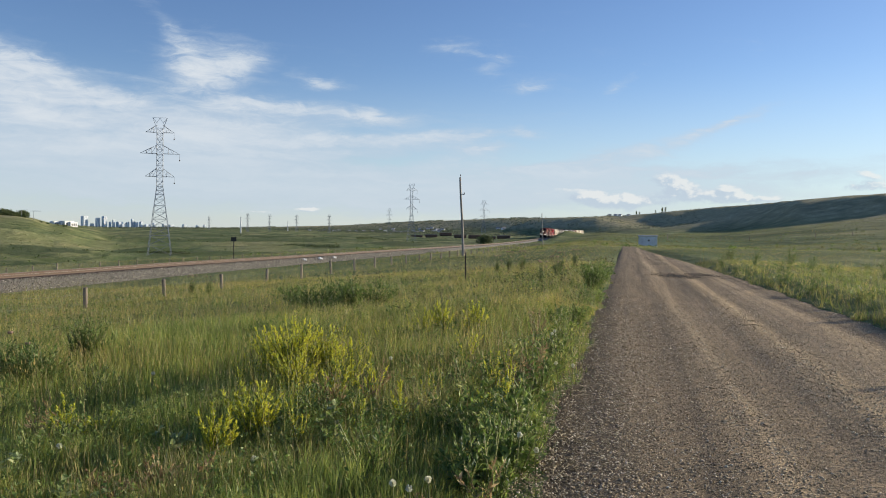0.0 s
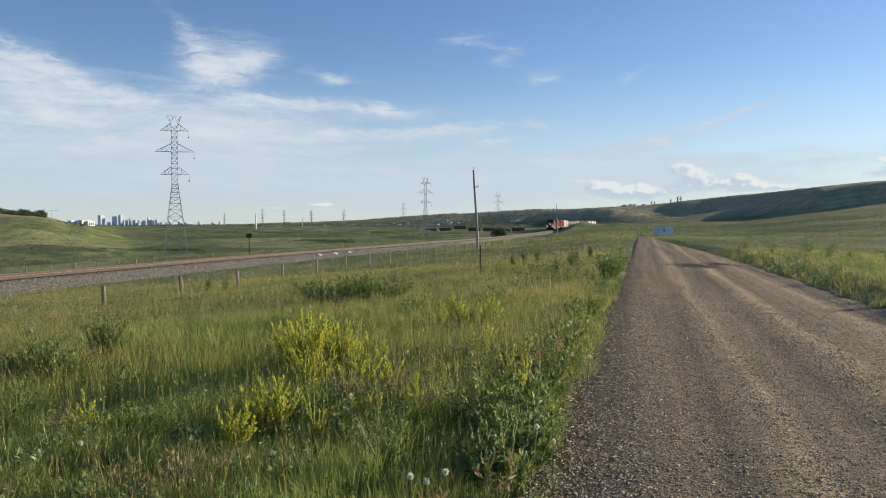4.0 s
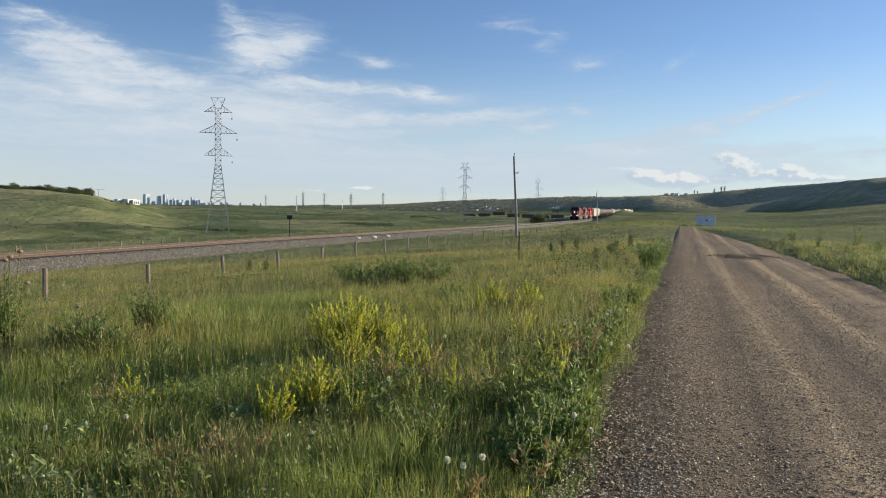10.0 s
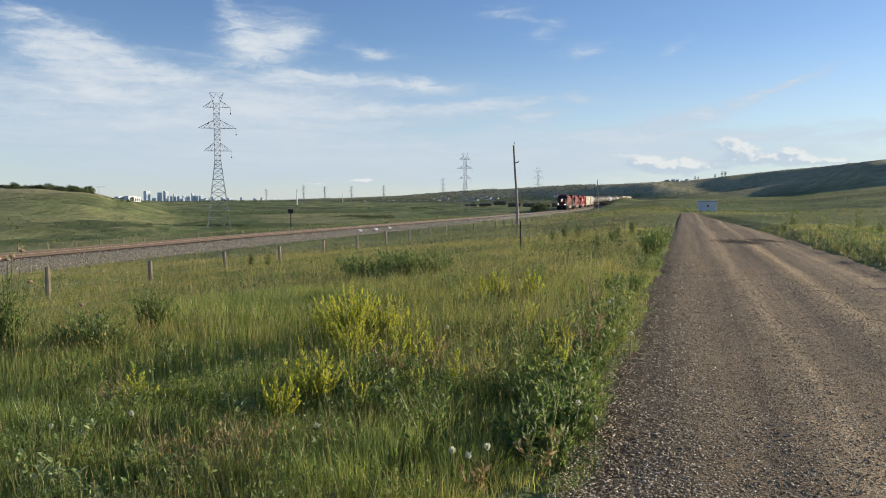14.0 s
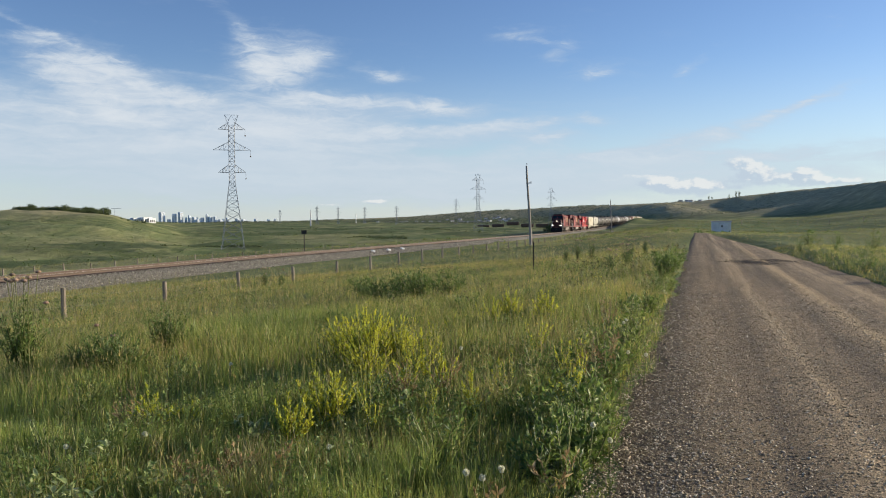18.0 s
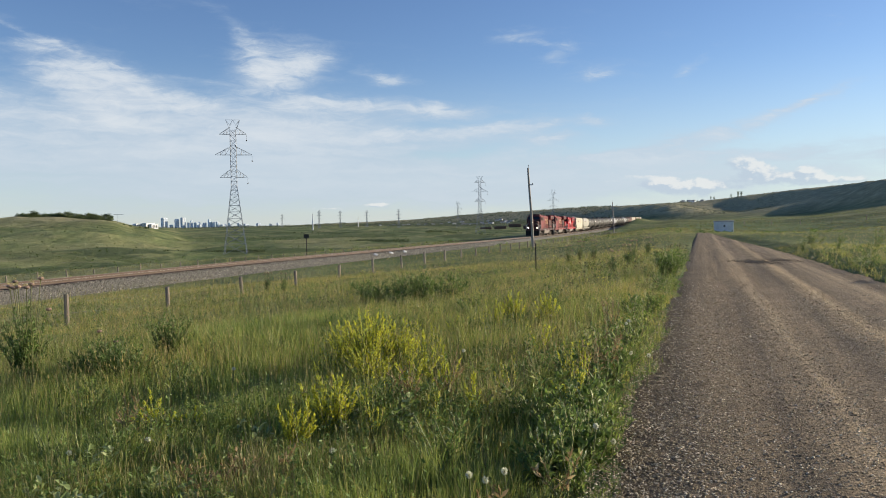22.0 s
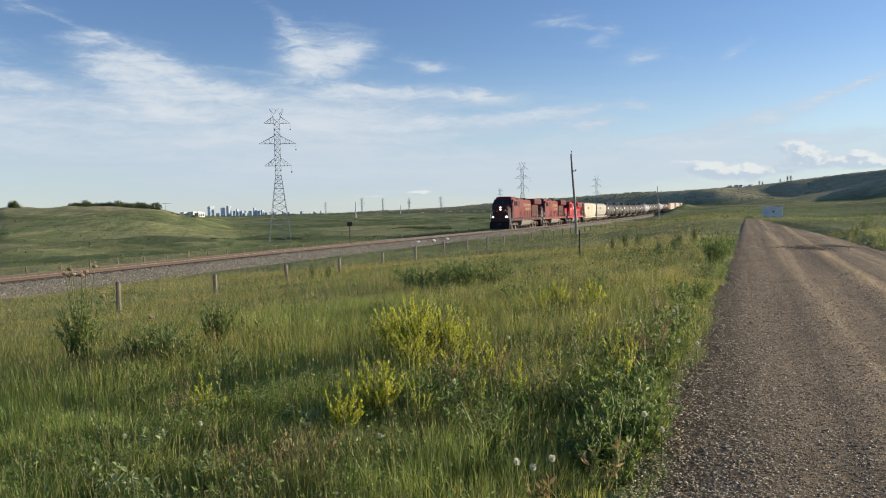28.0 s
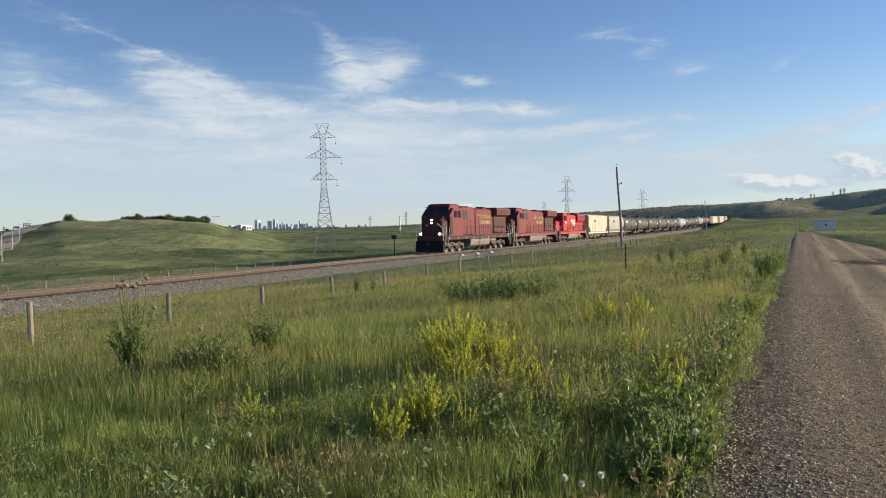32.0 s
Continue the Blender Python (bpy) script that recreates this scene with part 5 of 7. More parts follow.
def hopper_car(coat, curved, label):
    T = thing("hopper_car", Matrix.Identity(4), label, "hopper car", "hopper cars of the train")
    h = 8.6
    C = M[coat]
    if curved:
        outline = [(0.0, 1.25), (0.9, 1.25), (1.38, 1.75), (1.52, 2.6), (1.50, 3.5), (1.28, 4.1), (0.75, 4.42), (0.0, 4.48)]
    else:
        outline = [(0.0, 1.2), (1.25, 1.2), (1.54, 1.45), (1.54, 4.05), (1.35, 4.3), (0.6, 4.5), (0.0, 4.52)]
    bm = bmesh.new()
    full = outline + [(-x, z) for x, z in reversed(outline) if x > 0.001]
    rings = []
    for y, lift in ((-7.9, 1.35), (-6.4, 0.0), (6.4, 0.0), (7.9, 1.35)):
        rings.append([bm.verts.new((x, y, max(z, 1.25 + lift))) for x, z in full])
    for a, b in zip(rings, rings[1:]):
        for k in range(len(full)):
            bm.faces.new((a[k], b[k], b[(k + 1) % len(full)], a[(k + 1) % len(full)]))
    bm.faces.new(rings[0])
    bm.faces.new(list(reversed(rings[-1])))
    bmesh.ops.remove_doubles(bm, verts=bm.verts, dist=0.001)
    part("body", bm, C, T)
    for s in (-1, 1):
        part("side_sill", boxed(((s * 1.5 - 0.07, -8.2, 1.1), (s * 1.5 + 0.07, 8.2, 1.35)), bevel=0.02), C, T)
        if not curved:
            for i in range(11):
                y = -6.3 + i * 1.26
                part("side_post", boxed(((s * 1.54 - 0.02, y - 0.05, 1.4), (s * 1.54 + 0.05, y + 0.05, 4.08)), bevel=0.012), C, T)
        for e in (-1, 1):
            part("corner_post", boxed(((s * 1.4 - 0.08, e * 8.05 - 0.08, 1.1), (s * 1.4 + 0.08, e * 8.05 + 0.08, 4.3)), bevel=0.02), C, T)
            part("ladder", tubed(((s * 1.52, e * 8.1, 1.2), (s * 1.52, e * 8.1, 4.4), 0.02), ((s * 1.52, e * 7.7, 1.2), (s * 1.52, e * 7.7, 4.4), 0.02), *[((s * 1.52, e * 7.7, 1.4 + k * 0.34), (s * 1.52, e * 8.1, 1.4 + k * 0.34), 0.014) for k in range(9)], seg=5), M["black_metal"], T)
        part("marking", boxed(((s * 1.56 - 0.03, 2.2, 3.1), (s * 1.56 + 0.03, 3.6, 3.5))), M["tank_brown"], T, "dark stencilled bar")
    for y in (-4.5, -1.5, 1.5, 4.5):
        bm = bmesh.new()
        top = [bm.verts.new((sx * 1.2, y + sy * 1.3, 1.25)) for sx, sy in ((-1, -1), (1, -1), (1, 1), (-1, 1))]
        low = [bm.verts.new((sx * 0.45, y + sy * 0.35, 0.42)) for sx, sy in ((-1, -1), (1, -1), (1, 1), (-1, 1))]
        bm.faces.new(low)
        for k in range(4):
            bm.faces.new((top[k], top[(k + 1) % 4], low[(k + 1) % 4], low[k]))
        part("discharge_chute", bm, C, T)
    part("roof_walk", boxed(((-0.6, -7.9, 4.56), (0.6, 7.9, 4.60))), M["black_metal"], T)
    part("centre_sill", boxed(((-0.3, -h + 0.3, 0.85), (0.3, h - 0.3, 1.2))), M["black_metal"], T)
    car_ends(T, h)
    return T, 2 * h + 0.5


def box_car(coat, label):
    T = thing("boxcar", Matrix.Identity(4), label, "boxcar", "boxcars of the train")
    h = 8.0
    C = M[coat]
    part("body", boxed(((-1.5, -7.7, 1.1), (1.5, 7.7, 4.35)), bevel=0.05), C, T)
    part("roof", hood([(1.55, 4.33), (1.5, 4.42), (0.0, 4.62)], -7.8, 7.8), C, T)
    for s in (-1, 1):
        part("door", boxed(((s * 1.5 - 0.02, -1.5, 1.2), (s * 1.5 + 0.07, 1.5, 4.2)), bevel=0.02), C, T)
        for i in range(12):
            y = -7.2 + i * 1.31
            if abs(y) > 1.6:
                part("side_post", boxed(((s * 1.5 - 0.02, y - 0.05, 1.15), (s * 1.5 + 0.05, y + 0.05, 4.3)), bevel=0.01), C, T)
    part("centre_sill", boxed(((-0.4, -h + 0.3, 0.85), (0.4, h - 0.3, 1.12))), M["black_metal"], T)
    car_ends(T, h)
    return T, 2 * h + 0.5


def make_train():
    """The cars in order from the front: each a thing and the distance of its middle behind the leading nose."""
    cars, back = [], 0.0

    def hitch(made):
        nonlocal back
        ob, length = made
        cars.append((ob, back + length / 2))
        back += length

    two_lines = [(3.50, [0.09] * 6 + [0.24] + [0.09] * 7 + [0.22] + [0.09] * 4), (2.86, [0.09] * 4 + [0.22] + [0.09] * 5 + [0.24] + [0.09] * 3)]
    hitch(locomotive("lead_locomotive", "red_old", "faded red freight locomotive with lit headlights and a dark nose", "wide", two_lines))
    hitch(locomotive("second_locomotive", "red_mid", "sun-bleached red freight locomotive with gold lettering", "wide", two_lines))
    hitch(locomotive("third_locomotive", "red_new", "bright red older locomotive with white lettering", "narrow", [(3.1, [0.3, 0.28, 0.3, 0.28, 0.3, 0.3]), (2.5, [0.3, 0.28, 0.28, 0.3])]))
    hitch(hopper_car("cream", False, "cream ribbed covered hopper car with rust stains"))
    hitch(hopper_car("hopper_grey", True, "pale grey round-sided covered hopper car"))
    kinds = {"tank_black": "grimy black tank car with pale markings", "tank_grey": "pale grey tank car with dark platforms", "tank_brown": "rust-brown tank car near the tail"}
    first = {}
    for coat in ["tank_black"] * 6 + ["tank_grey"] + ["tank_black"] * 3 + ["tank_grey"] + ["tank_black", "tank_brown"]:
        if coat not in first:
            first[coat] = tank_car(coat, kinds[coat])
            hitch(first[coat])
        else:
            hitch((copy_thing(first[coat][0], Matrix.Identity(4)), first[coat][1]))
    red, white = box_car("boxcar_red", "oxide-brown boxcar near the train's tail"), None
    hitch(red)
    white = box_car("boxcar_white", "dusty cream boxcar near the train's tail")
    hitch(white)
    for src in (white, red, white, white, red, white):
        hitch((copy_thing(src[0], Matrix.Identity(4)), src[1]))
    return cars


TRAIN = make_train()


def train_y(t):
    """How far along the track the leading nose is at t seconds."""
    return float(np.interp(t, NOSE_T, NOSE_Y))


NOSE_T = [0, 5, 9, 14.5, 21, 26, 32]
NOSE_Y = [392.0, 340.5, 299.5, 247.5, 186.3, 136.4, 76.0]


def car_pose(y):
    """The pose of a car whose middle is at the point y of the track."""
    a, b = along(0, y - 6), along(0, y + 6)
    d = (a - b).normalized()
    return Matrix.Translation((a + b) / 2) @ pose(0, 0, 0, math.degrees(math.asin(d.z)), 0, math.degrees(math.atan2(-d.x, d.y)))


def motions():
    ts = [i * 2.0 for i in range(17)]
    for ob, back in TRAIN:
        rows = []
        for t in ts:
            y = train_y(t) + back * K
            rows.append((t, car_pose(y)))
        walk(ob, rows)


# ---- plants ----
def soft_noise(x, y, s, seed):
    return 0.5 + 0.5 * (0.6 * wave(x, y, s, seed) + 0.4 * wave(x, y, s * 0.37, seed + 4.0))


def strips(name, base, tip_off, height, width, levels, mats, index, bow):
    """Many blades in one mesh: each rises from its base, leans to tip_off and tapers to a point over so many levels."""
    n = len(base)
    face = np.random.uniform(0, 2 * np.pi, n)
    side = np.stack([np.cos(face), np.sin(face), np.zeros(n)], -1)
    ts = np.linspace(0, 1, levels + 1)
    vs = []
    for i, t in enumerate(ts):
        c = base + np.stack([tip_off[:, 0] * t ** bow, tip_off[:, 1] * t ** bow, height * (t - 0.10 * t * t * (bow - 1))], -1)
        if i < levels:
            w = width[:, None] * side * 0.5 * (1.0 - 0.55 * t)
            vs += [c - w, c + w]
        else:
            vs.append(c)
    k = 2 * levels + 1
    co = np.stack(vs, 1).reshape(-1, 3)
    quads = []
    for i in range(levels - 1):
        quads += [2 * i, 2 * i + 1, 2 * i + 3, 2 * i + 2]
    pattern = np.array(quads + [2 * levels - 2, 2 * levels - 1, 2 * levels])
    loops = (np.arange(n)[:, None] * k + pattern[None]).ravel()
    sizes = np.array([4] * (levels - 1) + [3])
    starts1 = np.concatenate([[0], np.cumsum(sizes)[:-1]])
    starts = (np.arange(n)[:, None] * len(pattern) + starts1[None]).ravel()
    return packed(name, co, loops, starts, mats, np.repeat(index, levels))


def packed(name, co, loops, starts, mats, index):
    me = bpy.data.meshes.new(name)
    me.vertices.add(len(co))
    me.vertices.foreach_set("co", co.astype(np.float32).ravel())
    me.loops.add(len(loops))
    me.loops.foreach_set("vertex_index", loops.astype(np.int32))
    me.polygons.add(len(starts))
    me.polygons.foreach_set("loop_start", starts.astype(np.int32))
    for mt in mats:
        me.materials.append(mt)
    me.polygons.foreach_set("material_index", np.asarray(index, np.int32))
    me.update(calc_edges=True)
    return me


def scatter(n, r0, r1, power=1.0, a0=-45, a1=36):
    """Random places on the meadow between two distances; power 1 is even over the ground, 0 crowds to the near."""
    az = np.radians(np.random.uniform(a0, a1, n))
    q = np.random.uniform(0, 1, n)
    e = power + 1
    r = (r0 ** e + (r1 ** e - r0 ** e) * q) ** (1 / e)
    return r * np.sin(az), r * np.cos(az)


def growing(x, y, edge=0.0):
    """Where grass grows: not on the gravel nor on the ballast; thin at the road's ragged edge."""
    u = (x - track_x(y)) * K
    rag = 0.13 * wave(x * 0, y, 2.9, 3.0) + 0.10 * wave(x, y, 0.6, 9.0) + 0.07 * wave(x, y, 0.23, 4.0)
    rag2 = 0.13 * wave(x * 0 + 40, y, 2.9, 3.0) + 0.12 * wave(x, y, 0.7, 9.0)
    clear = (x < road_left(y) + rag - edge) | (x > road_right(y) + rag2 + edge) | (y > 97)
    return clear & ((u > 4.1) | (u < -4.5))


def grass_height(x, y):
    side = np.minimum(np.abs(x - road_left(y)), np.abs(x - road_right(y)))
    u = (x - track_x(y)) * K
    bank = 0.20 * np.exp(-((u - 14.4) / 1.3) ** 2) * step(y, 20, 45)
    verge = np.where(x > road_right(y) - 0.3, 1.0, 0.0) * np.exp(-(np.maximum(side - 0.5, 0) / 1.2) ** 2)
    return bank + 0.02 * verge + (0.13 + 0.22 * soft_noise(x, y, 7.0, 2.0) + 0.14 * soft_noise(x, y, 1.9, 7.0)) * np.maximum(0.4 + 0.6 * step(side, 0.0, 0.9), verge)


LUSH = ((-1.0, 4.5, 0.5), (-0.5, 4.8, 0.4), (-3.9, 6.1, 1.4), (-5.0, 7.4, 1.5), (-2.9, 8.6, 0.9), (-2.3, 6.7, 0.6), (-4.6, 13.5, 2.2))


def lush_patch(x, y):
    """Rounded patches of fresher green grass, 0 to 1."""
    return np.max([np.exp(-(((x - a) ** 2 + ((y - b) * 0.8) ** 2) / c ** 2)) for a, b, c in LUSH], axis=0)


def grass_layer(name, n, r0, r1, power, levels, width, label, tall=1.0, a0=-45, a1=36):
    x, y = scatter(n, r0, r1, power, a0, a1)
    ok = growing(x, y, 0.02)
    thin = np.random.uniform(0, 1, n) < 0.06 + 0.95 * step(soft_noise(x, y, 0.9, 5.0) + 0.35 * (soft_noise(x, y, 0.27, 2.0) - 0.5), 0.33, 0.70)
    ok &= thin
    x, y = x[ok], y[ok]
    m = len(x)
    r = np.hypot(x, y)
    h = grass_height(x, y) * np.random.uniform(0.45, 1.5, m) * (0.75 + 0.5 * soft_noise(x, y, 0.55, 1.0)) * tall * (0.62 + 0.38 * step(r, 5, 12)) * (1 - 0.5 * step(r, 11, 36)) * np.where(x > road_right(y) - 0.3, 0.7, 1.0)
    comb = np.stack([wave(x, y, 0.42, 1.3) + 0.6 * wave(x, y, 1.7, 5.3), wave(x, y, 0.47, 3.9)], -1) * 0.10
    lean = (np.random.normal(0, 0.17, (m, 2)) * np.random.choice([0.5, 1.0, 2.2], m)[:, None] * (1 + 0.5 * step(r, 9, 18))[:, None] + comb) * h[:, None]
    w = width * np.random.choice([0.45, 0.6, 0.8, 1.0, 1.4], m) * np.random.uniform(0.8, 1.2, m) * np.maximum(r / r0, 1) ** 0.85
    dry = 0.12 + 0.28 * step(r, 8, 22) + 0.30 * step(soft_noise(x, y, 9.0, 12.0), 0.5, 0.85) + 0.22 * step(soft_noise(x, y, 2.2, 3.0), 0.62, 0.9)
    beyond = x > road_right(y) - 0.3
    dry = np.where(beyond, dry * 0.75, dry)
    green = lush_patch(x, y)
    dry = dry * (1 - 0.8 * green)
    h = h * (1 + 0.15 * green)
    idx = (np.random.uniform(0, 1, m) < dry).astype(int)
    lush = np.where(beyond, 0.12, 0.0) + 0.6 * green + 0.34 + 0.5 * step(soft_noise(x, y, 1.6, 8.0), 0.4, 0.6) - 0.55 * step(r, 6, 22)
    idx = np.where((idx == 0) & (np.random.uniform(0, 1, m) < lush), 2, idx)
    w = np.where(idx == 1, w * 0.7, w)
    base = np.stack([x, y, land(x, y) - 0.03], -1)
    me = strips(name, base, lean, h, w, levels, [M["blade"], M["straw"], M["fresh"]], idx, 1.8)
    tagged(new(name, me), label, "grass", kind="stuff")


def seed_layer(n, r0, r1, power, size):
    """Taller flowering stalks, each with a loose spindle of seed."""
    x, y = scatter(n, r0, r1, power)
    ok = growing(x, y, 0.1) & ((x < road_left(y)) | (np.random.uniform(0, 1, n) < 0.35)) & (np.random.uniform(0, 1, n) < 0.12 + 0.88 * step(soft_noise(x, y, 5.5, 9.0), 0.35, 0.8))
    x, y = x[ok], y[ok]
    m = len(x)
    r = np.hypot(x, y)
    grow = np.maximum(r / r0, 1) ** 0.5
    h = (grass_height(x, y) + 0.12) * np.random.uniform(0.85, 1.35, m)
    lean = np.random.normal(0, 0.11, (m, 2)) * h[:, None] + np.stack([-0.07 * h, -0.03 * h], -1)
    base = np.stack([x, y, land(x, y) - 0.03], -1)
    stalks = strips("grass_stalk", base, lean, h, 0.0035 * grow, 2, [M["straw"], M["blade"]], (np.random.uniform(0, 1, m) < 0.45).astype(int), 1.6)
    tagged(new("grass_stalk", stalks), "thin straw-green flowering grass stalks", "grass", kind="stuff")
    top = base + np.stack([lean[:, 0], lean[:, 1], h * 0.94], -1)
    d = lean / h[:, None]
    L = size * np.random.uniform(0.7, 1.5, m) * grow ** 0.5
    wd = size * 0.055 * np.random.uniform(0.7, 1.6, m) * grow
    parts = []
    for a in (0.0, 2.09, 4.19):
        face = np.random.uniform(0, 6.28) + a
        sx, sy = np.cos(face) * wd, np.sin(face) * wd
        lo, hi = top - np.stack([0 * L, 0 * L, L * 0.25], -1), top + np.stack([d[:, 0] * L, d[:, 1] * L, L * 0.75], -1)
        mid = lo * 0.6 + hi * 0.4
        parts.append(np.stack([lo, mid + np.stack([sx, sy, 0 * sx], -1), hi, mid - np.stack([sx, sy, 0 * sx], -1)], 1))
    co = np.concatenate(parts, 1).reshape(-1, 3)
    loops = np.arange(len(co))
    me = packed("seed_head", co, loops, np.arange(0, len(co), 4), [M["seed"]], np.zeros(len(co) // 4, int))
    tagged(new("seed_head", me), "brownish feathery grass seed heads", "grass", kind="stuff")


def head_layer(n, r0, r1, size, mat, name, label, seed, lift):
    """Small round flower or seed heads standing just over the grass, too many to count."""
    x, y = scatter(n, r0, r1, 0.6, -14, 14)
    ok = growing(x, y, 0.15) & (np.random.uniform(0, 1, n) < step(soft_noise(x, y, 4.5, seed) + 0.35 * np.exp(-((x - road_left(y)) / 3.0) ** 2), 0.45, 0.9))
    x, y = np.repeat(x[ok], 3) + np.random.normal(0, 0.12, 3 * ok.sum()), np.repeat(y[ok], 3) + np.random.normal(0, 0.12, 3 * ok.sum())
    m = len(x)
    r = np.hypot(x, y)
    h = (grass_height(x, y) * (1 - 0.4 * step(r, 11, 36)) + lift) * np.random.uniform(0.85, 1.3, m)
    base = np.stack([x, y, land(x, y) - 0.02], -1)
    stalks = strips("flower_stalk", base, np.random.normal(0, 0.05, (m, 2)), h, np.full(m, 0.004) * np.maximum(r / 9, 1) ** 0.5, 1, [M["weed_stem"]], np.zeros(m, int), 1.5)
    tagged(new("flower_stalk", stalks), "thin green stalks over the grass", "stalks", kind="stuff")
    tips = stalks.vertices
    co = np.empty(len(tips) * 3, np.float32)
    tips.foreach_get("co", co)
    tip = co.reshape(-1, 3)[2::3].astype(float)
    d = np.random.normal(0, 0.4, (m * 4, 3)) + np.array([[0, 0, 0.7]])
    k = np.repeat(size * np.random.uniform(0.7, 1.4, m) * np.maximum(r / 12, 1) ** 0.5, 4)
    me = leaf_cloud(name, np.repeat(tip, 4, axis=0) - np.array([[0, 0, 0.01]]), d, k, k * 0.75, [M[mat]])
    tagged(new(name, me), label, "flowers", kind="stuff")


def leaf_cloud(name, pts, dirs, length, width, mats, index=None):
    """Leaves as folded diamonds at points, each along its own direction."""
    n = len(pts)
    d = dirs / np.linalg.norm(dirs, axis=1)[:, None]
    up = np.random.normal(0, 1, (n, 3))
    side = np.cross(d, up)
    side /= np.maximum(np.linalg.norm(side, axis=1), 1e-6)[:, None]
    nrm = np.cross(side, d)
    L, W = length[:, None], width[:, None]
    a, b = pts, pts + d * L
    c = pts + d * L * 0.45
    co = np.stack([a, c + side * W * 0.5 + nrm * W * 0.14, b, c - side * W * 0.5 + nrm * W * 0.14], 1).reshape(-1, 3)
    i = np.arange(n)[:, None] * 4
    loops = np.concatenate([i + 0, i + 1, i + 2, i + 0, i + 2, i + 3], 1).ravel()
    idx = np.zeros(n, int) if index is None else index
    return packed(name, co, loops, np.arange(0, n * 6, 3), mats, np.repeat(idx, 2))


def blade_leaves(name, pts, dirs, length, width, mat):
    """Lance-shaped leaves with a midrib fold that arch over towards their tips."""
    n = len(pts)
    d = dirs / np.linalg.norm(dirs, axis=1)[:, None]
    up = np.tile(np.array([[0.0, 0.0, 1.0]]), (n, 1)) + np.random.normal(0, 0.3, (n, 3))
    side = np.cross(d, up)
    side /= np.maximum(np.linalg.norm(side, axis=1), 1e-6)[:, None]
    nrm = np.cross(side, d)
    L, W = length[:, None], width[:, None]
    droop = np.array([[0, 0, -1.0]]) * L * np.random.uniform(0.05, 0.4, (n, 1))
    c1, c2, tip = pts + d * L * 0.35, pts + d * L * 0.7 + droop * 0.35, pts + d * L * 0.97 + droop
    lift = nrm * W * 0.18
    co = np.stack([pts, c1 - side * W * 0.5 + lift, c1, c1 + side * W * 0.5 + lift, c2 - side * W * 0.38 + lift, c2, c2 + side * W * 0.38 + lift, tip], 1).reshape(-1, 3)
    tri = np.array([0, 2, 1, 0, 3, 2, 1, 2, 5, 1, 5, 4, 2, 3, 6, 2, 6, 5, 4, 5, 7, 5, 6, 7])
    loops = (np.arange(n)[:, None] * 8 + tri[None]).ravel()
    return packed(name, co, loops, np.arange(0, len(loops), 3), [mat], np.zeros(len(loops) // 3, int))


def stem_net(name, bases, tips, r0, mat):
    """Bowed stems, each a thin three-sided tube."""
    n = len(bases)
    rings = []
    for t, k in ((0, 1.0), (0.5, 0.8), (1.0, 0.4)):
        c = bases * (1 - t) + tips * t
        c = c + np.stack([0 * c[:, 0], 0 * c[:, 0], 0.12 * np.linalg.norm(tips - bases, axis=1) * t * (1 - t)], -1)
        for a in (0, 2.094, 4.189):
            rings.append(c + np.stack([np.cos(a) * r0 * k, np.sin(a) * r0 * k, 0 * r0], -1))
    co = np.stack(rings, 1).reshape(-1, 3)
    pat = []
    for lv in (0, 3):
        for k in range(3):
            j = (k + 1) % 3
            pat += [lv + k, lv + j, lv + 3 + j, lv + 3 + k]
    loops = (np.arange(n)[:, None] * 9 + np.array(pat)[None]).ravel()
    return packed(name, co, loops, np.arange(0, len(loops), 4), [mat], np.zeros(len(loops) // 4, int))


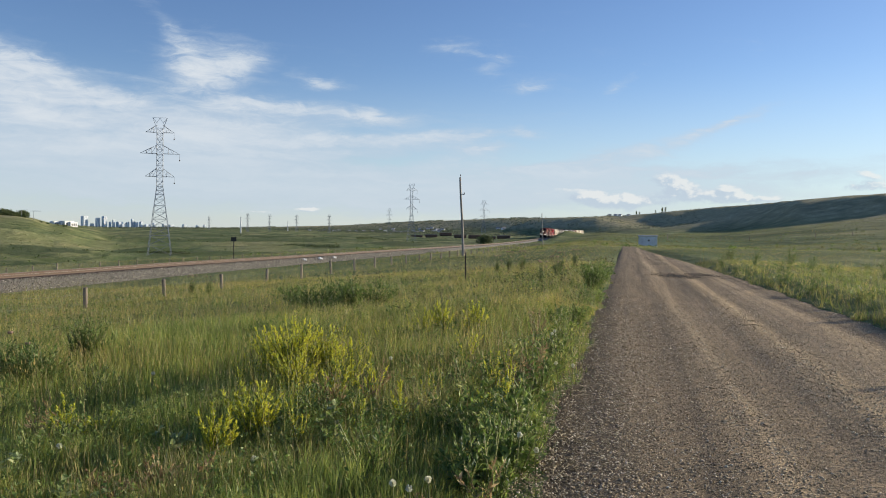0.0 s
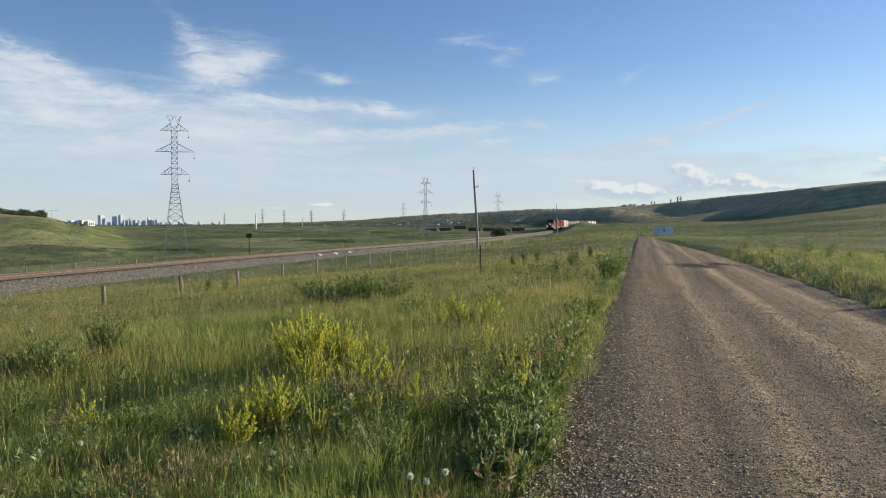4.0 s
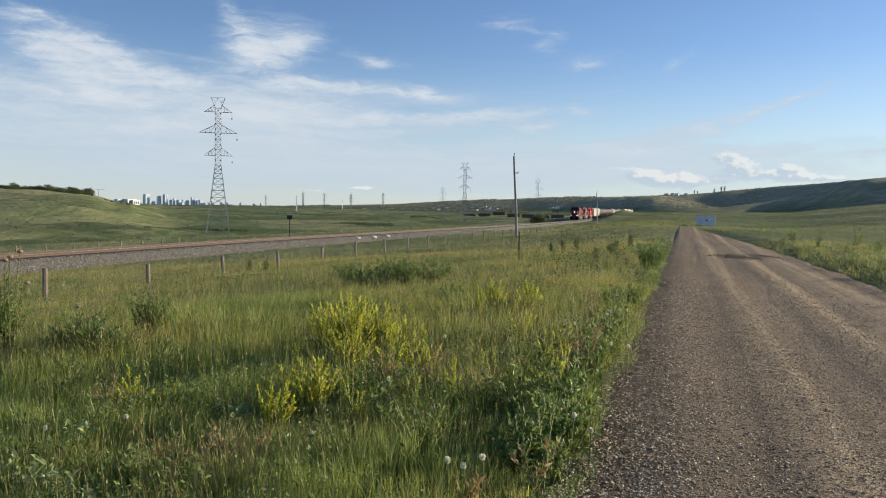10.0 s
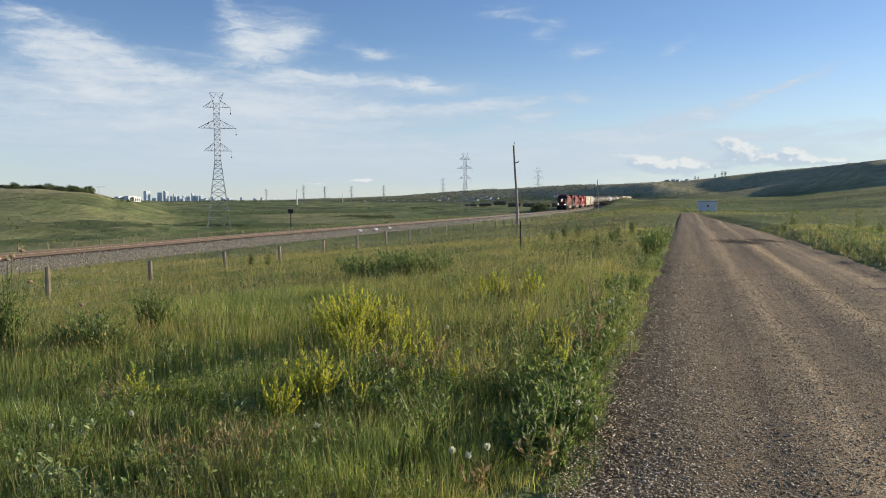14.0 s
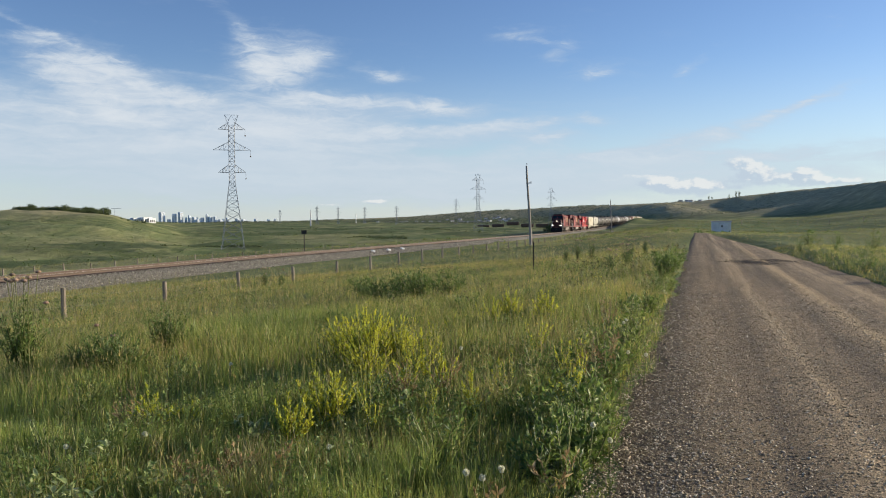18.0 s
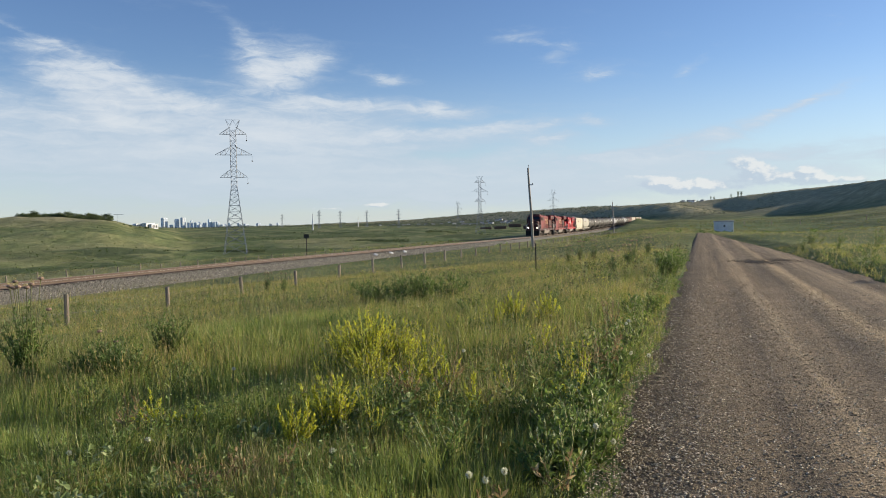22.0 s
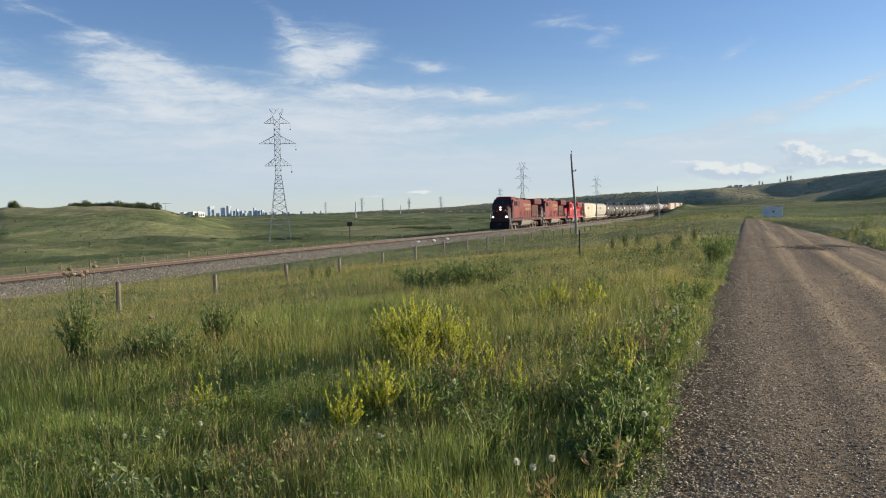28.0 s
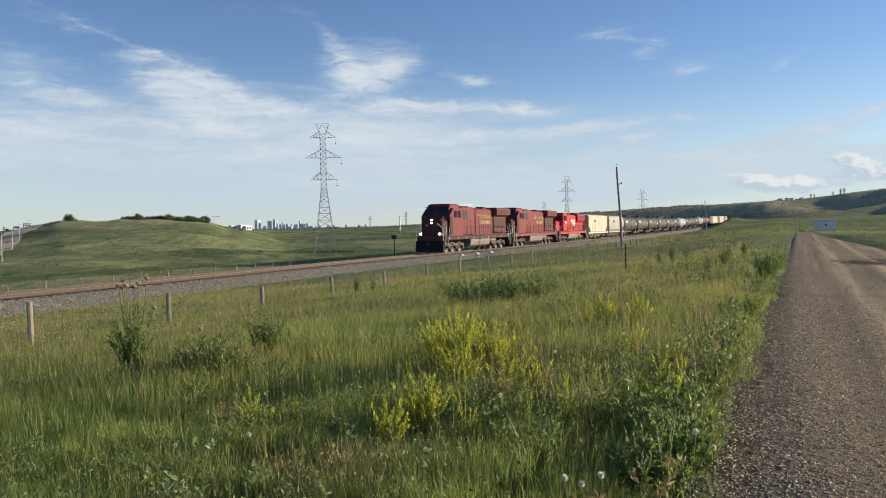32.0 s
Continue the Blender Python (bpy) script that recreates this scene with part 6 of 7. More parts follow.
def herb(name, x, y, height, spread, stems, leaves, leaf, label, category, flower=None, flower_count=0, flower_size=0.02, flower_from=0.6, leaf_mat="weed_leaf",
         flower_name="blossom", flower_label="", slim=0.30):
    """A leafy weed: stems fanning from the root, leaves along them, blossoms towards the tips."""
    root = thing(name, pose(x, y, float(land(x, y)) - 0.02), label, category)
    b = np.random.normal(0, spread * 0.16, (stems, 3))
    b[:, 2] = 0
    ang, out = np.random.uniform(0, 6.28, stems), np.sqrt(np.random.uniform(0, 1, stems)) * spread
    hh = height * np.random.uniform(0.55, 1.0, stems) * (1 - 0.25 * (out / max(spread, 1e-3)) ** 2)
    tips = np.stack([np.cos(ang) * out, np.sin(ang) * out, hh], -1)
    part("stem", stem_net("stem", b, tips, np.full(stems, 0.0045 + 0.003 * height), M["weed_stem"]), M["weed_stem"], root)["kind"] = "stuff"

    def along_stems(n, lo, hi):
        k = np.random.randint(0, stems, n)
        t = np.random.uniform(lo, hi, n)[:, None]
        p = b[k] * (1 - t) + tips[k] * t
        p[:, 2] += 0.12 * np.linalg.norm(tips[k] - b[k], axis=1) * (t * (1 - t))[:, 0]
        return p, tips[k] - b[k]

    p, d = along_stems(leaves, 0.08, 0.97)
    dd = np.random.normal(0, 1, (leaves, 3))
    dd[:, 2] = np.abs(dd[:, 2]) * 0.7 + 0.1
    dd = dd + d / np.linalg.norm(d, axis=1)[:, None] * 0.5
    lengths, widths = leaf * np.random.uniform(0.6, 1.4, leaves), leaf * slim * np.random.uniform(0.7, 1.3, leaves)
    made = blade_leaves("leaf", p, dd, lengths, widths, M[leaf_mat]) if leaf >= 0.065 and y < 14 else leaf_cloud("leaf", p, dd, lengths, widths, [M[leaf_mat]])
    part("leaf", made, M[leaf_mat], root)["kind"] = "stuff"
    if flower:
        p, d = along_stems(flower_count, flower_from, 1.05)
        dd = np.random.normal(0, 0.35, (flower_count, 3)) + d / np.linalg.norm(d, axis=1)[:, None]
        part(flower_name, leaf_cloud(flower_name, p, dd, flower_size * np.random.uniform(0.6, 1.5, flower_count), flower_size * 0.45 * np.random.uniform(0.6, 1.3, flower_count), [M[flower]]), M[flower], root, flower_label)["kind"] = "stuff"
    return root


def build_meadow():
    mixed = "mixed green and straw-coloured wild meadow grass"
    grass_layer("meadow_grass", 215000, 3.3, 7.4, 0.75, 3, 0.0032, mixed)
    grass_layer("meadow_grass", 340000, 7.0, 17, 0.7, 2, 0.0048, mixed)
    grass_layer("meadow_grass", 380000, 16, 44, 0.6, 1, 0.0085, mixed)
    grass_layer("meadow_grass", 330000, 40, 190, 0.45, 1, 0.016, mixed)
    # behind the viewer and at the viewer's feet
    grass_layer("meadow_grass", 50000, 0.9, 3.4, 1.0, 2, 0.004, "short green wild grass beside the road", 0.7, -180, 180)
    grass_layer("meadow_grass", 110000, 3.3, 30, 0.6, 1, 0.006, "mixed green and straw-coloured wild meadow grass", 1.0, 36, 315)
    seed_layer(5200, 3.5, 11, 0.7, 0.040)
    seed_layer(30000, 9, 46, 0.6, 0.036)


build_meadow()


def forb_layer(n, r0, r1, leaves):
    """Small broad-leaved plants among the grass, too many to count."""
    x, y = scatter(n, r0, r1, 0.5)
    ok = growing(x, y, 0.0) & (np.random.uniform(0, 1, n) < 0.15 + 0.85 * step(soft_noise(x, y, 2.6, 14.0), 0.4, 0.75))
    x, y = x[ok], y[ok]
    m = len(x)
    h = (grass_height(x, y) * 0.8 + 0.06) * np.random.uniform(0.6, 1.35, m)
    t = np.random.uniform(0.1, 1.0, (m, leaves))
    px = x[:, None] + np.random.normal(0, 0.05, (m, leaves)) * (0.5 + t)
    py = y[:, None] + np.random.normal(0, 0.05, (m, leaves)) * (0.5 + t)
    pz = (land(x, y)[:, None] + t * h[:, None])
    p = np.stack([px, py, pz], -1).reshape(-1, 3)
    d = np.random.normal(0, 1, p.shape)
    d[:, 2] = np.abs(d[:, 2]) * 0.8
    L = 0.027 * np.random.uniform(0.6, 1.6, len(p)) * np.repeat(np.maximum(np.hypot(x, y) / 8, 1) ** 0.35, leaves)
    pick = np.repeat(np.random.choice([0, 0, 0, 0, 0, 0, 2], m), leaves)
    me = leaf_cloud("meadow_herb", p, d, L, L * 0.42, [M["weed_leaf"], M["blade"], M["weed_stem"]], pick)
    tagged(new("meadow_herb", me), "small dark broad-leaved herbs among the grass", "herbs", kind="stuff")


head_layer(800, 14, 46, 0.020, "dark_head", "dark_seed_head", "small dark seed heads over the grass", 3.0, 0.16)
head_layer(300, 8, 46, 0.014, "yellow", "small_yellow_flower", "small yellow flowers dotted through the grass", 7.0, 0.08)
forb_layer(6500, 5.5, 34, 20)
forb_layer(1500, 3.4, 8, 24)

YELLOW = "yellow sweet-clover clump in full bloom among the grass"
for x, y, h, s, n in ((-1.62, 8.6, 0.82, 0.32, 56), (-1.31, 8.9, 0.68, 0.26, 34), (-1.97, 9.1, 0.72, 0.24, 26), (-1.52, 8.2, 0.52, 0.28, 26), (0.0, 12.1, 0.70, 0.17, 26), (0.52, 12.0, 0.62, 0.22, 22), (-0.25, 12.6, 0.5, 0.2, 12),
                      (-1.63, 5.7, 0.48, 0.16, 16), (-1.47, 6.2, 0.52, 0.21, 20), (-0.63, 7.2, 0.52, 0.18, 8), (-0.30, 6.3, 0.42, 0.14, 6), (-0.93, 8.1, 0.58, 0.18, 7), (-3.38, 7.1, 0.36, 0.2, 7),
                      (-1.0, 7.6, 0.5, 0.2, 6), (0.3, 9.2, 0.5, 0.2, 5)):
    herb("yellow_wildflower", x, y, h, s * 0.95, int(n * 1.4), n * 12, 0.042, YELLOW, "wildflower", "yellow", n * 105, 0.029, 0.18, leaf_mat="fresh", flower_label="bright yellow blossom spikes")

BUSH = "dark green leafy shrub standing in the meadow"
for x, y, h, s, n in ((-3.5, 20.4, 0.72, 0.75, 44), (-2.2, 19.3, 0.98, 0.55, 46), (-4.2, 22.4, 0.7, 0.8, 34), (-2.8, 20.6, 0.9, 0.6, 40), (-1.6, 19.9, 0.72, 0.6, 36), (-3.0, 18.9, 0.6, 0.6, 26), (4.15, 21.6, 0.95, 0.50, 56), (4.7, 23.8, 0.95, 0.55, 50), (5.3, 26.2, 0.8, 0.5, 30)):
    herb("shrub", x, y, h, s, n, n * 26, 0.080, BUSH, "shrub")

WEED = "dark leafy wayside weed with narrow leaves"
for x, y, h, s, n in ((-5.15, 9.6, 0.66, 0.48, 80), (-4.9, 10.9, 0.88, 0.36, 70), (-5.6, 9.9, 0.5, 0.45, 46), (-4.75, 9.3, 0.6, 0.4, 50), (0.40, 5.2, 0.46, 0.26, 22), (0.15, 5.0, 0.38, 0.24, 14), (0.58, 5.9, 0.48, 0.26, 20),
                      (0.72, 6.7, 0.40, 0.24, 12), (1.02, 8.1, 0.46, 0.28, 18), (1.9, 12.6, 0.56, 0.34, 20), (1.15, 9.6, 0.40, 0.22, 10), (2.85, 16.4, 0.5, 0.36, 16), (3.45, 18.8, 0.6, 0.4, 18),
                      (0.1, 6.2, 0.40, 0.28, 12), (-1.06, 6.6, 0.40, 0.26, 14), (-0.75, 6.85, 0.38, 0.24, 10), (-3.1, 6.0, 0.34, 0.32, 10), (-2.5, 11.0, 0.5, 0.36, 14), (0.85, 15.2, 0.5, 0.42, 16), (-0.8, 14.9, 0.5, 0.42, 16),
                      (0.5, 8.0, 0.40, 0.3, 12), (14.8, 40.8, 0.85, 0.45, 30), (16.9, 38.2, 0.8, 0.5, 26), (18.5, 33.0, 0.75, 0.5, 24)):
    herb("leafy_weed", x, y, h, s, n, n * 20, 0.058, WEED, "weed")

for k in range(26):
    y = 4.6 + 0.62 * k + random.uniform(-0.3, 0.3)
    x = float(road_left(y)) - random.uniform(0.05, 0.55)
    herb("leafy_weed", x, y, random.uniform(0.22, 0.45), random.uniform(0.16, 0.28), 12, 260, 0.042, "low green leafy weed at the gravel's edge", "weed", leaf_mat="fresh")

for k in range(60):
    az, r = radians(random.uniform(-32, 9)), random.uniform(4.8, 15)
    x, y = r * math.sin(az), r * math.cos(az)
    if x < float(road_left(y)) - 0.3:
        n = random.randint(8, 20)
        herb("leafy_weed", x, y, random.uniform(0.28, 0.55), random.uniform(0.16, 0.36), n, n * 16, random.uniform(0.035, 0.055), "dark leafy meadow weed among the grass", "weed")
for k in range(22):
    x, y = random.uniform(-2.2, 0.9), random.uniform(5.6, 12.5)
    if x < float(road_left(y)) - 0.4:
        n = random.randint(3, 7)
        herb("yellow_wildflower", x, y, random.uniform(0.42, 0.66), 0.14, n, n * 12, 0.034, "slender yellow-flowered sprig among the grass", "wildflower", "yellow", n * 60, 0.022, 0.3, flower_label="bright yellow blossom spikes")

BROAD = "lush broad-leaved weed crowding the gravel's edge"
for x, y, h, s, n, mat in ((0.16, 4.75, 0.26, 0.18, 12, "weed_leaf"), (0.34, 4.95, 0.36, 0.19, 16, "fresh"), (0.52, 5.15, 0.38, 0.20, 16, "weed_leaf"), (0.30, 5.45, 0.38, 0.20, 15, "fresh"), (0.56, 5.6, 0.42, 0.19, 18, "fresh"),
                           (0.18, 5.95, 0.38, 0.22, 12, "fresh"), (0.48, 6.2, 0.44, 0.22, 16, "weed_leaf"), (0.68, 6.1, 0.40, 0.18, 16, "fresh"), (0.30, 6.8, 0.42, 0.24, 13, "fresh"), (0.70, 6.9, 0.42, 0.22, 15, "weed_leaf"),
                           (0.88, 7.5, 0.46, 0.22, 18, "weed_leaf"), (1.12, 8.3, 0.48, 0.24, 20, "fresh"), (0.95, 8.9, 0.52, 0.28, 20, "fresh"), (1.42, 9.9, 0.46, 0.24, 18, "weed_leaf"), (1.75, 11.4, 0.52, 0.26, 20, "fresh"), (2.2, 13.3, 0.55, 0.3, 20, "weed_leaf")):
    herb("broad_leaved_weed", x, y, h, s, n, n * 12, random.uniform(0.066, 0.082), BROAD, "weed", leaf_mat=mat)
for x, y, h, s, n in ((-2.62, 4.35, 0.28, 0.16, 10), (-2.42, 4.25, 0.24, 0.16, 10), (-2.1, 4.05, 0.24, 0.15, 9), (-2.85, 4.5, 0.30, 0.18, 10), (-2.25, 4.7, 0.32, 0.16, 9), (-1.95, 4.45, 0.26, 0.14, 8), (-2.95, 5.3, 0.34, 0.18, 9), (-2.0, 5.9, 0.36, 0.15, 8), (-0.9, 6.2, 0.36, 0.14, 7), (-1.15, 7.0, 0.38, 0.16, 8)):
    herb("silvery_weed", x, y, h, s, n, n * 8, 0.066, "low weed with pale silvery-green rounded leaves", "weed", leaf_mat="sage", slim=0.55)
for x, y, h, s, n in ((-3.02, 6.4, 0.34, 0.20, 14), (-2.82, 6.5, 0.32, 0.2, 12), (-1.25, 6.6, 0.36, 0.12, 6)):
    herb("yellow_wildflower", x, y, h, s, n, n * 10, 0.04, "flat-topped dull yellow umbel in the grass", "wildflower", "yellow", n * 26, 0.022, 0.85, flower_label="dull yellow flower heads")
for k in range(24):
    y = 14 + 44 * (k + random.random()) / 34
    x = float(road_right(y)) + 0.4 + 9 * random.random() ** 2
    n = random.randint(10, 22)
    herb("leafy_weed", x, y, random.uniform(0.4, 0.75), random.uniform(0.2, 0.45), n, n * 16, 0.06, "dark leafy weed in the meadow beyond the road", "weed")
# a tall weed on the far verge, out of view, placed to shade the road
herb("leafy_weed", 6.75, 9.1, 0.85, 0.16, 22, 420, 0.055, "tall leafy weed on the road's far verge", "weed")

PALE = "pale cream-flowered weed at the gravel's edge"
for x, y, h, s, n in ((5.35, 25.9, 0.68, 0.30, 20), (5.7, 27.5, 0.55, 0.3, 14), (1.42, 10.3, 0.42, 0.2, 8), (0.30, 4.85, 0.50, 0.14, 6), (0.52, 5.3, 0.42, 0.14, 6), (0.16, 4.72, 0.40, 0.10, 5), (0.36, 4.6, 0.34, 0.10, 5), (-3.1, 5.4, 0.30, 0.2, 6), (-2.6, 5.6, 0.30, 0.2, 6), (-1.42, 6.4, 0.40, 0.15, 5)):
    herb("pale_wildflower", x, y, h, s, n, n * 14, 0.045, PALE, "wildflower", "pale_leaf", n * 5, 0.020, 0.75)

DRY = "bleached straw-brown grass tuft"
for x, y, h, s, n in ((-0.19, 6.4, 0.46, 0.16, 110), (-1.68, 4.75, 0.36, 0.11, 70), (-1.5, 4.6, 0.32, 0.12, 50), (-1.78, 5.2, 0.36, 0.10, 50), (-2.2, 4.9, 0.28, 0.12, 40), (3.0, 17.3, 0.5, 0.25, 60), (-2.9, 18.8, 0.8, 0.45, 50), (1.5, 12.4, 0.46, 0.2, 40), (1.0, 8.6, 0.4, 0.15, 30)):
    tuft = thing("dry_tuft", pose(x, y, float(land(x, y)) - 0.02), DRY, "grass")
    bb = np.random.normal(0, s * 0.35, (n, 3)) * np.array([1, 1, 0])
    ln = np.random.normal(0, s, (n, 2))
    part("dry_blade", strips("dry_blade", bb, ln, h * np.random.uniform(0.5, 1.1, n), np.full(n, 0.006), 3, [M["straw"], M["seed"]], np.random.randint(0, 2, n), 1.7), M["straw"], tuft)["kind"] = "stuff"


for x, y, h, n in ((-1.70, 4.72, 0.36, 12), (-1.52, 4.9, 0.32, 8), (-1.9, 4.6, 0.28, 8), (-2.1, 4.95, 0.26, 6), (-0.12, 4.2, 0.28, 6), (0.25, 4.5, 0.32, 5), (-0.95, 6.7, 0.46, 16), (-0.6, 7.0, 0.48, 14), (0.92, 7.9, 0.55, 16), (0.80, 7.6, 0.5, 12), (-3.3, 6.5, 0.4, 12), (1.3, 10.7, 0.6, 14)):
    herb("dry_dock", x, y, h * 1.12, 0.17, n, n * 5, 0.06, "rust-brown dried seed stalks in the grass", "weed", "rust_stalk", n * 30, 0.020, 0.50, leaf_mat="rust_stalk", flower_name="seed_spike")


def thistle(x, y, height, heads, label, spread=0.3):
    big = height > 1.2
    T = herb("thistle", x, y, height * (0.88 if big else 0.78), spread * (0.74 if big else 0.70), 44 if big else 36, 2100 if big else 620, 0.060 if big else 0.054, label, "thistle", leaf_mat="weed_leaf")
    for i in range(heads):
        a, o = i * 2.4 + 0.6, spread * random.uniform(0.15, 0.75)
        hz = height * (random.uniform(0.92, 1.0) if i else 0.72)
        tip = (math.cos(a) * o, math.sin(a) * o, hz)
        low = (math.cos(a) * o * 0.4, math.sin(a) * o * 0.4, height * 0.3)
        st = part("stalk", tubed((low, tip, 0.007, 0.005), seg=5), M["weed_stem"], T)
        bm = bmesh.new()
        bmesh.ops.create_uvsphere(bm, u_segments=10, v_segments=7, radius=0.036, matrix=Matrix.Translation(tip) @ Matrix.Diagonal((1.1, 1.1, 0.62, 1)))
        part("seed_ball", bm, M["thistle"], st, "round brown-purple thistle head")
        cr = np.random.normal(0, 0.5, (26, 3))
        cr[:, 2] = np.abs(cr[:, 2]) + 0.8
        part("bristle", leaf_cloud("bristle", np.array(tip)[None] + np.random.normal(0, 0.016, (26, 3)) + np.array([[0, 0, 0.025]]), cr, np.full(26, 0.028), np.full(26, 0.007), [M["seed"]]), M["seed"], st)


thistle(-6.38, 9.8, 1.50, 8, "tall spiny thistle with round purple-brown heads", 0.52)
for x, y, h, n in ((-10.5, 33.0, 0.95, 6), (-9.9, 33.5, 0.85, 4), (2.97, 34.8, 1.0, 7), (3.6, 35.4, 0.95, 6), (2.4, 34.2, 0.85, 5), (4.7, 31.5, 0.9, 5), (4.2, 29.0, 0.8, 5), (6.4, 38.0, 0.85, 5), (3.2, 25.5, 0.75, 5), (-5.8, 10.9, 0.65, 2)):
    thistle(x, y, h, n, "spiny thistle with dark seed heads in the grass", 0.30)


def dandelion(x, y, height):
    root = thing("dandelion_clock", pose(x, y, float(land(x, y)) - 0.02), "white dandelion seed ball on a thin stalk", "dandelion", "seeding dandelions")
    tip = (random.uniform(-0.04, 0.04), random.uniform(-0.04, 0.04), height)
    part("stalk", tubed(((0, 0, 0), tip, 0.004), seg=5), M["weed_stem"], root)
    n = 90
    d = np.random.normal(0, 1, (n, 3))
    d /= np.linalg.norm(d, axis=1)[:, None]
    part("seed_ball", leaf_cloud("seed_ball", np.array(tip)[None] + d * 0.006, d, np.full(n, 0.016), np.full(n, 0.009), [M["fluff"]]), M["fluff"], root, "fluffy white seed ball")


for x, y, h in ((-0.04, 4.2, 0.30), (-0.24, 4.2, 0.28), (-0.13, 4.1, 0.27), (0.46, 4.9, 0.36), (1.25, 7.6, 0.34), (1.18, 7.8, 0.32), (1.30, 9.5, 0.40), (1.40, 9.6, 0.42), (-1.42, 6.3, 0.30), (-0.55, 8.2, 0.34),
                (-3.16, 5.3, 0.26), (-2.67, 5.5, 0.28), (0.62, 5.1, 0.2), (-2.96, 8.0, 0.36), (-1.2, 5.0, 0.22)):
    dandelion(x, y, h)


# ---- loose stones ----
def stones(name, pts, size, mat, label, category, flat=0.65):
    """Loose stones in one mesh: each an uneven six-cornered lump."""
    n = len(pts)
    dirs = np.array([[1, 0, 0], [0, 1, 0], [-1, 0, 0], [0, -1, 0], [0, 0, 1], [0, 0, -1]], float)
    spin = np.random.uniform(0, 6.28, n)
    c, s = np.cos(spin), np.sin(spin)
    rad = size[:, None] * np.random.uniform(0.55, 1.25, (n, 6))
    v = dirs[None] * rad[:, :, None] + np.random.normal(0, 0.18, (n, 6, 3)) * size[:, None, None]
    v[:, :, 2] *= flat
    x, y = v[:, :, 0] * c[:, None] - v[:, :, 1] * s[:, None], v[:, :, 0] * s[:, None] + v[:, :, 1] * c[:, None]
    co = (np.stack([x, y, v[:, :, 2]], -1) + pts[:, None, :]).reshape(-1, 3)
    tri = np.array([0, 1, 4, 1, 2, 4, 2, 3, 4, 3, 0, 4, 1, 0, 5, 2, 1, 5, 3, 2, 5, 0, 3, 5])
    loops = (np.arange(n)[:, None] * 6 + tri[None]).ravel()
    me = packed(name, co, loops, np.arange(0, len(loops), 3), [mat], np.zeros(len(loops) // 3, int))
    return tagged(new(name, me), label, category, kind="stuff")


def lay_stones():
    n = 36000
    y = 16 + 130 * np.random.uniform(0, 1, n) ** 1.7
    u = np.random.uniform(1.55, 4.1, n)
    dz = np.interp(u, [1.55, 1.75, 3.6, 4.4], [-0.17, -0.19, -0.95, -1.3])
    x0 = track_x(y)
    pts = np.stack([x0 + u * DIRY, y - u * DIRX, rail_z(y) + dz + 0.01], -1)
    stones("ballast_stone", pts, np.random.uniform(0.018, 0.042, n) * (1 + (y - 16) / 140), M["ballast"], "grey and white crushed ballast stones on the bank", "ballast")
    n = 150000
    az = np.radians(np.random.uniform(-6, 34, n))
    r = 3.4 + 17 * np.random.uniform(0, 1, n) ** 1.5
    az = np.concatenate([az, np.random.uniform(0, 6.2832, 26000)])
    r = np.concatenate([r, 3.6 * np.sqrt(np.random.uniform(0, 1, 26000))])
    n = len(r)
    x, y = r * np.sin(az), r * np.cos(az)
    w = (x - road_left(y)) / (road_right(y) - road_left(y))
    loose = 0.18 + 0.85 * np.exp(-((w - 0.06) / 0.12) ** 2) + 0.45 * np.exp(-((w - 0.54) / 0.07) ** 2) + 0.35 * np.exp(-((w - 0.31) / 0.05) ** 2) + 0.5 * np.exp(-((w - 0.97) / 0.06) ** 2)
    ok = (w > -0.03) & (w < 1.02) & (np.random.uniform(0, 1, n) < loose * (1 - 0.9 * step(r, 9, 20)))
    x, y, r = x[ok], y[ok], r[ok]
    pts = np.stack([x, y, land(x, y) + 0.027 + ruts(x, y)], -1)
    stones("road_pebble", pts, np.clip(np.random.lognormal(0, 0.4, len(x)), 0.4, 2.2) * 0.0062 * (0.8 + r / 22), M["pebble"], "loose grey-brown gravel pebbles on the road", "gravel", 0.6)
    # broken clods round the potholes
    n = 2600
    x, y = np.random.normal(8.8, 0.34, n), np.random.normal(29.4, 0.85, n)
    x[1900:], y[1900:] = np.random.normal(10.0, 0.3, n - 1900), np.random.normal(30.6, 0.8, n - 1900)
    pts = np.stack([x, y, land(x, y) + 0.03 + ruts(x, y)], -1)
    stones("mud_clod", pts, np.clip(np.random.lognormal(0, 0.6, n), 0.3, 4.0) * 0.013, surface("dark_wet_mud", (0.12, 0.095, 0.07), 0.8, vary=0.3), "dark broken mud clods round a pothole", "mud", 0.32)


lay_stones()


# ---- by the track and the road ----
def stake():
    x, y = 0.87, 29.95
    s = thing("metal_stake", pose(x, y, float(land(x, y))), "thin dark metal fence stake in the grass", "stake")
    part("blade", boxed(((-0.022, -0.004, -0.4), (0.022, 0.004, 1.12))), M["black_metal"], s)
    part("rib", boxed(((-0.004, 0.004, -0.4), (0.004, 0.03, 1.12))), M["black_metal"], s)


stake()


def sign_post():
    p = along(-5.0, 78.4)
    z = float(land(p.x, p.y))
    s = thing("track_sign", pose(p.x, p.y, z), "dark square sign plate on a post beside the track", "sign")
    part("post", tubed(((0, 0, -0.4), (0, 0, 2.55), 0.045), seg=8), M["black_metal"], s)
    part("plate", boxed(((-0.27, -0.06, 2.2), (0.27, -0.045, 2.62)), bevel=0.005), M["black_metal"], s)


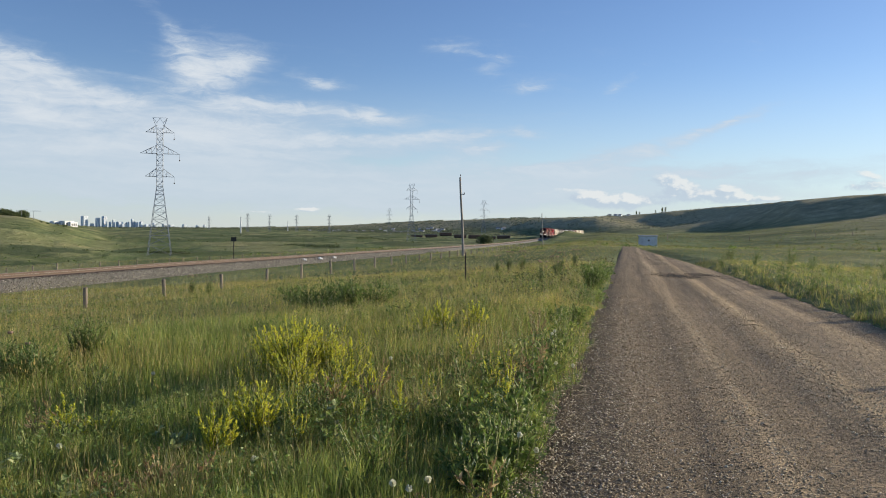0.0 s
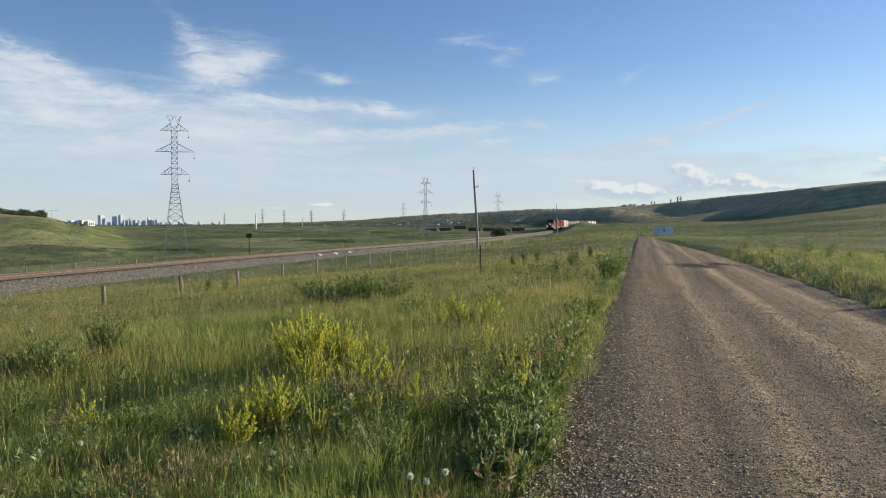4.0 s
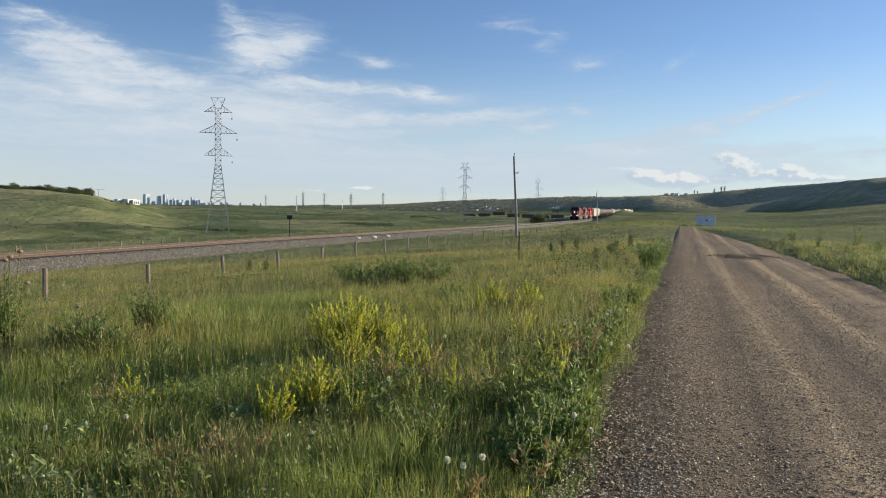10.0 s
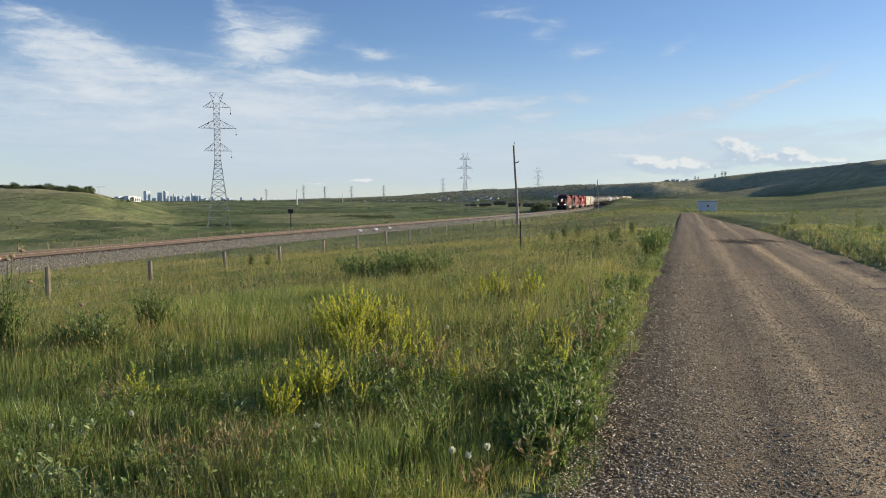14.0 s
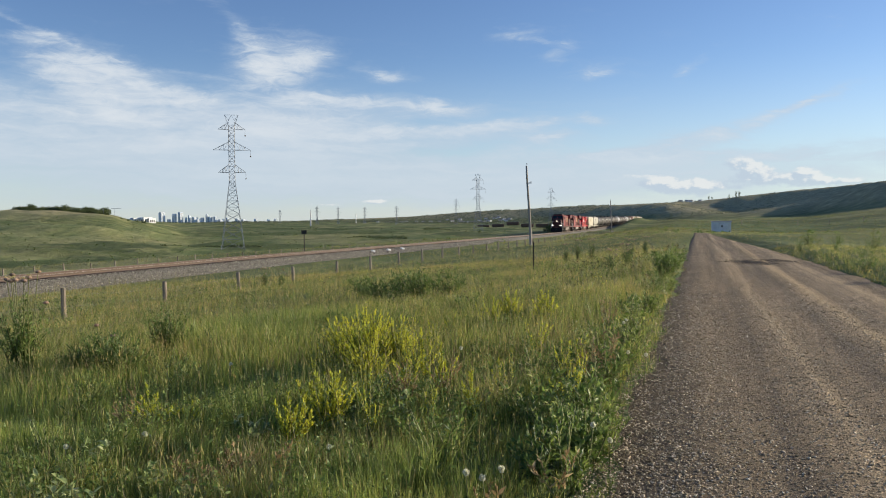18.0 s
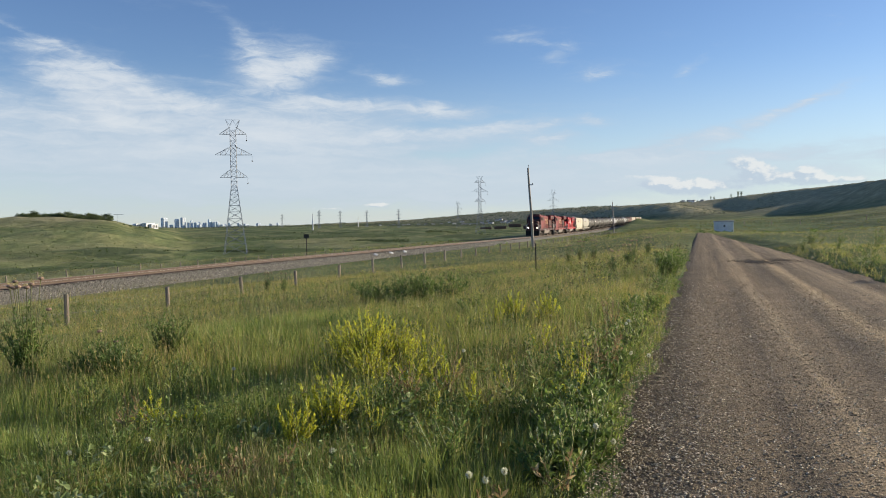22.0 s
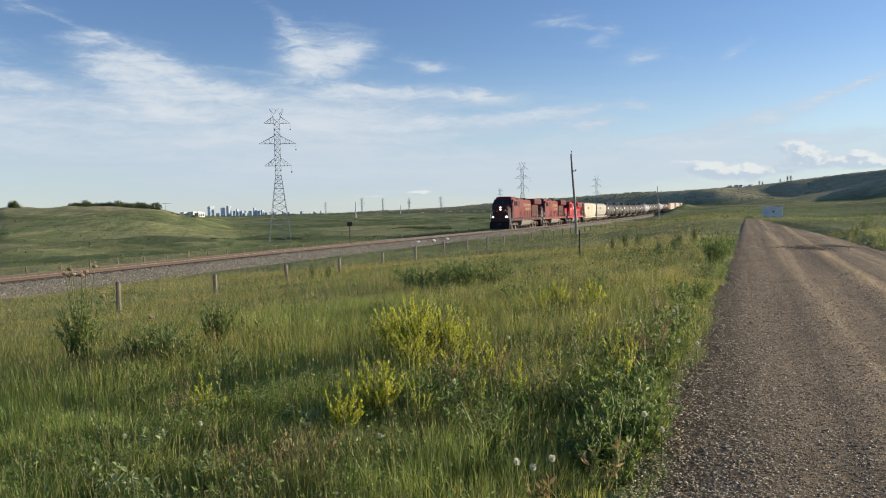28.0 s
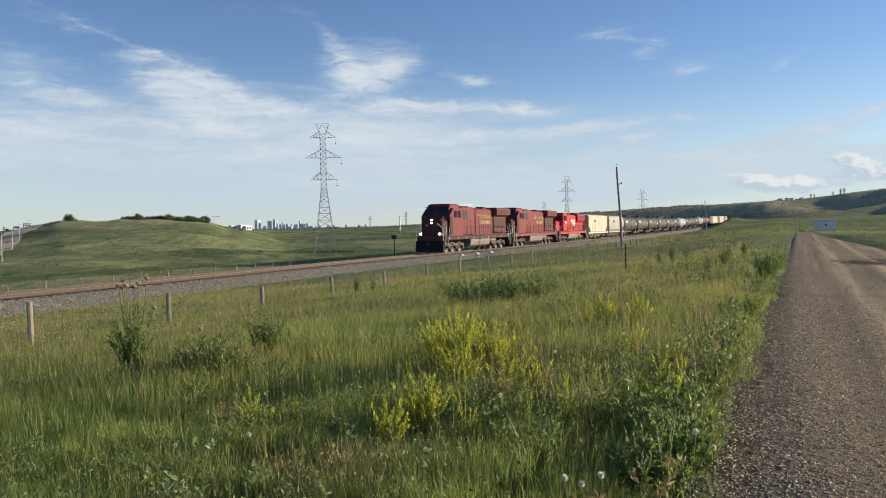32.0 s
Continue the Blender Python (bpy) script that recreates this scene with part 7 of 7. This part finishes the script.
sign_post()
for y, u, k in ((79.3, 2.2, 1.0), (83.4, 2.3, 1.2), (84.3, 1.9, 0.7), (87.9, 2.2, 1.1)):
    p = along(u, y, -0.33)
    bag = thing("white_marker", pose(*p, 4, 14, 40 * k), "small white painted block on the ballast shoulder", "marker", "white blocks on the ballast")
    part("block", boxed(((-0.20 * k, -0.12, -0.05), (0.20 * k, 0.12, 0.16)), bevel=0.05), M["white_paint"], bag)


def shed():
    x, y = at_polar(14.55, 160)
    z = float(land(x, y))
    s = thing("shed", pose(x, y, z, 0, 0, -13), "small white flat-roofed utility shed with one dark window", "shed")
    h = max(2.0, 1.6 - 160 * math.tan(radians(0.23)) - z)
    part("wall", boxed(((-1.75, -1.2, -0.3), (1.75, 1.2, h - 0.12)), bevel=0.02), M["white_paint"], s)
    part("roof", prism([(-1.35, h - 0.12), (1.35, h - 0.02), (1.35, h + 0.06), (-1.35, h - 0.02)], -1.9, 1.9, "x"), M["steel"], s, "pale sheet-metal roof")
    part("window", boxed(((-0.02, -1.222, h - 1.10), (0.30, -1.205, h - 0.80))), M["dark_glass"], s)
    part("door", boxed(((-1.5, -1.225, -0.05), (-0.65, -1.205, min(1.9, h - 0.2))), bevel=0.004), M["white_paint"], s)


shed()


def meadow_fence():
    f = thing("post_row", Matrix.Identity(4), "row of short dark fence posts across the meadow", "fence")
    for i in range(20):
        x, y = 70 + i * 5.2, 246 - i * 8.5
        z = float(land(x, y))
        part("post", tubed(((x, y, z - 0.4), (x + random.uniform(-0.08, 0.08), y, z + random.uniform(1.1, 1.5)), 0.09, 0.08), seg=7), M["post"], f)


meadow_fence()


# ---- trees, woods, houses and the city ----
def tree_kind(height, width, label, tall=False):
    t = thing("tree", Matrix.Identity(4), label, "tree")
    bm = bmesh.new()
    add_tube(bm, (0, 0, -0.5), (0.05 * width, 0, height * 0.55), 0.035 * height * 0.6, 0.012 * height, seg=8)
    for k in range(7):
        a, z = k * 2.4, height * random.uniform(0.2, 0.5)
        add_tube(bm, (0, 0, z), (math.cos(a) * width * 0.33, math.sin(a) * width * 0.33, z + height * 0.25), 0.012 * height, 0.004 * height, seg=5)
    part("trunk", bm, M["bark"], t)
    n = 2400
    clumps = []
    for k in range(26):
        a, q = random.uniform(0, 6.28), math.sqrt(random.random())
        zz = random.uniform(0.22, 0.92)
        rr = width * 0.42 * (1.0 - abs(zz - 0.5) * 1.0)
        clumps.append((math.cos(a) * q * rr, math.sin(a) * q * rr, zz * height, random.uniform(0.12, 0.24) * (width if not tall else height * 0.4)))
    cl = np.array(clumps)
    k = np.random.randint(0, len(cl), n)
    d = np.random.normal(0, 1, (n, 3))
    d /= np.linalg.norm(d, axis=1)[:, None]
    pts = cl[k, :3] + d * cl[k, 3:4] * np.random.uniform(0.4, 1.05, (n, 1))
    pts[:, 2] = np.maximum(pts[:, 2], height * 0.08)
    part("crown", leaf_cloud("crown", pts, d + np.random.normal(0, 0.5, (n, 3)), np.full(n, 0.055 * width), np.full(n, 0.045 * width), [M["tree_leaf"]]), M["tree_leaf"], t)["kind"] = "stuff"
    return t


def plant_trees():
    kinds = [tree_kind(5.6, 8.2, "dark green rounded tree on the hilltop"), tree_kind(4.7, 8.5, "dark green spreading tree in a hilltop grove"), tree_kind(5.6, 7.5, "dark green tree in a hilltop grove")]
    used = [False] * 3

    def put_tree(i, x, y, s=1.0, sink=0.0):
        m = pose(x, y, float(land(x, y)) - sink, 0, 0, random.uniform(0, 360))
        if used[i]:
            ob = copy_thing(kinds[i], m)
        else:
            ob, used[i] = kinds[i], True
            ob.matrix_world = m
        ob.scale = (s, s, s)
        return ob

    x, y = at_polar(-36.5, 585)
    put_tree(0, x, y, 1.0)
    for k in range(34):
        az = -33.2 + 5.3 * (k + random.uniform(-0.4, 0.4)) / 33
        x, y = at_polar(az, 630 + random.uniform(-12, 22))
        put_tree(1 + k % 2, x, y, random.uniform(0.75, 1.05))["group"] = "trees of the hilltop grove"
    for az, s in ((-27.9, 0.6), (-27.0, 0.4), (-26.6, 0.45), (-26.0, 0.4), (-25.6, 0.5)):
        x, y = at_polar(az, 600)
        put_tree(2, x, y, s)
    # lone poplars and gardens along the far crest
    pop = tree_kind(15.0, 4.2, "tall dark poplar on the far crest", True)
    first = True
    for az, r, s in ((6.3, 1900, 0.6), (6.9, 1850, 0.55), (9.0, 1500, 0.5), (9.62, 1430, 0.5), (7.4, 2350, 1.0), (10.1, 2420, 0.9), (13.75, 2330, 1.3), (13.95, 2320, 1.1), (15.05, 2180, 1.2), (15.5, 2140, 1.6), (15.7, 2130, 1.5)):
        x, y = at_polar(az, r)
        m = pose(x, y, float(land(x, y)) - (5.0 if r > 2000 else 1.0), 0, 0, random.uniform(0, 360))
        ob = pop if first else copy_thing(pop, m)
        first = False
        ob.matrix_world = m
        ob.scale = (s, s, s)
    # a dense bush by the track
    b = tree_kind(2.6, 5.4, "dense dark bush beside the railway")
    x, y = at_polar(3.0, 236)
    b.matrix_world = pose(x, y, -2.6)


plant_trees()


def clump_belt(name, rows, label, mat="tree_leaf"):
    """Far woods and scrub: loose clumps of leaves along belts (azimuth from, to, distance from, to, clump height, count)."""
    ps, ds, ls = [], [], []
    for a0, a1, r0, r1, h, n in rows:
        az, q = np.radians(np.random.uniform(a0, a1, n)), np.random.uniform(0, 1, n)
        r = r0 + (r1 - r0) * q
        x, y = r * np.sin(az), r * np.cos(az)
        z = land(x, y)
        size = h * np.random.uniform(0.5, 1.2, n)
        for k in range(7):
            off = np.random.normal(0, 0.45, (n, 3)) * size[:, None]
            off[:, 2] = np.random.uniform(-0.1, 0.75, n) * size
            ps.append(np.stack([x, y, z], -1) + off)
            ds.append(np.random.normal(0, 1, (n, 3)))
            ls.append(size * 0.75)
    p, d, s = np.concatenate(ps), np.concatenate(ds), np.concatenate(ls)
    me = leaf_cloud(name, p, d, s, s * 0.8, [M[mat]])
    tagged(new(name, me), label, "trees", kind="stuff")


# the belt from 9 to 18 degrees is added only to darken the hillside
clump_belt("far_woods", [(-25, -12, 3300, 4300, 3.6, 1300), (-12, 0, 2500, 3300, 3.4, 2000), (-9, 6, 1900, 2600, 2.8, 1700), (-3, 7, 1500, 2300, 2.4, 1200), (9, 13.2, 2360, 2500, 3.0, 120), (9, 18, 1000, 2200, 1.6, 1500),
                         (-7, 2, 1750, 2100, 2.8, 1200), (-2, 6, 1250, 1500, 2.0, 600), (-44, -36, 900, 1400, 4, 120)], "far-off woods and gardens along the ridge, paled for haze", "far_leaf")
clump_belt("valley_scrub", [(-24.5, -17.8, 304, 318, 0.6, 700), (-12.8, -7.5, 450, 464, 0.8, 600), (-6.2, -4.0, 690, 720, 1.0, 200), (-20, 0, 540, 620, 0.8, 260), (-16, 2, 760, 1000, 1.2, 260), (-37.5, -36.9, 338, 346, 0.6, 26)],
           "dark low scrub in the valley's gullies", "tree_leaf")


clump_belt("meadow_tussock", [(4, 33, 130, 430, 0.24, 5200), (-46, -3, 150, 620, 0.28, 3200)], "straw-green tussocks over the far meadow", "tussock")
clump_belt("meadow_scrub", [(5, 33, 90, 420, 0.34, 700), (-46, 0, 110, 700, 0.45, 1100)], "low dark scrub dotted over the far meadow", "weed_leaf")


def house_kind():
    h = thing("house", Matrix.Identity(4), "distant pale house with a grey gabled roof", "house", "houses on the far slope")
    part("wall", boxed(((-6, -4, -2), (6, 4, 4.6))), M["white_paint"], h)
    part("roof", prism([(-4.6, 4.5), (4.6, 4.5), (0, 7.4)], -6.5, 6.5, "x"), surface("grey_roof", (0.24, 0.23, 0.23), 0.9, grain=1), h)
    for x in (-3.6, 0.0, 3.6):
        part("window", boxed(((x - 0.7, -4.03, 1.2), (x + 0.7, -3.99, 2.6))), M["dark_glass"], h)
    return h


def settle_houses():
    base, first = house_kind(), True
    spots = [(3.98, 1880), (4.38, 1850), (11.9, 2480), (12.3, 2450), (12.6, 2430), (13.2, 2380)]
    for k in range(22):
        spots.append((-3.6 + 3.6 * k / 21 + random.uniform(-0.1, 0.1), random.uniform(2000, 2350)))
    for k in range(12):
        spots.append((-9.5 + 6 * k / 11 + random.uniform(-0.2, 0.2), random.uniform(2200, 2700)))
    for az, r in spots:
        x, y = at_polar(az, r)
        m = pose(x, y, float(land(x, y)) - 0.6, 0, 0, -az + random.uniform(-40, 40))
        ob = base if first else copy_thing(base, m)
        first = False
        ob.matrix_world = m
        ob.scale = (0.85, 0.85, 0.85) if az > 10 else (0.8, 0.8, 0.8)


settle_houses()


def low_blocks():
    """White low buildings below the hill, before the city."""
    for az, w, h, d in ((-26.35, 10, 7, 8), (-26.1, 16, 10, 10), (-25.75, 12, 8, 10), (-25.45, 18, 11, 12), (-25.15, 14, 9, 10)):
        r = 1500
        x, y = at_polar(az, r)
        z = 1.6 + r * math.tan(radians(0.02))
        b = thing("white_building", pose(x, y, z, 0, 0, -az + 36), "distant low white flat-roofed building", "building", "white buildings beyond the hill")
        part("wall", boxed(((-w / 2, -d / 2, -8), (w / 2, d / 2, h * 0.75)), bevel=0.1), M["white_paint"], b)
        part("parapet", boxed(((-w / 2 - 0.2, -d / 2 - 0.2, h * 0.75), (w / 2 + 0.2, d / 2 + 0.2, h * 0.75 + 0.6))), M["white_paint"], b)
        for k in range(3):
            part("window", boxed(((-w / 2 + w * (0.15 + 0.27 * k), -d / 2 - 0.05, 0.5), (-w / 2 + w * (0.30 + 0.27 * k), -d / 2 - 0.005, h * 0.5))), M["dark_glass"], b)


low_blocks()
for az, r, k in ((-39.6, 900, 0.55), (-39.0, 930, 0.7), (-37.9, 1000, 0.5)):
    x, y = at_polar(az, r)
    b = thing("white_building", pose(x, y, float(land(x, y)), 0, 0, -az + 8), "distant low white building at the end of the dirt track", "building")
    part("wall", boxed(((-5 * k, -4, -2), (5 * k, 4, 5.2 * k)), bevel=0.1), M["white_paint"], b)
    part("roof", prism([(-4.5, 5.2 * k), (4.5, 5.2 * k), (0, 6.6 * k)], -5.4 * k, 5.4 * k, "x"), M["steel"], b)
    for j in (-1, 0, 1):
        part("window", boxed(((j * 2.8 * k - 0.7, -4.05, 1.4), (j * 2.8 * k + 0.7, -4.005, 3.0))), M["dark_glass"], b)
# tower facades: the pale blue-grey has the distance haze painted into it
M["tower_blue"] = surface("haze_pale_blue_facade", (0.56, 0.64, 0.72), 0.45, grain=0.05, fine=0.4, vary=0.12, bump=0)
M["tower_grey"] = surface("haze_pale_grey_facade", (0.64, 0.69, 0.74), 0.6, grain=0.05, fine=0.4, vary=0.12, bump=0)


def city():
    R = 4500.0
    blocks = [(-24.64, -24.21, 0.70), (-23.77, -23.47, 0.60), (-23.38, -23.04, 0.71), (-22.95, -22.78, 0.35), (-22.74, -22.56, 0.49), (-22.50, -22.07, 0.36), (-21.91, -21.66, 0.33), (-21.57, -21.39, 0.56),
              (-21.39, -21.10, 0.39), (-21.05, -20.79, 0.39), (-20.77, -20.33, 0.20), (-24.1, -23.85, 0.22), (-22.3, -21.8, 0.2), (-20.2, -20.0, 0.3), (-19.6, -19.3, 0.26), (-19.2, -18.8, 0.2), (-18.3, -18.0, 0.24), (-17.4, -17.2, 0.2), (-16.9, -16.7, 0.24)]
    for k, (a0, a1, top) in enumerate(blocks):
        az = (a0 + a1) / 2
        x, y = at_polar(az, R)
        w = R * radians(a1 - a0) / 1.3
        z0 = float(land(x, y)) - 30
        h = 1.6 + R * math.tan(radians(top))
        t = thing("office_tower", pose(x, y, 0, 0, 0, -az + 30), "far hazy blue-grey office tower of the city skyline", "tower", "towers of the city skyline")
        mat = M["tower_blue"] if k % 3 else M["tower_grey"]
        part("shaft", boxed(((-w / 2, -w / 2, z0), (w / 2, w / 2, h - 2)), bevel=1.0), mat, t)
        part("crown", boxed(((-w / 2 * 0.8, -w / 2 * 0.8, h - 2), (w / 2 * 0.8, w / 2 * 0.8, h)), bevel=0.3), mat, t)
        for j in range(2):
            part("facade_band", boxed(((-w / 2 + w * (0.12 + 0.45 * j), -w / 2 - 0.6, z0 + 20), (-w / 2 + w * (0.42 + 0.45 * j), -w / 2 - 0.1, h - 5))), M["tower_grey"] if k % 3 else M["tower_blue"], t)


city()


def dirt_track():
    """A pale dirt track that climbs the left hill, with poles beside it."""
    ks = np.linspace(0, 1, 60)
    vs = []
    for k in ks:
        az, r = -43.5 + 5.3 * k ** 0.8, 250 + 370 * k
        for w in (-8, -3, 3, 8):
            x, y = at_polar(az, r)
            x, y = x + w * math.cos(radians(az)), y - w * math.sin(radians(az))
            vs.append((x, y, float(land(x, y)) + 0.35 - 0.03 * abs(w)))
    me = mesh_from("dirt_track", vs, grid_faces(60, 4), [surface("pale_dirt", (0.46, 0.37, 0.25), 0.95, grain=0.3, fine=2, vary=0.2)])
    me.flip_normals()
    tagged(new("dirt_track", me), "pale dusty dirt track climbing the hill", "track", kind="structure")
    for az, r, h in ((-40.48, 300, 9.5), (-39.87, 385, 9.0), (-39.45, 430, 8.6), (-38.9, 500, 8.2)):
        x, y = at_polar(az, r)
        p = thing("roadside_pole", pose(x, y, float(land(x, y))), "pale pole beside the dirt track", "pole", "poles by the dirt track")
        part("shaft", tubed(((0, 0, -1), (0, 0, h), 0.11, 0.08), seg=8), M["white_paint"], p)
        part("cross_piece", boxed(((-0.7, -0.08, h - 0.6), (0.7, 0.08, h - 0.45))), M["pole"], p)


dirt_track()


def far_masts():
    for az, r, h in ((-14.36, 1300, 26), (-11.12, 2026, 24)):
        x, y = at_polar(az, r)
        p = thing("white_mast", pose(x, y, float(land(x, y))), "distant slender white mast", "mast")
        part("shaft", tubed(((0, 0, -2), (0, 0, h), 1.1, 0.7), seg=8), M["white_paint"], p)
        part("cap", tubed(((0, 0, h), (0, 0, h + 0.8), 0.9, 0.4), seg=8), M["steel"], p)
    for az, r, h, k in ((-27.4, 600, 7.2, 1.0), (-28.1, 600, 5.0, 0.3)):
        x, y = at_polar(az, r)
        p = thing("light_mast", pose(x, y, float(land(x, y))), "slim wide-headed mast on the hill's shoulder", "mast")
        part("shaft", tubed(((0, 0, -1), (0, 0, h), 0.14, 0.1), seg=8), M["steel"], p)
        part("lamp_head", boxed(((-2.6 * k, -0.12, h - 0.1), (4.6 * k, 0.12, h + 0.12)), bevel=0.03), M["steel"], p)


far_masts()


def far_cars():
    """A string of standing freight cars far down the valley."""
    base = thing("standing_railcar", Matrix.Identity(4), "distant dull grey standing freight car", "railcar", "standing freight cars in the valley")
    part("body", boxed(((-7.5, -1.5, 1.1), (7.5, 1.5, 4.4)), bevel=0.08), M["tank_brown"], base)
    part("roof", prism([(-1.55, 4.38), (1.55, 4.38), (0.0, 4.75)], -7.6, 7.6, "x"), M["tank_black"], base)
    part("underframe", boxed(((-7.2, -0.9, 0.3), (7.2, 0.9, 1.1))), M["black_metal"], base)
    for k in range(7):
        az, r = -1.9 + 6.3 * k / 6, 1010 - 16 * k
        x, y = at_polar(az, r)
        m = pose(x, y, float(land(x, y)) - 0.2, 0, 0, -3)
        ob = base if k == 0 else copy_thing(base, m)
        ob.matrix_world = m


far_cars()


# ---- pieces, last ----
build_ties()


motions()
